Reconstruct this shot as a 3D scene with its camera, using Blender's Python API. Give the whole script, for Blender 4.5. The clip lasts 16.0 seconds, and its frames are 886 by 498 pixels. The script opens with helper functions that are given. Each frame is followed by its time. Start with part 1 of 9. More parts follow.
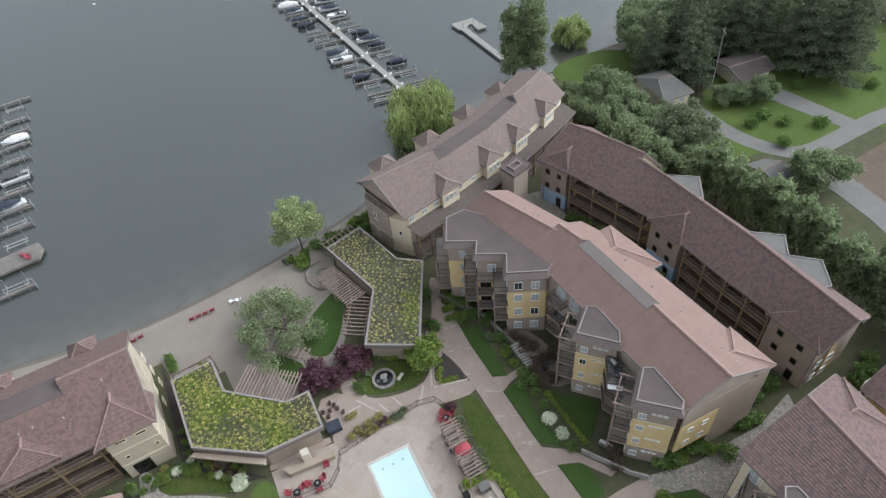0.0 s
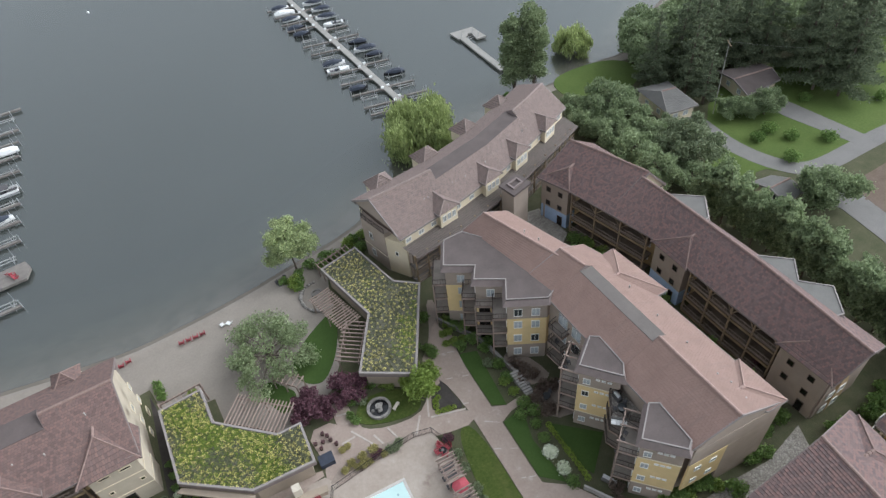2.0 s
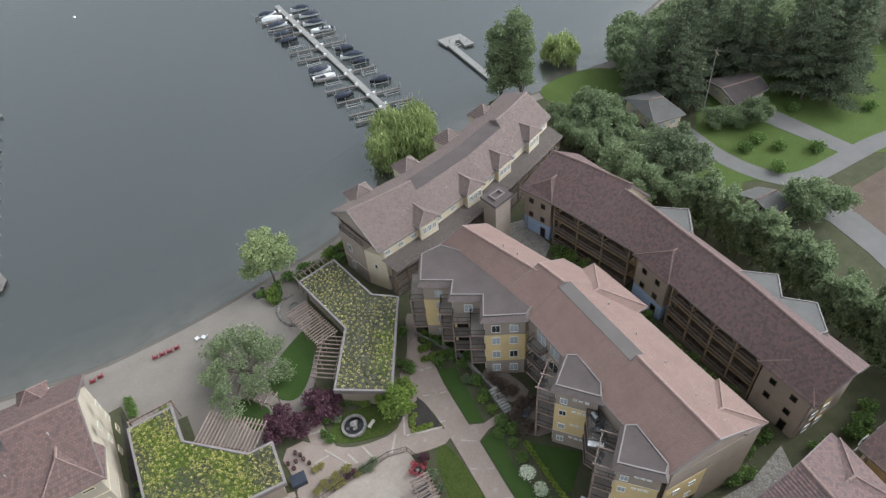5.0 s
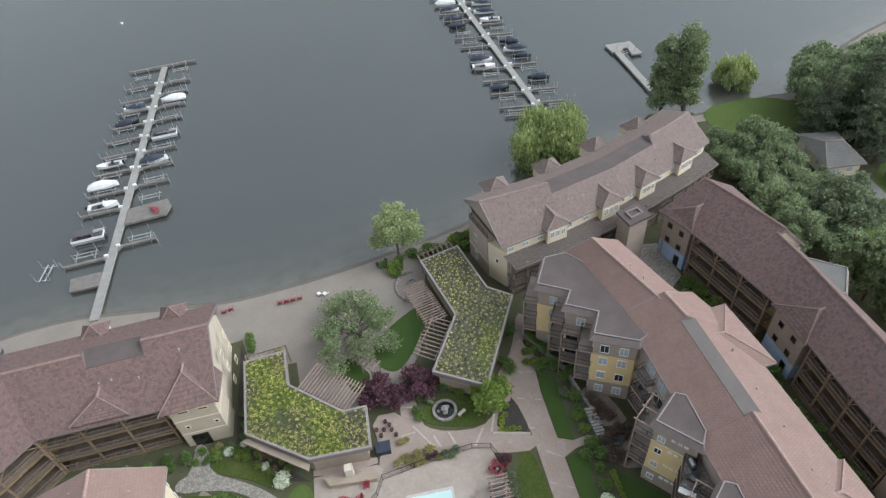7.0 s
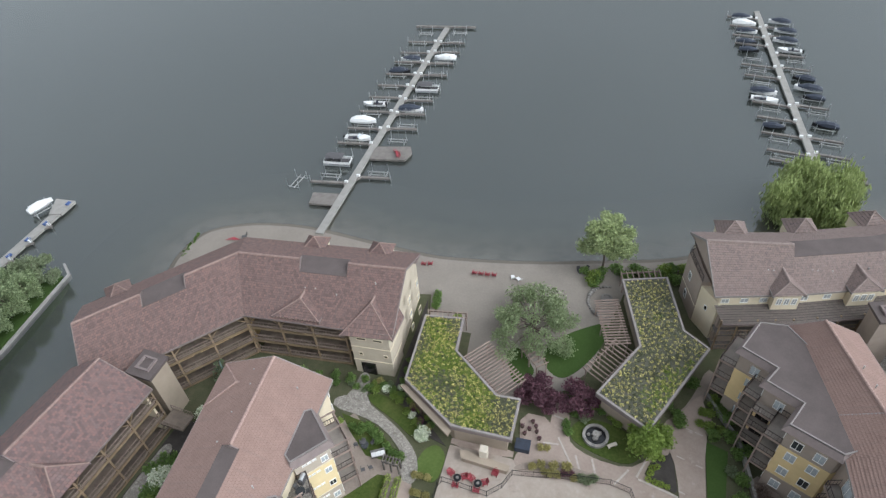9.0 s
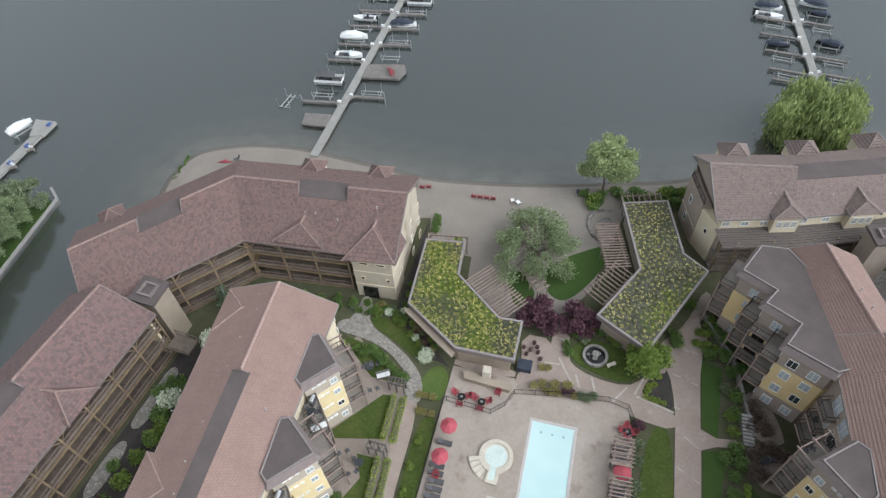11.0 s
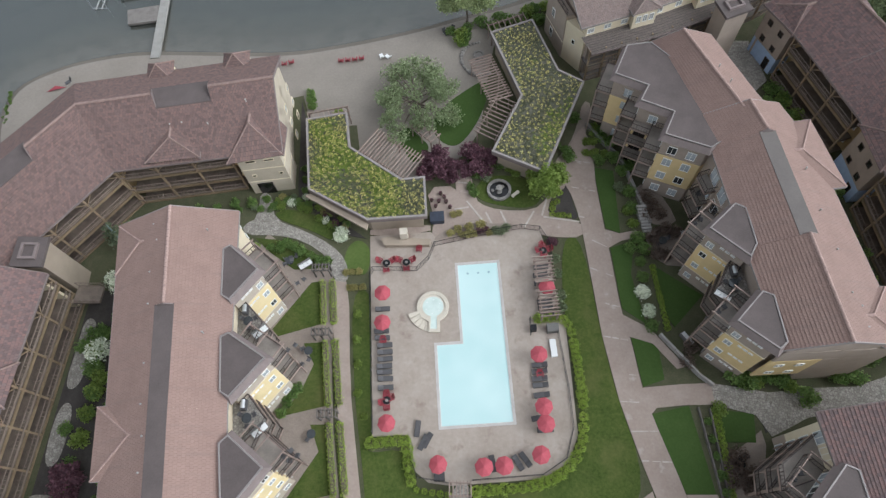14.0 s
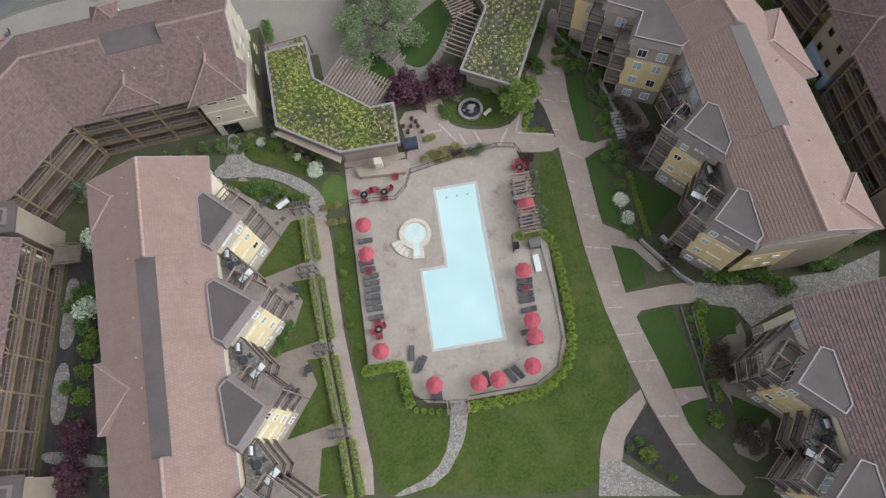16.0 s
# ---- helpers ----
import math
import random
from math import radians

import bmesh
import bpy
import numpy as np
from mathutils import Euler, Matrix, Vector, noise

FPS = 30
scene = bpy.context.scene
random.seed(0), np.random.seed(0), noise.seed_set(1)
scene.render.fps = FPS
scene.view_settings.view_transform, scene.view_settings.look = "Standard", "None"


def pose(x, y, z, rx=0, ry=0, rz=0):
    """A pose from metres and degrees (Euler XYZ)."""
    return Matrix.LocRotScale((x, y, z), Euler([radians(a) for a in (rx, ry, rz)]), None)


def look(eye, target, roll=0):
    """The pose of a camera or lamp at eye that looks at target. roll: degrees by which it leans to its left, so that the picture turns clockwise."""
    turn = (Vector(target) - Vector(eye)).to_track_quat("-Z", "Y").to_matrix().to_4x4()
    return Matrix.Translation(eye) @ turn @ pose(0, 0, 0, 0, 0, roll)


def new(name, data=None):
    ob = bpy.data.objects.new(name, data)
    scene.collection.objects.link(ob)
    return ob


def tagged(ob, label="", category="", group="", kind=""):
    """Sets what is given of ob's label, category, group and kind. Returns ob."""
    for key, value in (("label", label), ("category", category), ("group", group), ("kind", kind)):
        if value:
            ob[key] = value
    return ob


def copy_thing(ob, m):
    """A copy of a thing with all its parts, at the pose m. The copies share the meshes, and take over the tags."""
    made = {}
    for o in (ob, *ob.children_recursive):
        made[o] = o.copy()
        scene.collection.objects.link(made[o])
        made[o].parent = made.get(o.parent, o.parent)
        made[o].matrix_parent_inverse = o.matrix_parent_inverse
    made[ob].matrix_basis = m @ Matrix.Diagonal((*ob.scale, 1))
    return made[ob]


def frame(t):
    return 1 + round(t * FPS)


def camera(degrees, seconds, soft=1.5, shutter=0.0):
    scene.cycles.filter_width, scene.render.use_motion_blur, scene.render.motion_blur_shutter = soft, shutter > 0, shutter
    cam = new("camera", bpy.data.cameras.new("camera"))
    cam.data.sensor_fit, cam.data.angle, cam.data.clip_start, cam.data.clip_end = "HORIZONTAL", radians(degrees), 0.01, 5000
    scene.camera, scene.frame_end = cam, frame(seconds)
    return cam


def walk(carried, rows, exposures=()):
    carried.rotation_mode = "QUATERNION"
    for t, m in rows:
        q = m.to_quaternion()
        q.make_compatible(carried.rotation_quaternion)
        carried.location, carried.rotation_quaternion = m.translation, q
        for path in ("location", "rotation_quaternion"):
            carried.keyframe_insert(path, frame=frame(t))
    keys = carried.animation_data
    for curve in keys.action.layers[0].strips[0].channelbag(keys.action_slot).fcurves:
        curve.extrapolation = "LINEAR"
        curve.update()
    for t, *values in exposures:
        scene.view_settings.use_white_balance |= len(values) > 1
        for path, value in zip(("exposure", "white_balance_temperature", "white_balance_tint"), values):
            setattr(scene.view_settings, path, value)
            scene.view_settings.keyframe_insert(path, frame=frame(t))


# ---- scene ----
cam = camera(70.79, 16.0, soft=1.35)
PATH = [
    (0, (-3.252, -40.604, 75.621), (-2.709, -39.284, 74.22), -6.25),
    (0.5, (-2.728, -39.562, 75.691), (-2.183, -38.243, 74.29), -6.28),
    (1, (-2.135, -38.546, 75.741), (-1.591, -37.226, 74.34), -6.26),
    (1.5, (-1.494, -37.617, 75.773), (-0.951, -36.296, 74.372), -6.31),
    (2, (-0.77, -36.826, 75.778), (-0.228, -35.503, 74.379), -6.36),
    (2.5, (0.076, -36.278, 75.782), (0.616, -34.953, 74.384), -6.49),
    (3, (1.086, -36.017, 75.751), (1.625, -34.691, 74.355), -6.52),
    (3.5, (2.099, -35.976, 75.703), (2.643, -34.65, 74.308), -6.33),
    (5.8, (2.918, -35.962, 75.348), (3.468, -34.634, 73.957), -5.95),
    (6, (2.943, -35.96, 75.381), (3.449, -34.612, 73.993), -6.15),
    (6.5, (2.983, -35.975, 75.535), (3.333, -34.573, 74.152), -5.85),
    (7, (3.021, -35.955, 75.671), (3.193, -34.515, 74.294), -5.62),
    (7.5, (3.058, -35.92, 75.835), (3.044, -34.465, 74.463), -5.23),
    (8, (3.183, -35.773, 75.785), (2.982, -34.329, 74.416), -4.99),
    (8.5, (3.347, -35.557, 75.594), (2.97, -34.144, 74.229), -4.72),
    (9, (3.41, -35.387, 75.362), (2.933, -33.995, 74.008), -4.47),
    (9.2, (3.355, -35.35, 75.282), (2.852, -33.962, 73.933), -4.28),
    (11.3, (0.142, -35.173, 75.232), (-0.205, -33.98, 73.664), -3.26),
    (11.5, (-0.061, -35.139, 75.335), (-0.374, -33.964, 73.747), -3.35),
    (12, (-0.449, -35.025, 75.645), (-0.67, -33.898, 74.008), -3.5),
    (12.5, (-0.62, -34.862, 75.948), (-0.769, -33.792, 74.265), -3.83),
    (13, (-0.609, -34.688, 76.199), (-0.72, -33.683, 74.473), -4.37),
    (13.5, (-0.515, -34.52, 76.379), (-0.592, -33.583, 74.614), -5.11),
    (14, (-0.415, -34.399, 76.475), (-0.447, -33.528, 74.675), -6.06),
    (14.5, (-0.333, -34.31, 76.548), (-0.333, -33.505, 74.717), -7.12),
    (15, (-0.261, -34.196, 76.593), (-0.25, -33.456, 74.735), -8.1),
    (15.5, (-0.196, -34.075, 76.638), (-0.192, -33.398, 74.756), -9.08),
    (16, (-0.129, -33.949, 76.645), (-0.133, -33.315, 74.748), -9.85),
]
walk(cam, [(t, look(eye, target, roll)) for t, eye, target, roll in PATH], exposures=[(0.0, 0.78, 5970, 7.2), (9.0, 0.71, 5960, 6.8), (16.0, 0.60, 5950, 7.3)])

# ---- light: an overcast sky, with a broad soft brightness from the east ----
world = bpy.data.worlds.new("overcast_sky")
scene.world = world
world.use_nodes = True
_n, _l = world.node_tree.nodes, world.node_tree.links
_sky = _n.new("ShaderNodeTexSky")
_sky.sky_type = "NISHITA"
_sky.sun_disc = False
_sky.sun_elevation, _sky.sun_rotation = radians(42), radians(100)
_sky.air_density, _sky.dust_density = 1.0, 3.0
_hs = _n.new("ShaderNodeHueSaturation")
_hs.inputs["Saturation"].default_value = 0.14
_l.new(_sky.outputs[0], _hs.inputs["Color"])
_l.new(_hs.outputs[0], _n["Background"].inputs["Color"])
_n["Background"].inputs["Strength"].default_value = 0.163

sun = new("sun", bpy.data.lights.new("sun", "SUN"))
sun.data.energy, sun.data.angle, sun.data.color = 0.85, radians(70), (1.0, 0.985, 0.97)
sun.matrix_world = look((66, -30, 66), (0, 0, 0))


# ---- materials ----
def material(name, rough=0.8, metal=0.0, spec=0.3):
    m = bpy.data.materials.new(name)
    m.use_nodes = True
    b = m.node_tree.nodes["Principled BSDF"]
    b.inputs["Roughness"].default_value = rough
    b.inputs["Metallic"].default_value = metal
    b.inputs["Specular IOR Level"].default_value = spec
    return m, m.node_tree.nodes, m.node_tree.links, b


def coords(n, l, space="Object"):
    c = n.new("ShaderNodeTexCoord")
    return c.outputs[space]


def noise_node(n, l, vec, scale, detail=4, rough=0.6):
    t = n.new("ShaderNodeTexNoise")
    t.inputs["Scale"].default_value, t.inputs["Detail"].default_value = scale, detail
    t.inputs["Roughness"].default_value = rough
    l.new(vec, t.inputs["Vector"])
    return t.outputs["Fac"]


def ramp(n, l, fac, stops):
    r = n.new("ShaderNodeValToRGB")
    e = r.color_ramp.elements
    while len(e) < len(stops):
        e.new(0.5)
    for el, (p, c) in zip(e, stops):
        el.position, el.color = p, (*c, 1)
    l.new(fac, r.inputs["Fac"])
    return r.outputs["Color"]


def mixed(n, l, fac, a, b, mode="MIX"):
    x = n.new("ShaderNodeMix")
    x.data_type, x.blend_type = "RGBA", mode
    for sock, v in ((x.inputs[0], fac), (x.inputs[6], a), (x.inputs[7], b)):
        if isinstance(v, (int, float)):
            sock.default_value = v
        elif isinstance(v, tuple):
            sock.default_value = (*v, 1)
        else:
            l.new(v, sock)
    return x.outputs[2]


def bump(n, l, b, height, strength=0.4, dist=0.03):
    k = n.new("ShaderNodeBump")
    k.inputs["Strength"].default_value, k.inputs["Distance"].default_value = strength, dist
    l.new(height, k.inputs["Height"])
    l.new(k.outputs[0], b.inputs["Normal"])


def plain(name, c, rough=0.7, metal=0.0, vary=0.25, scale=1.5, fine=18.0, rand=0.0, spec=0.3):
    """A painted, wooden or stone surface: colour varied at two scales, fine relief."""
    m, n, l, b = material(name, rough, metal, spec)
    v = coords(n, l)
    big, small = noise_node(n, l, v, scale), noise_node(n, l, v, fine, 3)
    dark, light = tuple(x * (1 - vary) for x in c), tuple(min(1, x * (1 + vary)) for x in c)
    col = ramp(n, l, big, [(0.3, dark), (0.7, light)])
    col = mixed(n, l, 0.35, col, ramp(n, l, small, [(0.3, dark), (0.7, light)]))
    if rand:
        o = n.new("ShaderNodeObjectInfo")
        col = mixed(n, l, rand, col, ramp(n, l, o.outputs["Random"], [(0.0, tuple(x * 0.5 for x in c)), (1.0, tuple(min(1, x * 1.6) for x in c))]))
    l.new(col, b.inputs["Base Color"])
    bump(n, l, b, small, 0.25, 0.02)
    return m


def tile_roof(name, cols, gap, weather=0.5):
    """Courses of flat clay-coloured tiles, each with its own tint, on the roof's own u, v in metres."""
    m, n, l, b = material(name, 0.75, 0, 0.25)
    uv = coords(n, l, "UV")
    br = n.new("ShaderNodeTexBrick")
    br.offset, br.inputs["Scale"].default_value = 0.5, 1.0
    br.inputs["Brick Width"].default_value, br.inputs["Row Height"].default_value = 0.34, 0.42
    br.inputs["Mortar Size"].default_value, br.inputs["Bias"].default_value = 0.012, 0.0
    br.inputs["Color1"].default_value, br.inputs["Color2"].default_value = (0, 0, 0, 1), (1, 1, 1, 1)
    br.inputs["Mortar"].default_value = (0.5, 0.5, 0.5, 1)
    l.new(uv, br.inputs["Vector"])
    sep = n.new("ShaderNodeSeparateColor")
    l.new(br.outputs["Color"], sep.inputs[0])
    col = ramp(n, l, sep.outputs[0], [(i / (len(cols) - 1), c) for i, c in enumerate(cols)])
    patch = noise_node(n, l, uv, 0.35, 5)
    col = mixed(n, l, weather, col, ramp(n, l, patch, [(0.3, cols[0]), (0.5, cols[1]), (0.75, cols[-1])]))
    streak = n.new("ShaderNodeMapping")
    streak.inputs["Scale"].default_value = (2.2, 0.12, 1)
    l.new(uv, streak.inputs["Vector"])
    st = noise_node(n, l, streak.outputs[0], 1.0, 3)
    col = mixed(n, l, ramp(n, l, st, [(0.52, (0, 0, 0)), (0.8, (0.35, 0.35, 0.35))]), col, (0.16, 0.13, 0.12))
    col = mixed(n, l, br.outputs["Fac"], col, gap)
    l.new(col, b.inputs["Base Color"])
    bump(n, l, b, sep.outputs[0], 0.3, 0.03)
    return m


def ground_mat(name, stops, big=0.25, fine=5.0, rough=0.95, relief=0.5, mixf=0.5, third=None):
    m, n, l, b = material(name, rough, 0, 0.15)
    v = coords(n, l)
    a, c = noise_node(n, l, v, big, 6, 0.65), noise_node(n, l, v, fine, 5, 0.7)
    col = mixed(n, l, mixf, ramp(n, l, a, stops), ramp(n, l, c, stops))
    if third:
        s = noise_node(n, l, v, third[0], 4)
        col = mixed(n, l, ramp(n, l, s, [(third[1], (0, 0, 0)), (third[2], (1, 1, 1))]), col, third[3])
    l.new(col, b.inputs["Base Color"])
    bump(n, l, b, c, relief, 0.05)
    return m


def leaf_mat(name, dark, light, gloss=0.6, gain=1.7):
    m, n, l, b = material(name, gloss, 0, 0.2)
    g = n.new("ShaderNodeNewGeometry")
    o = n.new("ShaderNodeObjectInfo")
    dark, light = (tuple(x * gain for x in c) for c in (dark, light))
    col = ramp(n, l, g.outputs["Random Per Island"], [(0.0, dark), (1.0, light)])
    col = mixed(n, l, 0.25, col, ramp(n, l, o.outputs["Random"], [(0.0, dark), (1.0, light)]))
    l.new(col, b.inputs["Base Color"])
    t = n.new("ShaderNodeBsdfTranslucent")
    l.new(col, t.inputs["Color"])
    s = n.new("ShaderNodeMixShader")
    s.inputs[0].default_value = 0.42
    l.new(b.outputs[0], s.inputs[1])
    l.new(t.outputs[0], s.inputs[2])
    l.new(s.outputs[0], n["Material Output"].inputs["Surface"])
    return m


PINK = [(0.218, 0.145, 0.121), (0.246, 0.166, 0.140), (0.272, 0.186, 0.158)]
BROWN = [(0.109, 0.08, 0.08), (0.142, 0.099, 0.093), (0.192, 0.116, 0.105), (0.152, 0.111, 0.107)]
ROSE = [(0.114, 0.08, 0.075), (0.148, 0.1, 0.09), (0.187, 0.119, 0.104), (0.145, 0.101, 0.093)]
DUN = [(0.148, 0.116, 0.106), (0.182, 0.138, 0.124), (0.212, 0.157, 0.141), (0.190, 0.148, 0.136)]
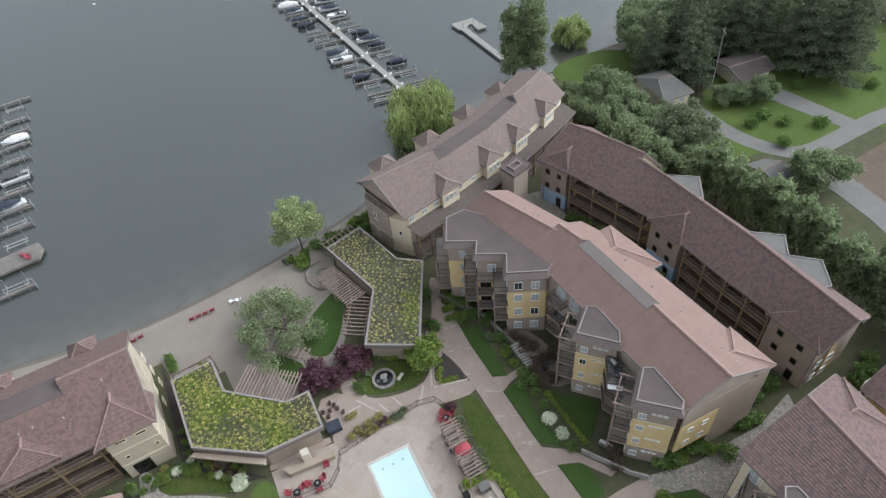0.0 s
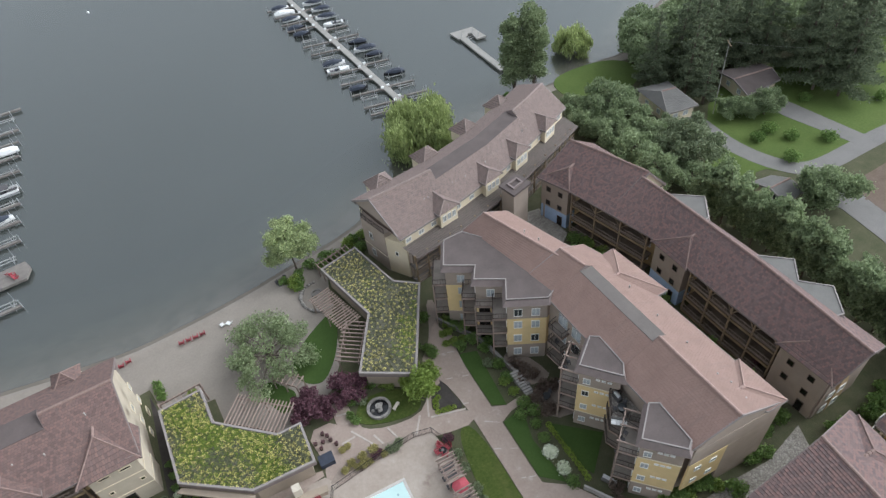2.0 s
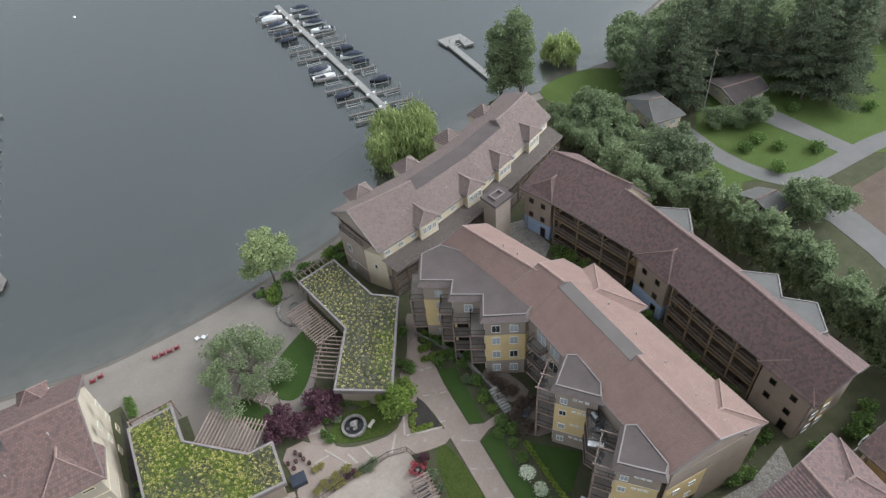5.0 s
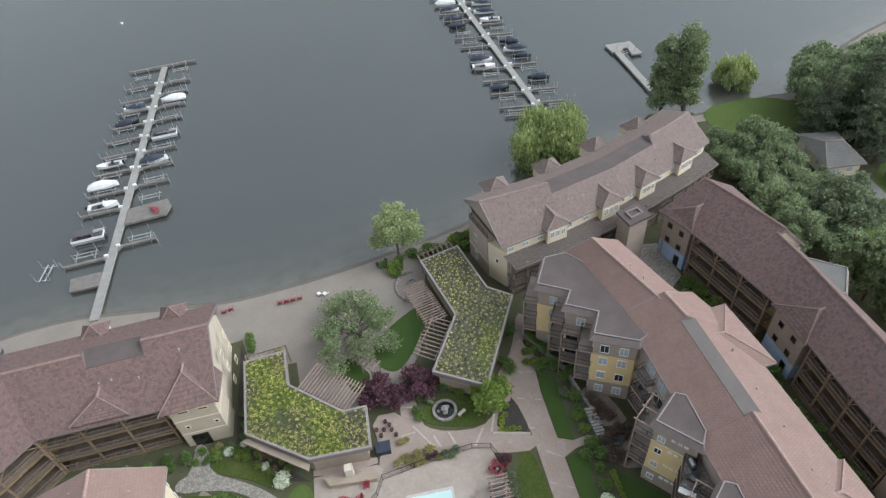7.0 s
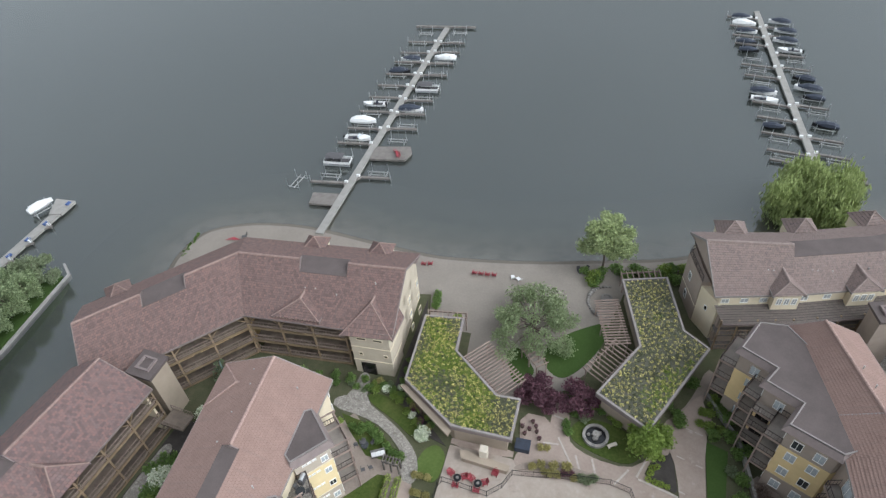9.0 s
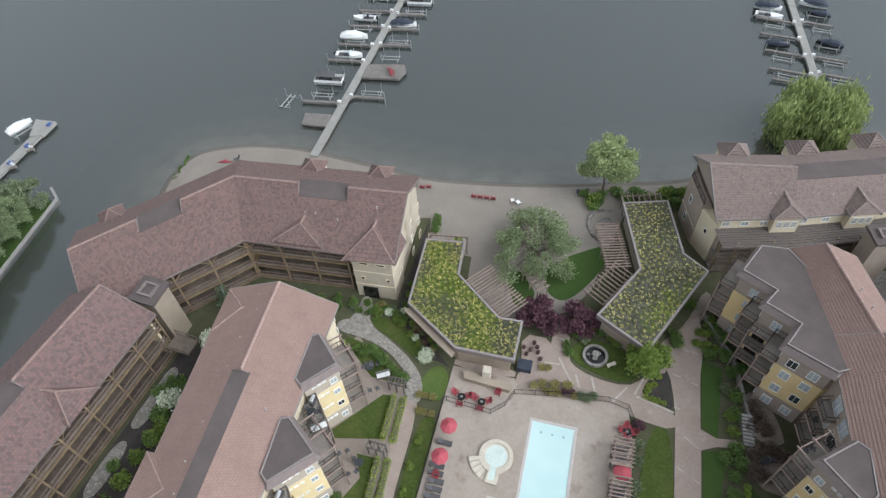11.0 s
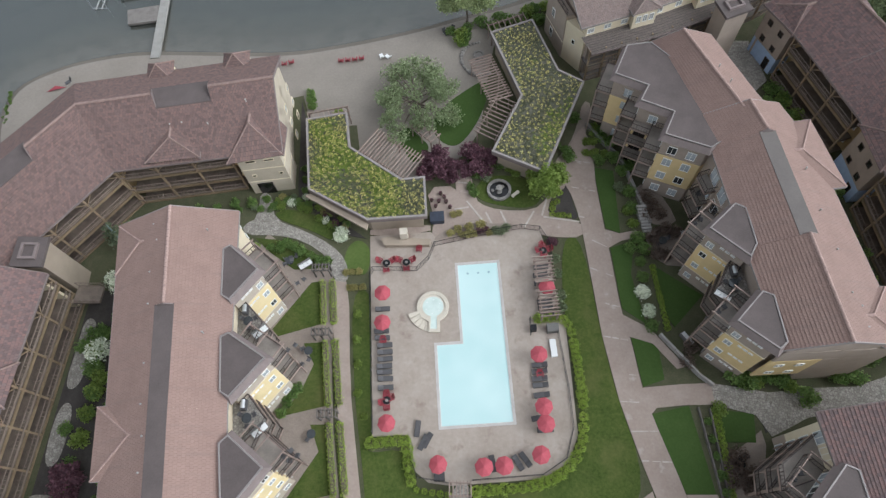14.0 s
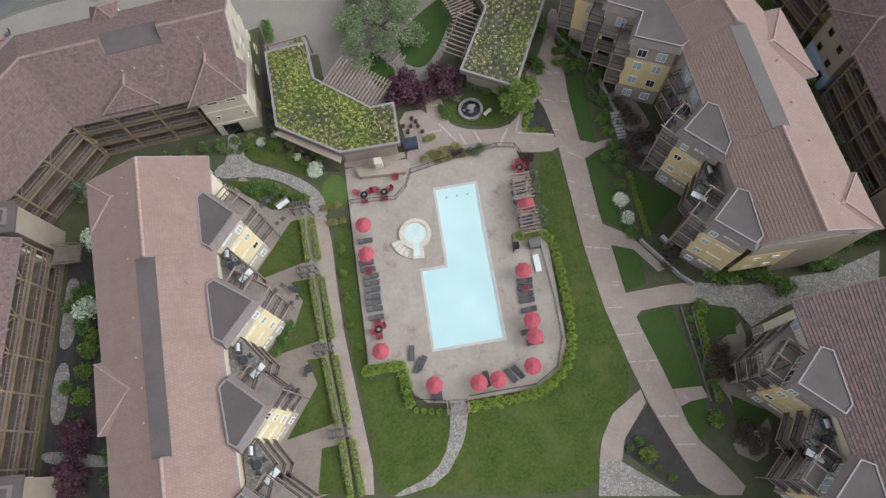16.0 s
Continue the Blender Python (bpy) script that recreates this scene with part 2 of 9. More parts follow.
M = {
    "roof_pink": tile_roof("pink_clay_tiles", PINK, (0.16, 0.10, 0.088), 0.7),
    "roof_brown": tile_roof("mixed_brown_tiles", BROWN, (0.09, 0.06, 0.055), 0.1),
    "roof_rose": tile_roof("rose_brown_tiles", ROSE, (0.085, 0.06, 0.055), 0.1),
    "roof_skirt": tile_roof("mossy_grey_brown_tiles", [(0.092, 0.078, 0.070), (0.115, 0.096, 0.086), (0.140, 0.113, 0.100), (0.108, 0.096, 0.082)], (0.055, 0.046, 0.042), 0.4),
    "roof_dun": tile_roof("dun_brown_tiles", DUN, (0.075, 0.06, 0.054), 0.15),
    "cap_pink": plain("pale_pink_ridge_tiles", (0.315, 0.222, 0.194), 0.8, vary=0.25, scale=2.0, fine=9),
    "cap_rose": plain("rose_ridge_tiles", (0.225, 0.158, 0.139), 0.8, vary=0.3, scale=2.0, fine=9),
    "cap_dun": plain("dun_ridge_tiles", (0.235, 0.185, 0.168), 0.8, vary=0.25, scale=2.0, fine=9),
    "gallery_floor": plain("brown_gallery_boards", (0.155, 0.125, 0.102), 0.85, vary=0.4, scale=0.7, fine=9),
    "gallery_rail": plain("pinkish_brown_rail_timber", (0.21, 0.165, 0.138), 0.8, vary=0.25, scale=1.2, fine=12),
    "gallery_beam": plain("tan_brown_edge_beam", (0.20, 0.148, 0.092), 0.8, vary=0.4, scale=0.5, fine=9),
    "wet_sand": ground_mat("wet_sand", [(0.3, (0.12, 0.107, 0.09)), (0.55, (0.155, 0.137, 0.116)), (0.8, (0.195, 0.174, 0.148))], 0.2, 3.0),
    "flat_roof": plain("grey_brown_membrane", (0.098, 0.080, 0.076), 0.85, vary=0.2, scale=0.4, fine=6),
    "flat_grey": plain("pale_grey_membrane", (0.145, 0.140, 0.132), 0.85, vary=0.15, scale=0.4, fine=6),
    "well_grey": plain("weathered_grey_membrane", (0.128, 0.113, 0.105), 0.85, vary=0.15, scale=0.4, fine=6),
    "parapet": plain("parapet_metal", (0.24, 0.215, 0.205), 0.5, 0.0, 0.12),
    "parapet_dark": plain("parapet_taupe", (0.185, 0.150, 0.142), 0.7, 0.0, 0.15),
    "yellow": plain("yellow_stucco", (0.63, 0.485, 0.26), 0.9, vary=0.10, scale=0.6, fine=25),
    # paler copy of the yellow stucco: brighter light on the west bays, as colour
    "yellow_lit": plain("lit_yellow_stucco", (0.68, 0.56, 0.33), 0.9, vary=0.10, scale=0.6, fine=25),
    "beige": plain("beige_stucco", (0.42, 0.365, 0.30), 0.9, vary=0.12, scale=0.6, fine=25),
    "taupe": plain("taupe_stucco", (0.325, 0.268, 0.225), 0.9, vary=0.12, scale=0.6, fine=25),
    "cream": plain("cream_stucco", (0.62, 0.54, 0.40), 0.9, vary=0.10, scale=0.5, fine=25),
    # darker cream for the west lodge: wall shading and lattice mixed into one colour
    "stucco": plain("dull_beige_stucco", (0.44, 0.385, 0.305), 0.9, vary=0.12, scale=0.5, fine=25),
    "white": plain("white_paint", (0.74, 0.73, 0.70), 0.6, vary=0.06),
    "blue_wrap": plain("pale_blue_sheathing", (0.33, 0.43, 0.60), 0.7, vary=0.12),
    "wood": plain("weathered_tan_timber", (0.225, 0.165, 0.108), 0.8, vary=0.3, scale=1.0, fine=12),
    "ochre": plain("ochre_board_wall", (0.42, 0.31, 0.17), 0.85, vary=0.25, scale=0.8, fine=14),
    "dark_wood": plain("dark_brown_timber", (0.085, 0.06, 0.048), 0.8, vary=0.3),
    "pergola": plain("greyed_pergola_timber", (0.26, 0.20, 0.17), 0.85, vary=0.25, fine=14, rand=0.2),
    "walkway": plain("grey_walkway_boards", (0.13, 0.115, 0.105), 0.85, vary=0.25),
    "dark": plain("black_metal", (0.02, 0.02, 0.022), 0.45, 0.4, 0.2),
    "rail": plain("bronze_rail", (0.075, 0.06, 0.055), 0.5, 0.3, 0.2),
    "glass": None,
    "steel": plain("galvanised_steel", (0.45, 0.46, 0.47), 0.4, 0.7, 0.12),
    "stone": plain("grey_rubble_stone", (0.22, 0.205, 0.19), 0.9, vary=0.4, scale=2.5, fine=14, rand=0.35),
    "limestone": plain("pale_cast_stone", (0.52, 0.47, 0.39), 0.85, vary=0.12),
    "concrete": plain("grey_concrete", (0.30, 0.285, 0.27), 0.9, vary=0.18, scale=0.7, fine=12),
    "slab": plain("grey_brown_balcony_slab", (0.25, 0.218, 0.19), 0.9, vary=0.25, scale=0.7, fine=10),
    "red": plain("red_canvas", (0.37, 0.075, 0.095), 0.8, vary=0.12, scale=3),
    "red_plastic": plain("red_plastic", (0.26, 0.042, 0.055), 0.5, vary=0.1),
    "sling": plain("grey_sling_fabric", (0.085, 0.082, 0.085), 0.8, vary=0.2),
    "bark": plain("grey_brown_bark", (0.13, 0.105, 0.085), 0.95, vary=0.35, scale=4, fine=20),
    "asphalt": ground_mat("grey_asphalt", [(0.35, (0.15, 0.145, 0.14)), (0.7, (0.22, 0.21, 0.20))], 0.2, 9),
    "pool_fitting": plain("pool_fitting", (0.26, 0.36, 0.38), 0.5, vary=0.1),
    "blue": plain("blue_canvas", (0.06, 0.10, 0.24), 0.8, vary=0.15),
    "navy": plain("dark_boat_cover", (0.035, 0.042, 0.06), 0.6, vary=0.25),
    "hull": plain("white_hull_gelcoat", (0.70, 0.70, 0.69), 0.25, vary=0.05, spec=0.5),
    "dock": plain("bleached_dock_boards", (0.26, 0.25, 0.232), 0.9, vary=0.2, scale=0.6, fine=8),
    "lift_rail": plain("grey_lift_rail", (0.34, 0.34, 0.33), 0.6, vary=0.2),
    "dock_dark": plain("weathered_dock_timber", (0.165, 0.15, 0.137), 0.8, vary=0.3, scale=0.8, fine=8),
    "lawn": ground_mat("mown_lawn", [(0.34, (0.031, 0.052, 0.010)), (0.5, (0.056, 0.080, 0.018)), (0.68, (0.094, 0.108, 0.030))], 0.35, 2.6, mixf=0.6, third=(0.15, 0.5, 0.8, (0.105, 0.108, 0.038))),
    "lawn_deep": ground_mat("deep_green_lawn", [(0.3, (0.036, 0.066, 0.016)), (0.55, (0.050, 0.086, 0.022)), (0.8, (0.070, 0.105, 0.032))], 0.3, 3.5),
    "meadow": ground_mat("bright_meadow", [(0.3, (0.058, 0.092, 0.022)), (0.55, (0.088, 0.124, 0.034)), (0.8, (0.125, 0.150, 0.050))], 0.12, 2.0),
    "mulch": ground_mat("dark_bark_mulch", [(0.3, (0.035, 0.031, 0.029)), (0.6, (0.066, 0.059, 0.054)), (0.8, (0.115, 0.104, 0.096))], 0.8, 9),
    "soil": ground_mat("planted_ground", [(0.3, (0.045, 0.056, 0.025)), (0.55, (0.085, 0.085, 0.050)), (0.8, (0.14, 0.125, 0.085))], 0.5, 6),
    "field": ground_mat("ploughed_field", [(0.3, (0.10, 0.075, 0.058)), (0.6, (0.155, 0.12, 0.095)), (0.8, (0.20, 0.165, 0.135))], 0.25, 3),
    "sand": ground_mat("beach_sand", [(0.3, (0.195, 0.172, 0.148)), (0.55, (0.24, 0.213, 0.185)), (0.8, (0.285, 0.255, 0.222))], 0.2, 3.0, relief=0.6),
    "deck": ground_mat("stamped_pool_deck", [(0.3, (0.265, 0.218, 0.182)), (0.55, (0.345, 0.295, 0.253)), (0.8, (0.45, 0.40, 0.352))], 0.22, 2.2, 0.8, 0.25, 0.35, third=(0.35, 0.58, 0.72, (0.225, 0.175, 0.15))),
    "path": ground_mat("stamped_path", [(0.3, (0.25, 0.195, 0.165)), (0.55, (0.31, 0.25, 0.215)), (0.8, (0.38, 0.32, 0.28))], 0.35, 3.0, 0.8, 0.25, 0.4, third=(0.5, 0.62, 0.8, (0.46, 0.42, 0.38))),
    "green_bed": ground_mat("gritty_growing_layer", [(0.3, (0.075, 0.075, 0.055)), (0.55, (0.115, 0.112, 0.085)), (0.8, (0.165, 0.155, 0.125))], 0.6, 6),
    "joint": plain("pale_joint_mortar", (0.39, 0.345, 0.305), 0.9, vary=0.25, scale=1.2),
    "tan": plain("tan_stucco", (0.31, 0.255, 0.20), 0.9, vary=0.12, scale=0.6, fine=25),
    "drift": plain("grey_brown_driftweed", (0.13, 0.11, 0.09), 0.95, vary=0.4, scale=3),
    "coping": plain("pool_coping", (0.44, 0.41, 0.385), 0.8, vary=0.15, scale=0.8),
    "paver": ground_mat("tan_brown_paving", [(0.3, (0.20, 0.162, 0.135)), (0.55, (0.265, 0.22, 0.187)), (0.8, (0.33, 0.285, 0.248))], 0.6, 5),
    "flag": None,
    # leaf_mid and leaf_dark: distance haze put into the colour, lifted and greyed
    "leaf_mid": leaf_mat("hazed_green_foliage", (0.050, 0.066, 0.036), (0.145, 0.172, 0.096), gain=2.6),
    "leaf_row": leaf_mat("dark_hedgerow_foliage", (0.040, 0.056, 0.030), (0.150, 0.178, 0.098), gain=2.6),
    "leaf_dark": leaf_mat("hazed_conifer_foliage", (0.040, 0.050, 0.032), (0.095, 0.112, 0.068), gain=2.3),
    "leaf_grey": leaf_mat("grey_green_foliage", (0.070, 0.088, 0.050), (0.165, 0.190, 0.115), gain=1.8),
    "leaf_lime": leaf_mat("lime_foliage", (0.080, 0.120, 0.026), (0.19, 0.24, 0.062)),
    "leaf_garden": leaf_mat("fresh_garden_foliage", (0.040, 0.072, 0.020), (0.115, 0.165, 0.050), gain=2.0),
    "leaf_willow": leaf_mat("yellow_green_willow", (0.095, 0.118, 0.045), (0.235, 0.27, 0.115), gain=2.0),
    "leaf_pale": leaf_mat("pale_grey_green_foliage", (0.080, 0.104, 0.052), (0.185, 0.218, 0.120), gain=1.75),
    "leaf_fresh": leaf_mat("fresh_yellow_green_foliage", (0.105, 0.128, 0.062), (0.240, 0.268, 0.140), gain=2.3),
    "leaf_plum": leaf_mat("purple_plum_foliage", (0.052, 0.026, 0.034), (0.140, 0.070, 0.088)),
    "leaf_blue": leaf_mat("blue_spruce_foliage", (0.07, 0.10, 0.09), (0.20, 0.25, 0.24)),
    "leaf_hedge": leaf_mat("boxwood_foliage", (0.080, 0.118, 0.020), (0.19, 0.235, 0.05), gain=2.4),
    "blossom": leaf_mat("white_blossom", (0.20, 0.24, 0.14), (0.72, 0.72, 0.66)),
    "sedum": leaf_mat("yellow_sedum", (0.33, 0.305, 0.10), (0.60, 0.54, 0.235)),
    "sedum_pale": leaf_mat("olive_sedum", (0.075, 0.082, 0.052), (0.145, 0.152, 0.100)),
    "sedum_green": leaf_mat("green_sedum", (0.085, 0.125, 0.025), (0.20, 0.25, 0.06)),
    "brush": leaf_mat("bare_brown_brush", (0.055, 0.040, 0.033), (0.13, 0.098, 0.080)),
    "dry": leaf_mat("straw_shrub", (0.12, 0.11, 0.04), (0.30, 0.27, 0.12)),
}


def glass_mat(name, c, rough=0.08):
    m, n, l, b = material(name, rough, 0, 0.6)
    b.inputs["Base Color"].default_value = (*c, 1)
    v = coords(n, l)
    f = noise_node(n, l, v, 0.7, 2)
    l.new(ramp(n, l, f, [(0.3, tuple(x * 0.6 for x in c)), (0.7, c)]), b.inputs["Base Color"])
    return m


# cobbled paths: rounded grey stones in darker joints
m, n, l, b = material("cobbled_path", 0.9, 0, 0.2)
v = coords(n, l)
vo, ve = n.new("ShaderNodeTexVoronoi"), n.new("ShaderNodeTexVoronoi")
ve.feature = "DISTANCE_TO_EDGE"
for x_ in (vo, ve):
    x_.inputs["Scale"].default_value = 3.4
    l.new(v, x_.inputs["Vector"])
sc = n.new("ShaderNodeSeparateColor")
l.new(vo.outputs["Color"], sc.inputs[0])
col = ramp(n, l, sc.outputs[0], [(0.0, (0.19, 0.172, 0.15)), (0.5, (0.29, 0.268, 0.238)), (1.0, (0.37, 0.345, 0.31))])
col = mixed(n, l, 0.3, col, ramp(n, l, noise_node(n, l, v, 0.5, 4), [(0.3, (0.18, 0.165, 0.145)), (0.7, (0.37, 0.345, 0.31))]))
l.new(mixed(n, l, ramp(n, l, ve.outputs["Distance"], [(0.0, (0.8, 0.8, 0.8)), (0.12, (0, 0, 0))]), col, (0.12, 0.105, 0.09)), b.inputs["Base Color"])
bump(n, l, b, ve.outputs["Distance"], 0.5, 0.04)
M["flag"] = m

# pale base colour stands for reflected sky and blinds behind the panes
M["glass"] = glass_mat("sky_pale_window_glass", (0.50, 0.54, 0.57))
M["glass_mid"] = glass_mat("clear_window_glass", (0.055, 0.06, 0.065))
M["glass_pale"] = glass_mat("pale_window_glass", (0.46, 0.48, 0.48))
M["glass_dark"] = glass_mat("dark_opening_glass", (0.012, 0.012, 0.013), 0.15)

# pool water: clear over a pale blue shell
m, n, l, b = material("pool_water", 0.06, 0, 0.5)
v = coords(n, l)
l.new(ramp(n, l, noise_node(n, l, v, 0.12, 2), [(0.3, (0.42, 0.585, 0.575)), (0.7, (0.50, 0.645, 0.63))]), b.inputs["Base Color"])
bump(n, l, b, noise_node(n, l, v, 1.5, 3), 0.12, 0.02)
M["pool"] = m

m, n, l, b = material("tub_water", 0.08, 0, 0.5)
l.new(ramp(n, l, noise_node(n, l, coords(n, l), 0.9, 3), [(0.3, (0.46, 0.54, 0.50)), (0.7, (0.56, 0.64, 0.60))]), b.inputs["Base Color"])
M["tub"] = m

# lake: grey-green water, slightly rippled, lets the shallows show through
m, n, l, b = material("lake_water", 0.11, 0, 0.5)
b.inputs["IOR"].default_value = 2.7
b.inputs["Specular Tint"].default_value = (0.95, 1.0, 1.0, 1)
v = coords(n, l)
l.new(ramp(n, l, noise_node(n, l, v, 0.012, 4), [(0.3, (0.061, 0.066, 0.062)), (0.7, (0.074, 0.079, 0.074))]), b.inputs["Base Color"])
bump(n, l, b, noise_node(n, l, v, 1.3, 4, 0.7), 0.011, 0.05)
tr = n.new("ShaderNodeBsdfTransparent")
ms = n.new("ShaderNodeMixShader")
ms.inputs[0].default_value = 0.42
l.new(b.outputs[0], ms.inputs[1])
l.new(tr.outputs[0], ms.inputs[2])
l.new(ms.outputs[0], n["Material Output"].inputs["Surface"])
M["lake"] = m

# lake bed: sand and weed patches; light lost with depth is painted as darker colour
m, n, l, b = material("lake_bed", 0.95, 0, 0.1)
v = coords(n, l)
sp = n.new("ShaderNodeSeparateXYZ")
l.new(v, sp.inputs[0])
mr = n.new("ShaderNodeMapRange")
mr.inputs["From Min"].default_value, mr.inputs["From Max"].default_value = -3.6, -0.6
l.new(sp.outputs["Z"], mr.inputs["Value"])
col = ramp(n, l, mr.outputs[0], [(0.0, (0.040, 0.050, 0.044)), (0.5, (0.075, 0.080, 0.062)), (0.82, (0.165, 0.145, 0.105)), (1.0, (0.30, 0.26, 0.205))])
col = mixed(n, l, ramp(n, l, noise_node(n, l, v, 0.3, 5), [(0.45, (0, 0, 0)), (0.8, (0.5, 0.5, 0.5))]), col, (0.05, 0.05, 0.035))
l.new(col, b.inputs["Base Color"])
M["bed"] = m


# ---- mesh helpers ----
class Mesh:
    """Collects faces; boxes, prisms, beams, tubes; then links them as one mesh object."""

    def __init__(self, weld=False):
        self.v, self.f, self.uv = [], [], {}
        self.seen = {} if weld else None

    def index(self, p):
        k = (round(p[0], 3), round(p[1], 3), round(p[2], 3))
        if k not in self.seen:
            self.seen[k] = len(self.v)
            self.v.append(tuple(p))
        return self.seen[k]

    def face(self, pts, uv=None):
        if self.seen is None:
            k = len(self.v)
            self.v += [tuple(p) for p in pts]
            self.f.append(tuple(range(k, k + len(pts))))
        else:
            idx = [self.index(p) for p in pts]
            if len(set(idx)) < len(idx):
                pairs = [(i, j) for j, i in enumerate(idx) if i not in idx[:j]]
                idx, uv = [i for i, _ in pairs], uv and [uv[j] for _, j in pairs]
                if len(idx) < 3:
                    return self
            self.f.append(tuple(idx))
        if uv:
            self.uv[len(self.f) - 1] = uv
        return self

    def solid(self, verts, faces):
        if self.seen is None:
            k = len(self.v)
            self.v += [tuple(p) for p in verts]
            self.f += [tuple(i + k for i in f) for f in faces]
        else:
            idx = [self.index(p) for p in verts]
            self.f += [tuple(idx[i] for i in f) for f in faces]
        return self

    def prism(self, poly, z0, z1, top=None):
        """Upright block on a plan outline; top: a second outline for a tapered block."""
        if area(poly) < 0:
            poly, top = poly[::-1], top and top[::-1]
        n = len(poly)
        t = top or poly
        vs = [(*p[:2], z0) for p in poly] + [(*p[:2], z1) for p in t]
        fs = [tuple(range(n - 1, -1, -1)), tuple(range(n, 2 * n))]
        fs += [(i, (i + 1) % n, n + (i + 1) % n, n + i) for i in range(n)]
        return self.solid(vs, fs)

    def box(self, x, y, z, sx, sy, sz, a=0.0):
        """A box centred on x, y, standing on z, turned by a degrees."""
        c, s = math.cos(radians(a)), math.sin(radians(a))
        pts = [(x + c * u - s * w, y + s * u + c * w) for u, w in ((-sx / 2, -sy / 2), (sx / 2, -sy / 2), (sx / 2, sy / 2), (-sx / 2, sy / 2))]
        return self.prism(pts, z, z + sz)

    def beam(self, p, q, w, h):
        """A straight timber from p to q, w wide and h deep, its top on the line p-q."""
        p, q = Vector(p), Vector(q)
        d = (q - p).normalized()
        side = d.cross(Vector((0, 0, 1)))
        side = (side.normalized() if side.length > 1e-4 else Vector((1, 0, 0))) * (w / 2)
        up = side.cross(d).normalized() * h
        vs = [p - side, p + side, p + side - up, p - side - up, q - side, q + side, q + side - up, q - side - up]
        return self.solid(vs, [(0, 1, 2, 3), (7, 6, 5, 4), (4, 5, 1, 0), (5, 6, 2, 1), (6, 7, 3, 2), (7, 4, 0, 3)])

    def tube(self, p, q, r, r2=None, n=6):
        p, q = Vector(p), Vector(q)
        r2 = r if r2 is None else r2
        d = (q - p).normalized()
        a = d.orthogonal().normalized()
        b = d.cross(a)
        vs = [c + (a * math.cos(2 * math.pi * i / n) + b * math.sin(2 * math.pi * i / n)) * rr for c, rr in ((p, r), (q, r2)) for i in range(n)]
        fs = [(i, (i + 1) % n, n + (i + 1) % n, n + i) for i in range(n)] + [tuple(range(n - 1, -1, -1)), tuple(range(n, 2 * n))]
        return self.solid(vs, fs)

    def lathe(self, x, y, rings, n=20):
        """A turned form: rings of (radius, z) from the bottom up."""
        vs = [(x + r * math.cos(2 * math.pi * i / n), y + r * math.sin(2 * math.pi * i / n), z) for r, z in rings for i in range(n)]
        fs = [(k * n + i, k * n + (i + 1) % n, (k + 1) * n + (i + 1) % n, (k + 1) * n + i) for k in range(len(rings) - 1) for i in range(n)]
        fs += [tuple(range(n - 1, -1, -1)), tuple((len(rings) - 1) * n + i for i in range(n))]
        return self.solid(vs, fs)

    def ob(self, name, mat, parent=None, label="", category="", group="", kind="", smooth=False):
        me = bpy.data.meshes.new(name)
        me.from_pydata(self.v, [], self.f)
        if self.uv:
            lay = me.uv_layers.new(name="UVMap")
            for fi, uvs in self.uv.items():
                for li, c in zip(me.polygons[fi].loop_indices, uvs):
                    lay.data[li].uv = c
        me.materials.append(M[mat] if isinstance(mat, str) else mat)
        if smooth:
            me.polygons.foreach_set("use_smooth", [True] * len(me.polygons))
        o = new(name, me)
        if parent:
            hang(o, parent)
        return tagged(o, label, category, group, kind)


def hang(o, parent):
    """Makes o, built in world places, a part of parent."""
    o.parent = parent
    t = parent
    m = Matrix.Identity(4)
    while t:
        m = t.matrix_basis.inverted() if t.parent is None else m
        t = t.parent
    o.matrix_parent_inverse = m if parent.parent is None else Matrix.Identity(4)
    return o


def thing(name, at, label, category, group="", kind=""):
    e = new(name)
    e.empty_display_size = 0.2
    e.matrix_basis = Matrix.Translation(at if len(at) == 3 else (*at, 0))
    return tagged(e, label, category, group, kind)


def area(p):
    return sum(p[i][0] * p[(i + 1) % len(p)][1] - p[(i + 1) % len(p)][0] * p[i][1] for i in range(len(p))) / 2


def unit(p, q):
    d = Vector((q[0] - p[0], q[1] - p[1]))
    return d.normalized()


def along(p, q, f):
    return tuple(a + (b - a) * f for a, b in zip(p, q))


def inset(poly, d):
    """A plan outline moved inwards by d (outwards if negative)."""
    if area(poly) < 0:
        poly = poly[::-1]
    out = []
    for i, p in enumerate(poly):
        a, b = unit(poly[i - 1], p), unit(p, poly[(i + 1) % len(poly)])
        n1, n2 = Vector((-a.y, a.x)), Vector((-b.y, b.x))
        k = (n1 + n2) / max(0.35, 1 + n1.dot(n2))
        out.append((p[0] + k.x * d, p[1] + k.y * d))
    return out


def smooth(poly, rounds=2, closed=True):
    """Chaikin corner cutting, for kerb lines and shores."""
    for _ in range(rounds):
        out = [] if closed else [poly[0]]
        for i in range(len(poly) if closed else len(poly) - 1):
            p, q = poly[i], poly[(i + 1) % len(poly)]
            out += [along(p, q, 0.25), along(p, q, 0.75)]
        poly = out if closed else out + [poly[-1]]
    return poly


# ---- ground, lake and paving ----
WATER = -0.6
SHORE = [(-66, -140), (-66, 0), (-68, 18), (-70.8, 27), (-71.3, 32), (-69.8, 38.3), (-63, 41.8), (-56.5, 43.2), (-49.8, 43.7), (-42, 42.8),
         (-25.5, 40.8), (-18.5, 41.4), (-10.6, 42.5), (-3, 44), (4.5, 46), (11.3, 47.6), (16.6, 49.3), (20, 51), (30, 57), (46, 63), (58, 69),
         (66, 71.5), (78, 71.5), (91, 74.3), (98, 73.5), (106, 79.5), (130, 96), (200, 118), (420, 150)]
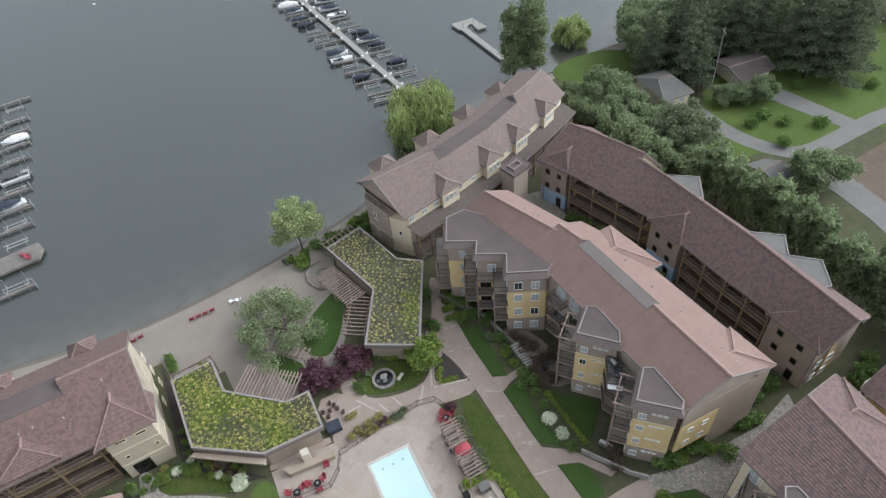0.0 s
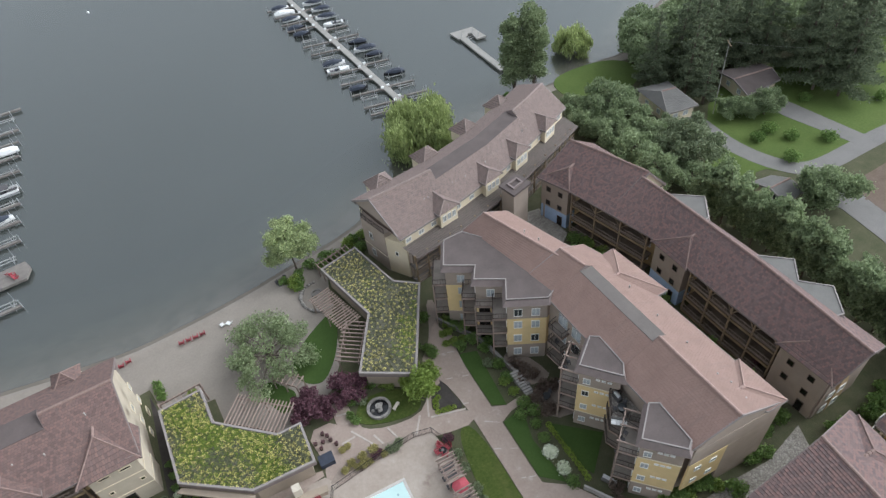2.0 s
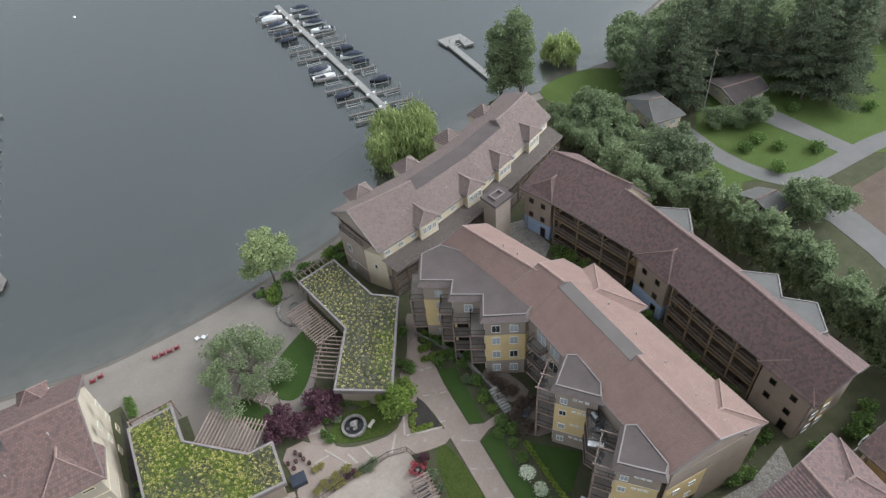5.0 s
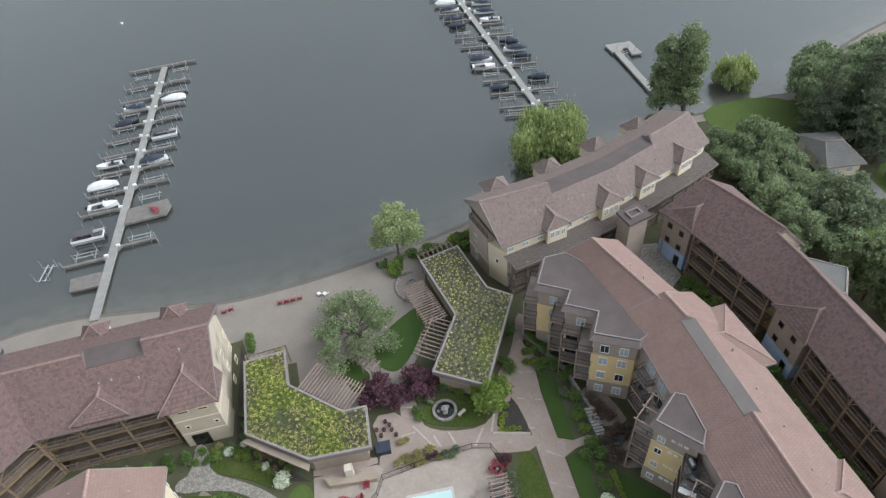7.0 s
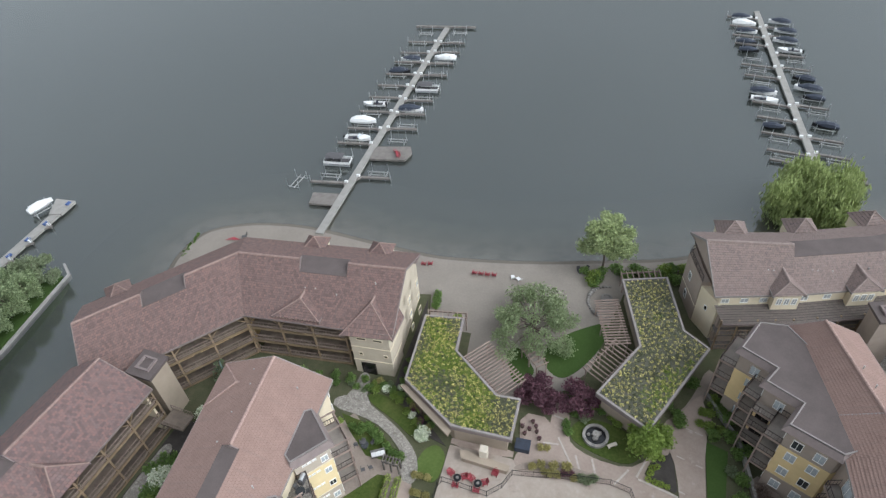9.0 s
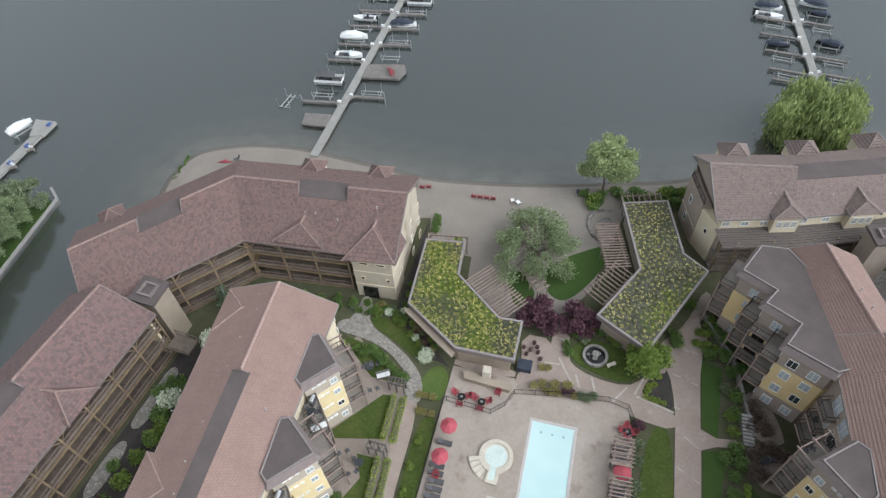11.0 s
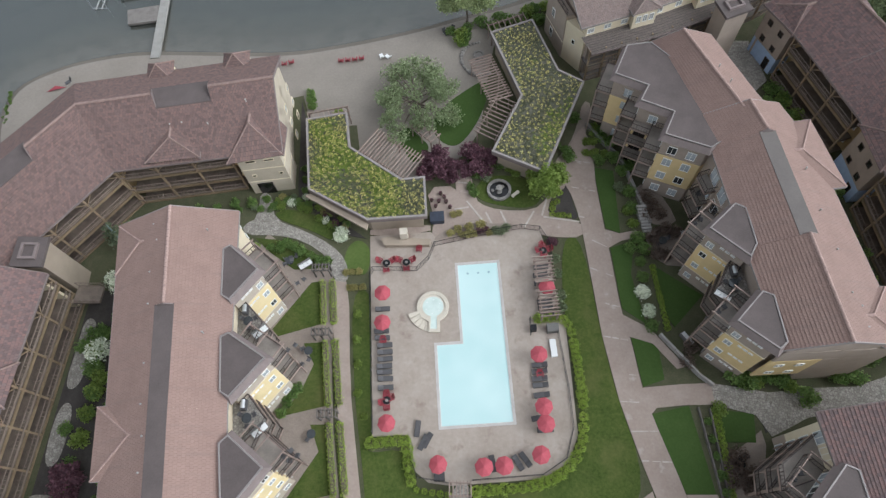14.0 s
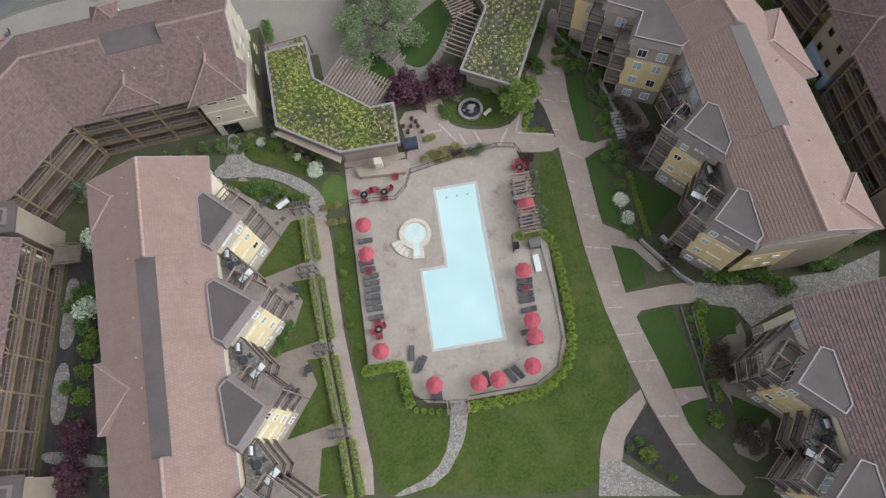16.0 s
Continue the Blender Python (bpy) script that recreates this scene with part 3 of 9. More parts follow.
SHORE = smooth(SHORE, 2, False)


def offset(line, d):
    """An open plan line moved to its left by d."""
    out = []
    for i, p in enumerate(line):
        u = unit(line[max(0, i - 1)], line[min(len(line) - 1, i + 1)])
        out.append((p[0] - u.y * d, p[1] + u.x * d))
    return out


def band(line_a, za, line_b, zb, mb, fa=None):
    for i in range(len(line_a) - 1):
        mb.face([(*line_a[i], za), (*line_a[i + 1], za), (*line_b[i + 1], zb), (*line_b[i], zb)])


inland = offset(SHORE, -4)
mid = offset(SHORE, -1.3)
HOLE = [(-0.2, 0.2), (-0.2, -10.7), (-3.5, -10.7), (-3.5, -21.2), (5.5, -21.2), (5.5, 0.2)]
def sheet_with_hole(name, outline, cut, z0, z1, mat, label, cat):
    bm = bmesh.new()
    edges = []
    for loop in (outline, cut):
        vs = [bm.verts.new((*p, z1)) for p in loop]
        edges += [bm.edges.new((vs[i], vs[(i + 1) % len(vs)])) for i in range(len(vs))]
    bmesh.ops.triangle_fill(bm, use_beauty=True, use_dissolve=False, edges=edges)
    r = bmesh.ops.extrude_face_region(bm, geom=bm.faces[:])
    for e in r["geom"]:
        if isinstance(e, bmesh.types.BMVert):
            e.co.z = z0
    bmesh.ops.recalc_face_normals(bm, faces=bm.faces[:])
    me = bpy.data.meshes.new(name)
    bm.to_mesh(me)
    bm.free()
    me.materials.append(M[mat])
    return tagged(new(name, me), label, cat, kind="structure")


sheet_with_hole("ground", inland + [(420, -320), (-62, -320)], HOLE, -0.5, -0.02, "soil", "dark planted soil and groundcover around the resort", "ground")
bm_ = Mesh()
band(SHORE, WATER - 0.05, mid, -0.22, bm_)
bm_.ob("beach_slope", "wet_sand", None, "wet brown sand sloping down into the lake", "beach", kind="structure")
bm_ = Mesh()
band(mid, -0.22, inland, -0.02, bm_)
bm_.ob("beach_slope", "sand", None, "dry grey-brown sand above the waterline", "beach", kind="structure")
lb = Mesh()
rows_ = [(SHORE, WATER - 0.05), (offset(SHORE, 3), -0.95), (offset(SHORE, 9), -1.8), (offset(SHORE, 20), -3.4)]
for (a, za), (b_, zb) in zip(rows_, rows_[1:]):
    band(b_, zb, a, za, lb)
far = 700
lb.face([(-far, -far, -3.6), (far, -far, -3.6), (far, far, -3.6), (-far, far, -3.6)])
lb.ob("lake_bed", "bed", None, "silty lake bed, sandy in the shallows", "lake bed", kind="structure")
w_ = Mesh()
w_.face([(-far, -far, WATER), (far, -far, WATER), (far, far, WATER), (-far, far, WATER)])
w_.ob("water", "lake", None, "calm grey-green lake water under an overcast sky", "water", kind="structure")
# the spit of land across the inlet
wl = Mesh()
WEST = smooth([(-87.9, 21.2), (-86.5, 4.4), (-88, -60), (-90, -140), (-260, -140), (-260, -20), (-130, 5), (-104, 10), (-99, 14), (-93, 18), (-90.4, 20)], 1)
wl.prism(WEST, -4, -0.25)
wl.ob("ground_west", "lawn_deep", None, "wooded bank across the inlet", "ground", kind="structure")
wall = Mesh()
for p, q in (((-90.5, 23.6), (-87.7, 21.5)), ((-87.7, 21.5), (-86.1, 4.4)), ((-86.1, 4.4), (-87.6, -60))):
    wall.beam((*p, -.2), (*q, -.2), 0.4, 1.2)
wall.ob("sea_wall", "concrete", None, "pale concrete breakwater wall along the inlet", "sea wall", kind="structure")

ZONES = {
    "mulch_f": [(-49.6, 0), (-44.6, 0), (-44.0, -14), (-43.0, -36), (-53.0, -36), (-51.0, -14)],
    "flag_f1": [(-49.8, -3.6), (-48.0, -4.2), (-48.2, -9.0), (-48.9, -13.2), (-50.8, -13.2), (-50.2, -8.0)],
    "flag_f2": [(-51.0, -15.0), (-48.9, -15.0), (-49.4, -22.5), (-51.6, -22.5)],
    "flag_f3": [(-52.3, -25.1), (-42.7, -27.6), (-42.7, -28.8), (-52.2, -27.0)],
    "flag_cd": [(41, 31), (45, 35.5), (48.4, 35), (49, 27), (46, 24.5), (42.5, 26)],
    "mulch_svc": [(-22.2, 30), (-20.8, 24), (-20.6, 12), (-12.2, 5.0), (-14.4, 5.6), (-21.7, 11.4), (-22.1, 14)],
    "paver_n": [(20.9, 25.9), (22.2, 25.1), (20.5, 20.2), (19.0, 16.7), (16.2, 14.9), (14.9, 15.1), (17.6, 17.9), (19.4, 21.5)],
    "path_kitchen": [(-11.7, 5.2), (-3.3, 5.2), (-3.3, 6.7), (-11.7, 6.7)],
    "paver_c2": [(25.7, 8.3), (26.0, 4.2), (30.4, 3.5), (29.8, 7.0), (28.0, 10.4), (26.0, 10.4)],
    "mulch_g": [(34.2, -22.0), (36.4, -21.4), (36.6, -23.4), (34.4, -24.2)],
    "path_yard": [(-3.6, 12.5), (0.9, 12.5), (0.9, 8.4), (-2.7, 7.2)],
    "path_east": [(20.2, 21.7), (16.3, 15.6), (14.9, 12.2), (16.5, 10.9), (17.3, 6.1), (17.4, 3.0), (17.6, -15.9), (20.1, -29.7), (22.2, -36.4), (24.4, -42.2), (29.4, -43.0), (27.2, -39.0), (24.7, -35.8), (23.8, -30.3), (21.7, -21.1), (21.2, -18.1), (21.0, -11.3), (20.5, -8.5), (20.5, 1.2), (20.4, 3.8), (20.4, 13.8), (21.6, 17.0), (20.4, 19.1)],
    "path_plaza": [(-3.6, 1.6), (-2.8, 7.5), (0.6, 9.5), (0.7, 16.4), (2.8, 16.0), (3.2, 10.8), (3.7, 9.2), (6.6, 7.9), (11.1, 7.5), (13.3, 9.3), (14.9, 12.2), (16.5, 10.9), (14.1, 10.0), (12.8, 6.5), (17.4, 5.4), (17.6, 2.7), (12.4, 3.3), (9.2, 4.6), (-0.3, 3.3)],
    "path_b1": [(20.3, 3.8), (22.3, 3.0), (24.6, 3.3), (24.9, 2.2), (22.4, 1.9), (20.3, 0.9)],
    "path_b2": [(20.5, -8.5), (23.7, -10.7), (27.0, -15.8), (25.9, -16.0), (23.6, -12.6), (20.8, -11.5)],
    "path_b3": [(21.2, -18.0), (26.0, -17.9), (29.5, -18.0), (29.4, -20.6), (26.0, -20.4), (22.5, -20.5), (21.5, -21.4)],
    "path_b4": [(23.8, -30.3), (27.2, -30.5), (27.6, -31.9), (25.4, -32.0), (24.2, -32.4)],
    "path_b5": [(20.1, -29.7), (16.2, -31.9), (14.3, -34.5), (13.4, -36.9), (16.0, -37.2), (16.9, -34.9), (20.3, -31.3)],
    "lawn_e": [(14.4, 3.1), (17.3, 2.9), (17.5, -15.9), (20.0, -29.6), (14.3, -33.8), (13.2, -36.9), (12.6, -40.4), (-9.9, -36.9), (-5.0, -36.3), (-0.6, -29.5), (0.0, -28.0), (8.5, -27.7), (12.0, -25.0), (13.4, -21.7), (13.9, -10.8), (13.1, -7.6)],
    "lawn_sw": [(-12.6, -23.6), (-7.4, -23.1), (-7.1, -27.8), (-2.8, -28.8), (-3.3, -32.3), (-5.5, -35.6), (-9.9, -36.7), (-12.1, -36.5), (-12.7, -26.2), (-13.4, -20.7), (-13.9, -14.9), (-14.3, -2.6), (-11.5, -2.6), (-11.5, -12.0), (-11.6, -21.6)],
    "path_w": [(-15.9, 0.1), (-14.6, -1.8), (-14.4, -14.9), (-13.6, -23.4), (-12.2, -36.5), (-14.5, -36.2), (-15.4, -24.5), (-16.2, -14.6), (-17.0, -1.3)],
    "path_curved": [(-27.5, 14.3), (-25.6, 12.7), (-25.3, 9.1), (-20.8, 6.9), (-17.1, 4.5), (-15.0, 2.0), (-14.6, -1.4), (-16.8, -0.9), (-17.3, 2.4), (-20.9, 5.4), (-24.7, 6.6), (-29.4, 7.0), (-29.7, 8.6), (-27.7, 9.5)],
    "lawn_round": [(-15.4, 1.7), (-14.8, 4.1), (-13.2, 5.1), (-11.6, 3.5), (-12.0, -0.4), (-13.7, -0.3), (-15.5, 0.2)],
    "lawn_a": [(-25.3, 10.2), (-23.7, 10.8), (-19.8, 9.6), (-16.4, 7.4), (-14.7, 5.8), (-16.7, 4.8), (-20.0, 7.0), (-24.6, 9.0)],
    "lawn_b": [(-27.8, 6.4), (-22.4, 5.5), (-18.0, 2.4), (-17.0, 1.0), (-22.1, 1.1), (-25.6, 4.0)],
    "lawn_b1": [(-19.7, -1.0), (-18.6, -0.9), (-18.0, -6.9), (-23.8, -8.2), (-24.6, -7.2)],
    "lawn_b2": [(-20.4, -9.4), (-17.9, -9.4), (-17.0, -17.5), (-23.0, -18.5), (-20.5, -15.5), (-19.0, -12.2)],
    "lawn_b3": [(-19.2, -19.7), (-16.9, -19.8), (-16.0, -27.7), (-22.4, -28.8), (-18.1, -22.9)],
    "lawn_b4": [(-18.3, -30.4), (-16.1, -30.3), (-15.6, -36.0), (-19.2, -35.4)],
    "paver_b": [(-27.4, 8.2), (-21.9, 3.3), (-17.0, 1.0), (-16.6, -1.8), (-16.7, -17.4), (-15.5, -28.4), (-15.0, -36.1), (-26.9, -34.2), (-28.4, -8.0)],
    "lawn_c1": [(20.5, 13.8), (23.2, 13.0), (22.4, 3.0), (20.6, 4.0)],
    "lawn_c2": [(20.7, 0.9), (24.0, 1.8), (22.7, -3.1), (23.3, -10.0), (20.7, -7.7)],
    "lawn_c3": [(21.1, -11.5), (24.2, -13.0), (24.1, -17.2), (21.4, -17.9)],
    "lawn_c4": [(25.6, -1.9), (31.2, -6.7), (26.8, -10.7), (26.2, -9.4)],
    "lawn_g1": [(21.7, -21.2), (26.3, -20.5), (27.1, -30.5), (23.8, -30.2)],
    "lawn_g2": [(29.4, -21.1), (33.6, -22.0), (33.0, -25.2), (29.2, -24.9)],
    "lawn_g3": [(24.4, -32.4), (26.9, -31.9), (27.2, -34.7), (25.4, -36.3), (24.4, -35.1)],
    "lawn_g4": [(30.2, -32.0), (34.2, -34.8), (31.9, -36.3), (29.9, -35.6)],
    "mulch_s": [(20.4, -31.6), (24.1, -40.4), (24.9, -42.3), (21.6, -41.8), (16.6, -36.4), (16.9, -34.8)],
    "flag_s": [(13.5, -36.8), (15.8, -37.2), (21.6, -41.9), (12.5, -40.5)],
    "lawn_f": [(3.4, 10.1), (6.4, 8.7), (11.0, 7.8), (12.9, 9.8), (11.1, 12.9), (5.4, 14.0), (3.4, 12.1)],
    "paver_c": [(26.5, 3.2), (30.4, 3.3), (33.1, -5.6), (30.3, -2.6), (26.7, -2.0), (25.4, 1.7)],
    "paver_g": [(27.4, -27.5), (31.4, -25.5), (34.8, -23.3), (31.9, -32.2), (34.2, -35.2), (31.8, -40.3), (28.2, -37.9), (30.8, -35.9), (29.6, -31.2)],
    "flag_cg": [(29.5, -18.0), (29.4, -20.6), (33.8, -22.1), (35.0, -24.7), (39.8, -22.8), (51.6, -22.0), (53.3, -17.9), (46.4, -19.6), (41.0, -19.4), (36.0, -19.6), (32.1, -18.6)],
    "mulch_isl": [(15.6, 11.6), (16.4, 11.2), (17.1, 6.1), (16.8, 5.7), (13.4, 6.7), (14.2, 9.6)],
    "bed_pool": [(-3.3, 3.8), (-0.1, 4.6), (3.1, 5.0), (8.4, 4.7), (8.4, 5.6), (4.8, 6.0), (0.9, 6.1), (-2.0, 5.1)],
    "path_s": [(-2.4, -27.4), (-0.3, -27.7), (-0.7, -29.8), (-1.6, -32.5), (-4.6, -36.3), (-9.5, -37.1), (-10.9, -36.9), (-5.5, -35.3), (-3.3, -32.3)],
    "lawn_beach_e": [(-2.3, 24.0), (0.5, 27.5), (4.0, 30.0), (6.1, 31.2), (7.0, 30.1), (5.8, 25.5), (3.3, 21.1), (0.9, 18.9), (-1.7, 20.8)],
    "lawn_beach_w": [(-7.8, 22.6), (-5.7, 23.6), (-3.9, 21.2), (-2.5, 19.2), (-5.2, 16.3), (-6.7, 19.5)],
}
LEVEL = {"paver": 0.02, "lawn": 0.045, "mulch": 0.035, "bed": 0.115, "flag": 0.06, "path": 0.075}
WORDS = {"lawn": ("lawn", "mown green lawn with paler worn patches", "lawn"), "path": ("path", "brown stamped-concrete path with pale joints", "path"),
         "paver": ("terrace", "tan-brown paved terrace ground", "terrace"), "mulch": ("planting_bed", "dark mulch planting bed", "planting bed"),
         "bed": ("planting_bed", "narrow planting bed beside the pool fence", "planting bed"), "flag": ("flagstone_path", "grey flagstone path", "path")}
for i_, (nm, poly) in enumerate(ZONES.items()):
    kind_ = nm.split("_")[0]
    mb = Mesh()
    lift = LEVEL[kind_] + 0.0035 * (i_ % 6)
    out_ = poly if nm[:6] in ("lawn_b", "lawn_g", "lawn_c", "path_b", "flag_s", "mulch_", "flag_c") and "beach" not in nm else smooth(poly, 1 if kind_ in ("paver", "path") else 2)
    mb.prism(out_, -0.3, lift)
    mat_ = {"lawn": "lawn", "path": "path", "paver": "paver", "mulch": "mulch", "bed": "paver", "flag": "flag"}[kind_]
    if nm.startswith(("lawn_beach", "lawn_c", "lawn_g")):
        mat_ = "lawn_deep"
    if nm == "lawn_round":
        mat_ = "meadow"
    if nm in ("path_curved", "path_s"):
        mat_ = "flag"
    w = WORDS[kind_]
    mb.ob(w[0], mat_, None, w[1], w[2], kind="structure")

# pale joints across the east path
J_L = [(16.6, 15.6), (17.1, 6.1), (17.4, 3.0), (17.6, -6.5), (17.65, -15.9), (18.8, -23), (20.1, -29.7), (22.2, -36.4), (24.4, -42.2)]
J_R = [(20.4, 14.5), (20.4, 5.0), (20.4, 1.0), (20.45, -7.5), (21.1, -16.5), (22.2, -23.2), (23.8, -30.3), (25.9, -36.9), (28.8, -42.4)]
jt = Mesh()
for (a, b_), (c_, d_) in zip(zip(J_L, J_R), list(zip(J_L, J_R))[1:]):
    k = max(1, round((Vector(c_) - Vector(a)).length / 4.4))
    for j in range(k):
        p, q = along(a, c_, j / k), along(b_, d_, j / k)
        for f in (0.02, 0.36, 0.68):
            if random.random() < .8:
                u, w = along(p, q, f), along(p, q, min(.98, f + random.uniform(.2, .36)))
                jt.beam((*u, 0.1), (*w, 0.1), random.uniform(.07, .2), .05)
for (a, b_) in (((2.0, 9.8), (4.2, 6.2)), ((6.6, 7.8), (7.2, 5.8)), ((0.2, 8.6), (2.2, 8.8)), ((11.2, 7.4), (9.6, 5.0)), ((13.4, 9.6), (12.2, 6.6)), ((12.4, 6.4), (17.2, 5.2)), ((1.0, 13.0), (2.9, 12.6)), ((4.5, 7.8), (5.2, 5.9))):
    jt.beam((*a, 0.115), (*b_, 0.115), .26, .06)
jt.ob("path_joint", "joint", None, "pale worn joints across the brown path", "path", kind="structure")

# sand of the beach above the slope
sand = Mesh()
edge_ = [p for p in offset(SHORE, -3.8) if -71 < p[0] < 9 and p[1] > 27]
SAND = edge_ + [(8.6, 38.5), (6.8, 31), (5, 22), (2, 17.5), (-3, 14.5), (-8, 13), (-13, 18), (-13.6, 24.5),
        (-20.5, 24.5), (-22, 31), (-45, 27), (-58, 20), (-64, 20)]
sand.prism(SAND, -0.3, 0.012)
sand.ob("beach", "sand", None, "raked grey-brown beach sand", "beach", kind="structure")
wr = Mesh()
random.seed(5)
for j in range(3):
    line = offset(SHORE, -0.5 - 0.75 * j)[10:64]
    for p, q in zip(line, line[1:]):
        for _ in range(5):
            f = random.random()
            a = along(p, q, f)
            wr.box(a[0] + random.uniform(-.35, .35), a[1] + random.uniform(-.25, .25), WATER + 0.06 + 0.09 * j + 0.05 * random.random(), random.uniform(.15, .6), random.uniform(.05, .14), 0.03, random.uniform(-30, 30))
wr.ob("drift_line", "drift", None, "thin dark line of drifted weed along the shore", "driftwood", kind="stuff")

# pool deck with the pool and the hot tub let into it
DECK = [(-11.7, 5.3), (-11.7, -21.6), (-7.4, -21.7), (-7.0, -25.6), (-5.2, -27.2), (-2.5, -27.7), (8.0, -27.6), (11.2, -26), (12.7, -23), (13.2, -9.4), (12.7, -8.6), (12.4, 0), (11.6, 4.2), (9.2, 4.7), (3, 3.9), (-1.8, 3.3), (-3.3, 5.3)]
POOL = [(0.0, 0.0), (5.35, 0.0), (5.3, -21.0), (-3.35, -21.0), (-3.35, -10.9), (0.0, -10.9)]
hole = [(-0.35, 0.35), (-0.35, -10.55), (-3.7, -10.55), (-3.7, -21.35), (5.65, -21.35), (5.7, 0.35)]


sheet_with_hole("pool_deck", DECK, hole, -0.4, 0.10, "deck", "stained tan stamped-concrete pool deck", "pool deck")
pl = thing("swimming_pool", (1, -10, 0), "L-shaped pool of pale turquoise water with stone coping", "swimming pool")
ring_o, ring_i = inset(POOL, -0.34), inset(POOL, 0.02)
if area(POOL) < 0:
    inner = POOL[::-1]
else:
    inner = POOL
for i in range(len(ring_o)):
    a, b_ = ring_o[i], ring_o[(i + 1) % len(ring_o)]
    c_, d_ = ring_i[(i + 1) % len(ring_o)], ring_i[i]
    k = max(2, int((Vector(b_) - Vector(a)).length / 0.9))
    for j in range(k):
        f0, f1 = (j + 0.012) / k, (j + 0.988) / k
        Mesh().prism([along(a, b_, f0), along(a, b_, f1), along(d_, c_, f1), along(d_, c_, f0)], -0.3, 0.125).ob("coping_stone", "coping", pl)
bs = Mesh()
bs.prism(POOL, -1.6, -1.4)
for i in range(len(POOL)):
    p, q = POOL[i], POOL[(i + 1) % len(POOL)]
    bs.beam((*p, 0.07), (*q, 0.07), 0.08, 1.5)
bs.ob("basin", "white", pl, "pale pool shell")
pw = Mesh()
pw.prism(inset(POOL, 0.02), -1.35, 0.045)
pw.ob("pool_surface", "pool", pl, "still turquoise pool water")
for j, (x, y) in enumerate(((1.3, -1.3), (2.7, -1.3), (4.1, -1.3))):
    dr = Mesh()
    dr.lathe(x, y, [(0.16, 0.03), (0.16, 0.052), (0.12, 0.056)], 12)
    dr.ob("drain", "pool_fitting", pl, "grey-blue round pool fitting")


# ---- buildings: shared pieces ----
def ridge_row(parent, a, b, mat, r=0.17):
    """Half-round ridge tiles lapped in a row from a to b, as one capping."""
    a, b = Vector(a), Vector(b)
    d = (b - a).normalized()
    s = d.cross(Vector((0, 0, 1))).normalized()
    u = s.cross(d)
    k = max(1, int((b - a).length / 0.45))
    vs, fs = [], []
    for j in range(k):
        for f, rr in ((j / k, r), ((j + 0.96) / k, r * 1.25)):
            c = a.lerp(b, f)
            vs += [c + s * (rr * math.cos(math.pi * i / 5)) + u * (rr * math.sin(math.pi * i / 5) - 0.02) for i in range(6)]
    for j in range(2 * k - 1):
        fs += [(j * 6 + i, j * 6 + i + 1, j * 6 + i + 7, j * 6 + i + 6) for i in range(5)]
    Mesh().solid(vs, fs).ob("ridge_cap", {"roof_pink": "cap_pink", "roof_dun": "cap_dun"}.get(mat, "cap_rose"), parent)


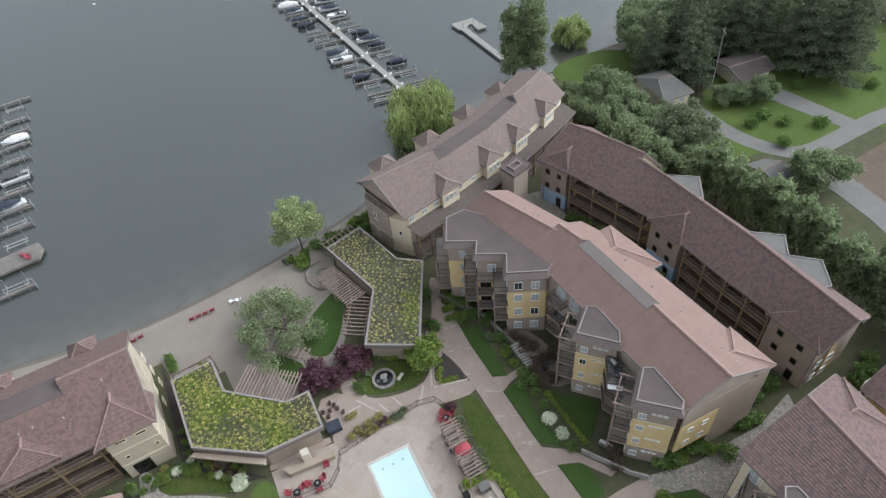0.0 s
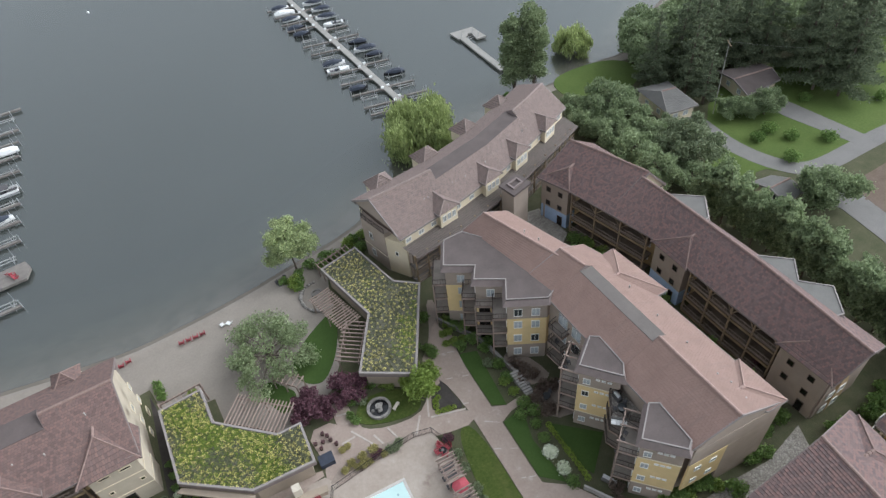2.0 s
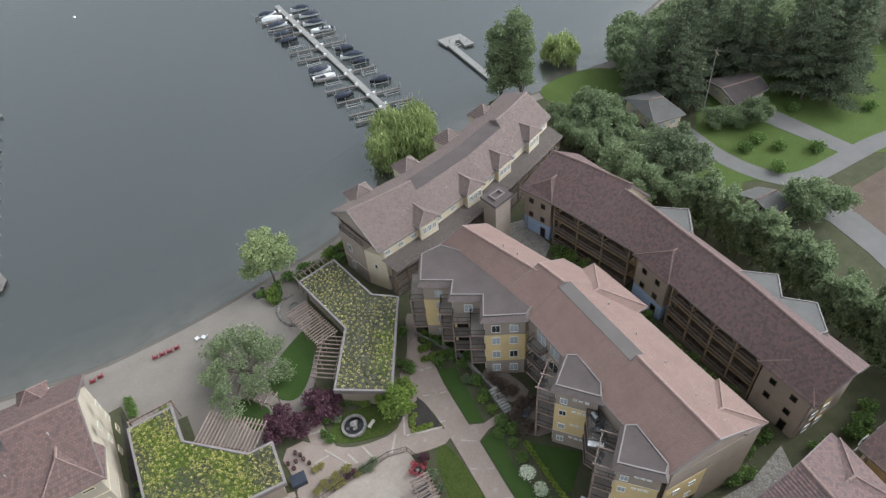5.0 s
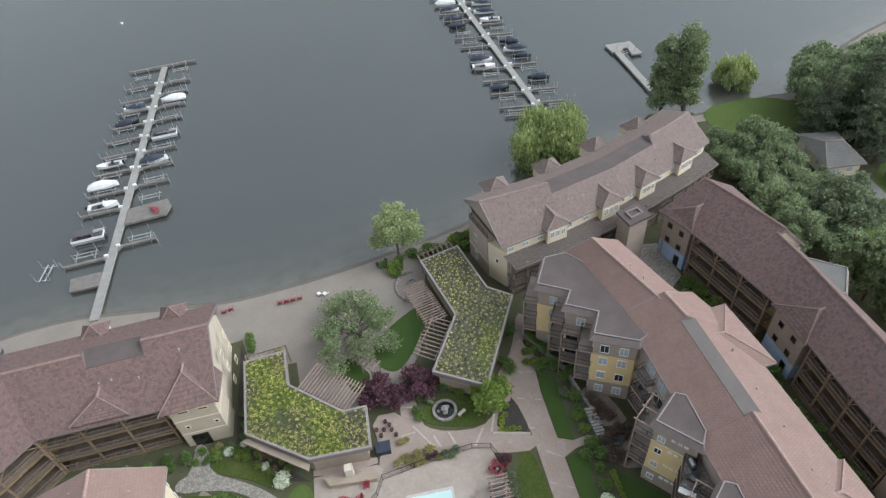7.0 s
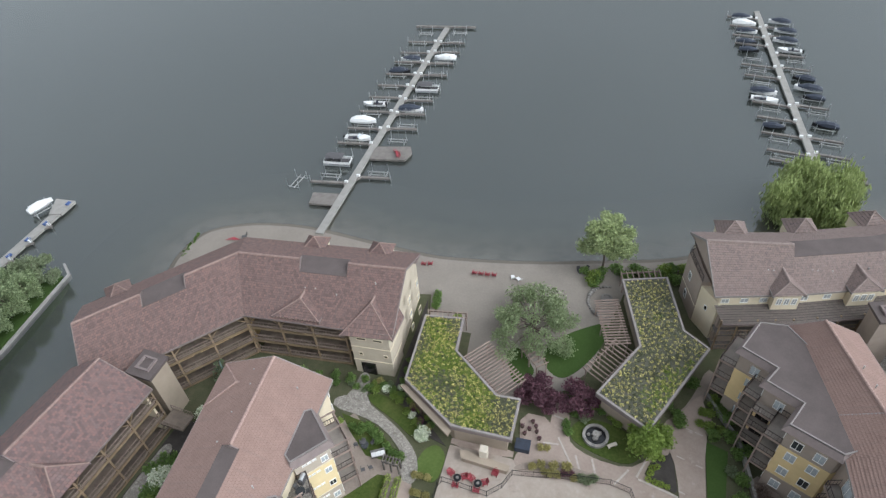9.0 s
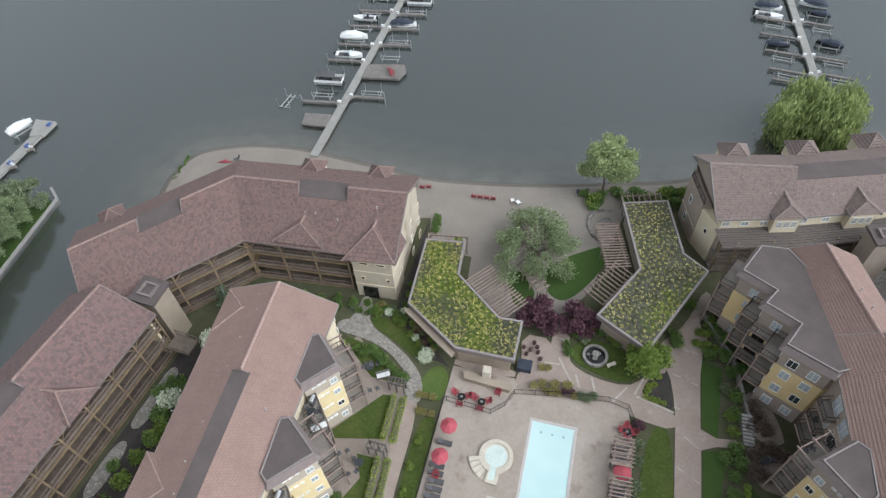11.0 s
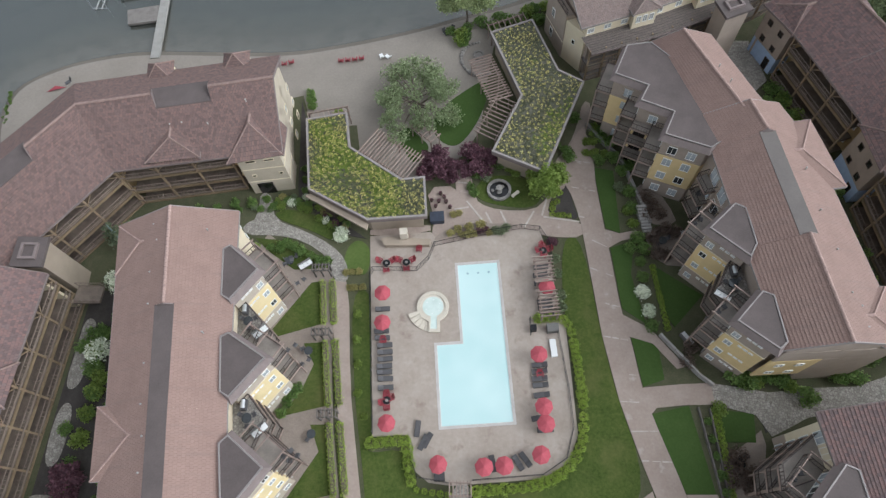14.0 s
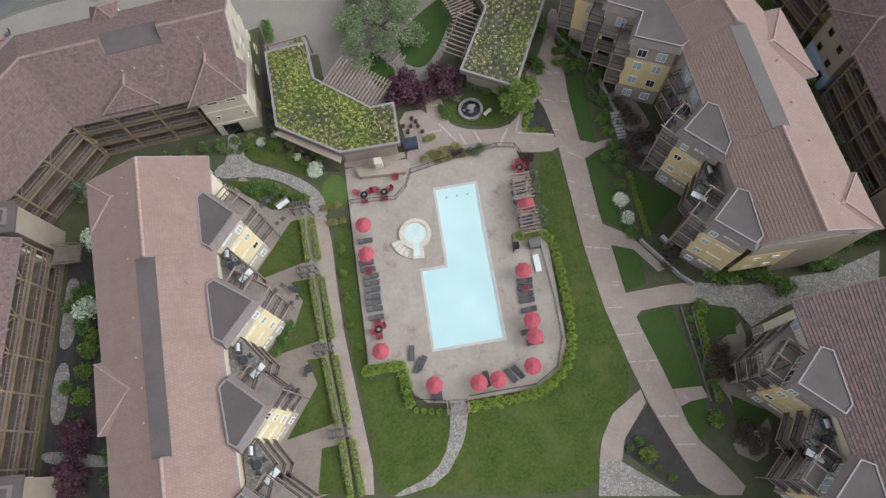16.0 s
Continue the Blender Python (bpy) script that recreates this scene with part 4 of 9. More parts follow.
def roof(parent, stations, mat, name="roof", label="", course=0.36):
    """A tiled roof lofted through stations of (left eave, left ridge, right ridge, right eave), laid in stepped courses."""
    mb = Mesh(weld=True)
    u0 = [0.0] * 2
    for s, t in zip(stations, stations[1:]):
        for side, (e, r) in enumerate(((0, 1), (3, 2))):
            a0, a1, b0, b1 = Vector(s[e]), Vector(s[r]), Vector(t[e]), Vector(t[r])
            if (b0 - a0).length < 0.02 and (b1 - a1).length < 0.02:
                continue
            run = max((a1 - a0).length, (b1 - b0).length)
            n = max(2, int(run / course))
            nrm = (b0 - a0).cross(a1 - a0)
            if nrm.length < 1e-6:
                nrm = (b1 - a1).cross(a1 - a0)
            nrm.normalize()
            if nrm.z < 0:
                nrm = -nrm
            ln = (b0 - a0).length
            for i in range(n):
                f0, f1 = i / n, (i + 1) / n
                lo_a, lo_b = a0.lerp(a1, f0) + nrm * 0.055, b0.lerp(b1, f0) + nrm * 0.055
                hi_a, hi_b = a0.lerp(a1, f1), b0.lerp(b1, f1)
                va, vb = i * 0.42, (i + 1) * 0.42 - 0.001
                q = [lo_a, lo_b, hi_b, hi_a]
                uv = [(u0[side], va), (u0[side] + ln, va), (u0[side] + ln, vb), (u0[side], vb)]
                if side:
                    q, uv = q[::-1], uv[::-1]
                mb.face(q, uv)
                bl_a, bl_b = a0.lerp(a1, f0), b0.lerp(b1, f0)
                q2 = [bl_a, bl_b, lo_b, lo_a]
                mb.face(q2 if not side else q2[::-1], [(u0[side], va + .01), (u0[side] + ln, va + .01), (u0[side] + ln, va + .02), (u0[side], va + .02)])
            u0[side] += ln
        # flat crown where the ridge is cut off
        if (Vector(s[1]) - Vector(s[2])).length > 0.1 and (Vector(t[1]) - Vector(t[2])).length > 0.1:
            mb.face([s[1], t[1], t[2], s[2]])
    ob = mb.ob(name, mat, parent, label)
    # fascia and soffit
    face_mat = "parapet_dark" if mat in ("roof_brown", "roof_rose") else "parapet"
    for s, t in zip(stations, stations[1:]):
        for e, sg in ((0, 1), (3, -1)):
            if (Vector(t[e]) - Vector(s[e])).length > 0.05:
                p, q = Vector(s[e]) + Vector((0, 0, 0.03)), Vector(t[e]) + Vector((0, 0, 0.03))
                Mesh().beam(p, q, 0.14, 0.32).ob("fascia", face_mat, parent)
                m0, m1 = Vector(s[1]).lerp(Vector(s[e]), 0.72), Vector(t[1]).lerp(Vector(t[e]), 0.72)
                fs = Mesh().face([p - Vector((0, 0, .2)), q - Vector((0, 0, .2)), (m1.x, m1.y, q.z - 0.12), (m0.x, m0.y, p.z - 0.12)])
                fs.ob("soffit", face_mat, parent)
    for s in (stations[0], stations[-1]):
        for lo, hi in ((s[0], s[1]), (s[3], s[2])):
            if (Vector(lo) - Vector(hi)).length > 0.05:
                Mesh().beam(lo, Vector(hi) + Vector((0, 0, .04)), 0.16, 0.34).ob("bargeboard", face_mat, parent)
    # ridge caps
    for s, t in zip(stations, stations[1:]):
        if (Vector(s[1]) - Vector(s[2])).length < 0.05 and (Vector(t[1]) - Vector(t[2])).length < 0.05 and (Vector(t[1]) - Vector(s[1])).length > 0.1:
            a, b = Vector(s[1]), Vector(t[1])
            ridge_row(parent, a, b, mat)
    return ob


CACHE = {}
PICK = random.Random(8)


def window(parent, x, y, z, a, w=1.1, h=1.4, style="white", glass="glass", mull=1):
    """A framed window on a wall; a: the way it faces, in degrees. Its foot is at z."""
    key = (w, h, style, glass, mull)
    if key not in CACHE:
        t = 0.07
        f = Mesh(weld=True)
        o = [(-w / 2, 0), (w / 2, 0), (w / 2, h), (-w / 2, h)]
        i = [(-w / 2 + t, t), (w / 2 - t, t), (w / 2 - t, h - t), (-w / 2 + t, h - t)]
        for k in range(4):
            m = (k + 1) % 4
            p_o, q_o, q_i, p_i = o[k], o[m], i[m], i[k]
            f.face([(p[0], 0.09, p[1]) for p in (p_i, q_i, q_o, p_o)])
            f.face([(p_o[0], -.02, p_o[1]), (p_o[0], .09, p_o[1]), (q_o[0], .09, q_o[1]), (q_o[0], -.02, q_o[1])])
            f.face([(q_i[0], -.02, q_i[1]), (q_i[0], .09, q_i[1]), (p_i[0], .09, p_i[1]), (p_i[0], -.02, p_i[1])])
        g_ = Mesh().box(0, 0.012, t, w - 2 * t, 0.03, h - 2 * t)
        fo, go = f.ob("window", style), g_.ob("pane", glass)
        mo = Mesh().box(0, 0.03, t, 0.05, 0.08, h - 2 * t).ob("mullion", style)
        ko = g_.ob("pane", "glass_mid" if glass == "glass" else glass)
        CACHE[key] = (fo.data, go.data, mo.data, ko.data)
        for x_ in (fo, go, mo, ko):
            bpy.data.objects.remove(x_)
    fd, gd, md_, kd = CACHE[key]
    o = hang(new("window", fd), parent)
    o.matrix_basis = pose(x, y, z, 0, 0, a - 90)
    p = new("pane", gd if PICK.random() < 0.84 else kd)
    p.parent = o
    for j in range(mull):
        e = new("mullion", md_)
        e.parent = o
        e.location.x = w * ((j + 1) / (mull + 1) - 0.5)
    return o


def railing(mb, p, q, z, h=1.05, step=0.32, t=0.05):
    p, q = Vector((*p[:2], 0)), Vector((*q[:2], 0))
    L = (q - p).length
    if L < 0.1:
        return
    up = Vector((0, 0, z + h))
    mb.beam(p + up, q + up, t + 0.03, t)
    mb.beam(p + Vector((0, 0, z + 0.14)), q + Vector((0, 0, z + 0.14)), t, t)
    k = max(2, int(L / step))
    for i in range(k + 1):
        c = p.lerp(q, i / k)
        mb.box(c.x, c.y, z, 0.03 if i % 5 else 0.08, 0.03 if i % 5 else 0.08, h)


def ang(dx, dy):
    return math.degrees(math.atan2(dy, dx))


def out_normal(p, q, inside):
    d = unit(p, q)
    n_ = Vector((d.y, -d.x))
    if n_.dot(Vector((inside[0] - p[0], inside[1] - p[1]))) > 0:
        n_ = -n_
    return n_


def face_windows(parent, p, q, inside, zs, fr, **kw):
    """Windows on the wall p-q at the fractions fr of its length and the sill heights zs."""
    n_ = out_normal(p, q, inside)
    a = ang(n_.x, n_.y)
    for z in zs:
        for f in fr:
            c = along(p, q, f)
            window(parent, c[0] + n_.x * 0.005, c[1] + n_.y * 0.005, z, a, **kw)


def flat_cap(parent, poly, z, mat="flat_roof", edge="parapet", skirt=True):
    """A flat roof with a raised metal edge and a deep eave below it."""
    s = Mesh().prism(poly, z, z + 0.12)
    s.ob("flat_roof", mat, parent, "flat grey-brown membrane roof")
    e = Mesh(weld=True)
    i_ = inset(poly, 0.15)
    o = inset(poly, 0.0)
    for k in range(len(o)):
        m = (k + 1) % len(o)
        e.prism([o[k], o[m], i_[m], i_[k]], z - 0.02, z + 0.24)
    e.ob("parapet", edge, parent, "pale metal parapet edge")
    if skirt:
        sk = Mesh().prism(inset(poly, -0.45), z - 0.85, z - 0.004, inset(poly, 0.02))
        sk.ob("eave", "parapet_dark", parent, "deep taupe eave band")


def balcony(parent, poly, z, rail_edges, thick=0.22):
    Mesh().prism(poly, z - thick, z).ob("balcony", "slab", parent, "grey-brown balcony slab")
    r = Mesh()
    for i, j in rail_edges:
        railing(r, poly[i], poly[j], z)
    r.ob("balcony_rail", "rail", parent, "dark metal balcony rail")
    for i, j in rail_edges:
        Mesh().beam((*poly[i], z + .03), (*poly[j], z + .03), .14, .3).ob("edge_beam", "pergola", parent)


def ridged_roof(t, ridge, left, right, ze, zr, wells, mat, well_mat="flat_roof", nz=1.0):
    """A bent gable roof; wells: stretches (station fractions) where the ridge is cut down to a flat strip."""
    def at(f):
        k = min(int(f), len(ridge) - 2)
        g_ = f - k
        return along(left[k], left[k + 1], g_), along(ridge[k], ridge[k + 1], g_), along(right[k], right[k + 1], g_)
    c = nz / (zr - ze)
    ends = {round(f, 4): j for w in wells for j, f in enumerate(w)}
    st = []
    for f in sorted(set([float(k) for k in range(len(ridge))] + [f for w in wells for f in w])):
        lft, rdg, rgt = at(f)
        full = ((*lft, ze), (*rdg, zr), (*rdg, zr), (*rgt, ze))
        low = ((*lft, ze), (*along(rdg, lft, c), zr - nz), (*along(rdg, rgt, c), zr - nz), (*rgt, ze))
        e = ends.get(round(f, 4))
        if e is not None:
            st += [full, low] if e == 0 else [low, full]
        else:
            st.append(low if any(w[0] < f < w[1] for w in wells) else full)
    roof(t, st, mat)
    for w in wells:
        nb = Mesh()
        seq = [w[0]] + [float(f) for f in range(len(ridge)) if w[0] < f < w[1]] + [w[1]]
        for f0, f1 in zip(seq, seq[1:]):
            A, B = at(f0), at(f1)
            nb.prism([along(A[1], A[0], c * 1.03), along(B[1], B[0], c * 1.03), along(B[1], B[2], c), along(A[1], A[2], c)], zr - nz - 0.1, zr - nz + 0.07)
        nb.ob("roof_well", well_mat, t, "flat grey membrane strip along the ridge")
        for f, sg in zip(w, (-1, 1)):
            A = at(f)
            d = unit(at(w[0])[1], at(w[1])[1]) * 0.06 * sg
            p0, p1, p2 = along(A[1], A[0], c), along(A[1], A[2], c), A[1]
            g_ = Mesh()
            v0 = [(*p0, zr - nz), (*p1, zr - nz), (*p2, zr)]
            v1 = [(x - d.x * 2, y - d.y * 2, z) for x, y, z in v0]
            g_.solid(v0 + v1, [(0, 1, 2), (5, 4, 3), (0, 3, 4, 1), (1, 4, 5, 2), (2, 5, 3, 0)])
            g_.ob("gable_face", "parapet_dark", t, "small gable face at the end of the roof well")


def gable_step(t, left, ridge, right, back, ze, zr, mat):
    """The upright gable wall where a higher roof stands over a lower one; back: the plan way into the higher roof."""
    v0 = [(p[0] + back[0] * .25, p[1] + back[1] * .25, z) for p, z in ((left, ze + .05), (ridge, zr - .12), (right, ze + .05))]
    v1 = [(x + back[0] * .2, y + back[1] * .2, z) for x, y, z in v0]
    low = [(x, y, ze - .9) for x, y, z in (v0[0], v0[2], v1[2], v1[0])]
    Mesh().solid(v0 + v1 + low, [(0, 1, 2), (5, 4, 3), (0, 3, 4, 1), (1, 4, 5, 2), (0, 2, 7, 6), (3, 9, 8, 5), (2, 5, 8, 7), (0, 6, 9, 3)]).ob("gable_face", mat, t, "stucco gable wall over the lower roof")


def hipped(t, c0, c1, apex, back, ze, za, mat, front=None, wall=None):
    """A small roof over a tower or dormer: corners c0, c1 at the eave, a ridge from apex running back; front: the material of an upright gable."""
    d = Vector((back[0] - apex[0], back[1] - apex[1]))
    b0, b1 = (c0[0] + d.x, c0[1] + d.y), (c1[0] + d.x, c1[1] + d.y)
    if Vector((c1[0] - c0[0], c1[1] - c0[1])).cross(d) < 0:
        c0, c1, b0, b1 = c1, c0, b1, b0
    A, B = (*apex, za), (*back, za)
    roof(t, [((*c0, ze), A, A, (*c1, ze)), ((*b0, ze), B, B, (*b1, ze))], mat, "dormer_roof", "small tiled roof")
    m = Mesh()
    if front:
        m.face([(*c0, ze), (*c1, ze), (apex[0], apex[1], za - 0.05)])
        m.ob("gable_face", front, t, "pale gable front")
    else:
        e0, e1, top = Vector((*c0, ze)), Vector((*c1, ze)), Vector(A)
        n = 8
        L = (e1 - e0).length
        for i in range(n):
            f0, f1 = i / n, (i + 1) / n
            p = [e0.lerp(top, f0), e1.lerp(top, f0), e1.lerp(top, f1), e0.lerp(top, f1)]
            up = Vector((0, 0, 0.05))
            q = [p[0] + up, p[1] + up, p[2] + up * .2, p[3] + up * .2]
            if (p[2] - p[3]).length < 0.02:
                m.face(q[:3], [(L * f0 / 2, i * .42), (L - L * f0 / 2, i * .42), (L / 2, i * .42 + .41)])
            else:
                m.face(q, [(L * f0 / 2, i * .42), (L - L * f0 / 2, i * .42), (L - L * f1 / 2, i * .42 + .41), (L * f1 / 2, i * .42 + .41)])
            m.face([p[0], p[1], q[1], q[0]], [(0, 0)] * 4)
        m.ob("hip_face", mat, t, "tiled hip face")
        for e in (e0, e1):
            ridge_row(t, e + Vector((0, 0, .05)), top + Vector((0, 0, .05)), mat, 0.09)


def pyramid(t, x, y, a, half, ze, za, mat):
    """A small four-sided tiled roof over a dormer, in stepped courses."""
    c, s = math.cos(radians(a)), math.sin(radians(a))
    base = [Vector((x + c * u - s * w, y + s * u + c * w, ze)) for u, w in ((-half, -half), (half, -half), (half, half), (-half, half))]
    top = Vector((x, y, za))
    m = Mesh(weld=True)
    n = 7
    for i in range(4):
        e0, e1 = base[i], base[(i + 1) % 4]
        for k in range(n):
            f0, f1 = k / n, (k + 1) / n
            up = Vector((0, 0, .06))
            q = [e0.lerp(top, f0) + up, e1.lerp(top, f0) + up, e1.lerp(top, f1), e0.lerp(top, f1)]
            L = 2 * half
            m.face(q, [(L * f0 / 2, k * .42), (L - L * f0 / 2, k * .42), (L - L * f1 / 2, k * .42 + .41), (L * f1 / 2, k * .42 + .41)])
            m.face([q[0] - up, q[1] - up, q[1], q[0]], [(0, 0)] * 4)
    m.ob("dormer_roof", mat, t, "small pyramid roof of tiles")
    for e in base:
        ridge_row(t, e + Vector((0, 0, .05)), top + Vector((0, 0, .05)), mat, 0.08)
    b = [(p.x, p.y) for p in base]
    Mesh().prism(inset(b, .35), ze - 2.2, ze).ob("dormer_wall", "cream", t, "cream dormer walls")


def condo(name, ridge, left, right, ze, zr, notch, bays, ends, label, bay_side, levels=12.95, mat="roof_pink", nz=0.55, well="flat_roof", face="yellow", upper="taupe", roofs=None):
    """A long four-storey block: a bent tiled roof, and diamond-shaped bays with flat roofs along one side.
    ridge, left, right: plan points of the ridge and the two eaves, station by station. notch: (from, to) as station fractions."""
    t = thing(name, (*ridge[0], 0), label, "apartment building", "resort buildings")
    for ri, le, rg, e_, r_, w_ in roofs or [(ridge, left, right, ze, zr, [notch] if notch else [])]:
        ridged_roof(t, ri, le, rg, e_, r_, w_, mat, well, nz)
    # main walls, set back under the eaves
    lo_ = [along(l_, r_, 0.085) for l_, r_ in zip(left, ridge)]
    hi_ = [along(l_, r_, 0.10) for l_, r_ in zip(right, ridge)]
    d0 = unit(ridge[0], ridge[1]) * 0.7
    d1 = unit(ridge[-1], ridge[-2]) * 0.7
    def pull(p, d):
        return (p[0] + d.x, p[1] + d.y)
    lo_[0], hi_[0], lo_[-1], hi_[-1] = pull(lo_[0], d0), pull(hi_[0], d0), pull(lo_[-1], d1), pull(hi_[-1], d1)
    foot = lo_ + hi_[::-1]
    Mesh().prism(foot, -0.3, 3.1).ob("wall", "taupe", t, "taupe stucco ground floor")
    Mesh().prism(inset(foot, 0.03), 3.1, ze - 0.25).ob("wall", "cream" if bay_side > 0 else "taupe", t, "stucco upper walls")
    for s, d in ((0, d0), (-1, d1)):
        g_ = Mesh()
        l_, r_, m_ = lo_[s], hi_[s], pull(ridge[s], d)
        top_ = (roofs[s][4] if roofs else zr) - 0.3
        g_.face([(*l_, ze - 0.25), (*r_, ze - 0.25), (*m_, top_)])
        g_.face([(*l_, ze - 0.25), (*r_, ze - 0.25), (*m_, top_)][::-1])
        g_.ob("gable_wall", "cream", t, "stucco gable wall")
    # bays
    for b in bays:
        n1, n0, apex, q0, q1 = b
        flat_cap(t, [n1, n0, apex, q0, q1], levels + 0.05)
        core = inset([n1, n0, apex, q0, q1], 0.15)
        Mesh().prism(core, -0.3, 3.1).ob("bay_wall", upper, t, "plain stucco ground-floor bay wall")
        Mesh().prism(inset(core, -0.03), 3.1, 9.0).ob("bay_wall", face, t, "yellow stucco bay wall")
        Mesh().prism(core, 9.0, levels - 0.75).ob("bay_wall", upper, t, "plain stucco top-floor bay wall")
        for zz in (3.06, 8.98):
            Mesh().prism(inset(core, -0.08), zz, zz + 0.12).ob("string_course", "cream", t, "pale band between storeys")
        cc = [sum(p[0] for p in core) / 5, sum(p[1] for p in core) / 5]
        # which corner of the inset outline is the apex
        ai = min(range(5), key=lambda k_: (core[k_][0] - apex[0]) ** 2 + (core[k_][1] - apex[1]) ** 2)
        A = core[ai]
        Q = min(core, key=lambda p: (p[0] - q0[0]) ** 2 + (p[1] - q0[1]) ** 2)
        Nn = min(core, key=lambda p: (p[0] - n0[0]) ** 2 + (p[1] - n0[1]) ** 2)
        L = (Vector(Q) - Vector(A)).length
        n_ = out_normal(A, Q, cc)
        A2, Q2 = (A[0] + n_.x * .035, A[1] + n_.y * .035), (Q[0] + n_.x * .035, Q[1] + n_.y * .035)
        face_windows(t, A2, Q2, cc, (0.9, 3.95, 6.95, 9.55), (0.2,), w=0.9, h=1.1)
        face_windows(t, A2, Q2, cc, (2.2, 5.2, 8.2, 10.8), (0.46, 0.60, 0.74), w=0.52, h=0.3, mull=0)
        # balconies on the other face
        o = out_normal(A, Nn, cc)
        o2 = 2.3
        N2 = along(A, Nn, 0.95)
        poly = [A, N2, (N2[0] + o.x * o2, N2[1] + o.y * o2), (A[0] + o.x * o2, A[1] + o.y * o2)]
        for z in (3.05, 6.05, 9.05):
            balcony(t, poly, z, ((1, 2), (2, 3), (3, 0)))
        face_windows(t, (A[0] + o.x * .035, A[1] + o.y * .035), (N2[0] + o.x * .035, N2[1] + o.y * .035), cc, (0.15, 3.15, 6.15, 9.15), (0.3, 0.72), w=1.7, h=2.05, glass="glass")
        po = Mesh()
        for p in (poly[2], poly[3]):
            po.box(p[0] - o.x * .1, p[1] - o.y * .1, 0, 0.16, 0.16, 9.0)
        for f in (0.0, 0.5, 1.0):
            a_, b_ = along(poly[0], poly[1], f), along(poly[3], poly[2], f)
            po.beam((*a_, 11.25), (*along(a_, b_, 1.12), 11.25), 0.12, 0.2)
        po.beam((*poly[3], 11.07), (*poly[2], 11.07), 0.12, 0.2)
        for p in (poly[2], poly[3]):
            po.box(p[0] - o.x * .1, p[1] - o.y * .1, 9.05, 0.14, 0.14, 2.05)
        po.ob("balcony_post", "pergola", t, "timber balcony posts and open beams")
    # roof terraces between the bays
    for b, c in zip(bays, bays[1:]):
        e0, e1 = b[3], c[1]
        tip = along(along(e0, e1, 0.5), along(b[2], c[2], 0.5), 0.75)
        poly = [b[4], e0, along(e0, b[2], 0.25), tip, along(e1, c[2], 0.35), e1, c[0]]
        Mesh().prism(poly, 8.7, 9.02).ob("roof_terrace", "flag", t, "stone-paved roof terrace between the bays")
        Mesh().prism([b[4], e0, e1, c[0]], -0.3, 8.7).ob("recessed_wall", "cream", t, "cream recessed wall under the terrace")
        for z in (3.05, 6.05):
            balcony(t, poly, z, ((2, 3), (3, 4)))
        for i, j in ((2, 3), (3, 4)):
            Mesh().beam((*poly[i], 9.06), (*poly[j], 9.06), .14, .34).ob("edge_beam", "pergola", t)
        r = Mesh()
        for p, q in zip(poly[1:-1], poly[2:-1]):
            railing(r, p, q, 9.02)
        r.ob("terrace_rail", "rail", t, "dark terrace rail")
    return t


# ---- the pair of condominium blocks beside the pool ----
west = condo("condo_block", [(-32.3, 2.9), (-30.6, -20), (-28.6, -46)], [(-39.9, 2.8), (-37.6, -20), (-35.6, -46)], [(-25.6, 3.6), (-24.9, -20), (-22.9, -46)], 12.4, 16.0, (0.52, 1.37),
     [[(-26.8, -1.7), (-26.0, -1.2), (-22.5, -4.5), (-25.5, -8.1), (-26.5, -7.4)], [(-26.1, -12.2), (-25.2, -11.8), (-21.0, -14.9), (-24.6, -18.9), (-25.6, -18.2)],
      [(-25.2, -23.4), (-24.3, -22.6), (-20.5, -26.0), (-23.6, -29.7), (-24.5, -29.1)], [(-24.3, -34.6), (-23.4, -33.8), (-19.6, -37.2), (-22.7, -40.9), (-23.6, -40.3)]], None,
     "long condominium block, pink tiled roof, yellow bays facing the lawn", 1, face="yellow_lit", upper="beige")
east = condo("condo_block", [(31.0, 23.8), (36.9, 7.3), (38.0, -18.4)], [(27.9, 25.0), (31.6, 7.0), (32.7, -17.8)], [(35.9, 25.5), (43.6, 7.0), (45.3, -18.1)], 12.4, 15.4, None,
     [[(33.2, -1.3), (32.1, -0.6), (28.5, -3.5), (32.1, -7.4), (33.2, -5.9)], [(33.3, -12.0), (32.2, -11.4), (28.7, -14.5), (32.2, -17.9), (33.2, -17.2)]], None,
     "long condominium block with a red-pink tiled roof and yellow stucco bays", -1, well="well_grey",
     roofs=[([(31.1, 24.0), (35.4, 11.0)], [(27.9, 25.0), (30.7, 11.6)], [(35.9, 25.5), (40.0, 12.6)], 12.4, 15.4, []),
            ([(36.0, 11.6), (36.9, 7.3), (38.0, -18.4)], [(30.5, 12.2), (31.6, 7.0), (32.7, -17.8)], [(41.4, 13.5), (43.6, 7.0), (45.3, -18.1)], 12.4, 16.0, [(1.0, 1.53)])])
gable_step(east, (30.9, 12.2), (36.0, 11.6), (41.0, 13.4), (0.2, -1), 12.4, 16.0, "parapet_dark")
south_east = condo("condo_block", [(42.9, -23.9), (41.2, -45), (40.2, -70)], [(34.2, -24.2), (35.2, -45), (34.2, -70)], [(50.6, -22.4), (49.0, -45), (48.0, -70)], 12.4, 16.0, (0.5, 1.2),
     [[(36.1, -29.8), (35.0, -29.2), (31.6, -32.3), (35.1, -35.9), (36.1, -35.1)], [(36.2, -40.6), (35.0, -39.9), (31.5, -42.9), (35.0, -46.6), (36.1, -46.0)]], None,
     "condominium block with mixed red-brown roof tiles and terraced bays", 1, mat="roof_brown")


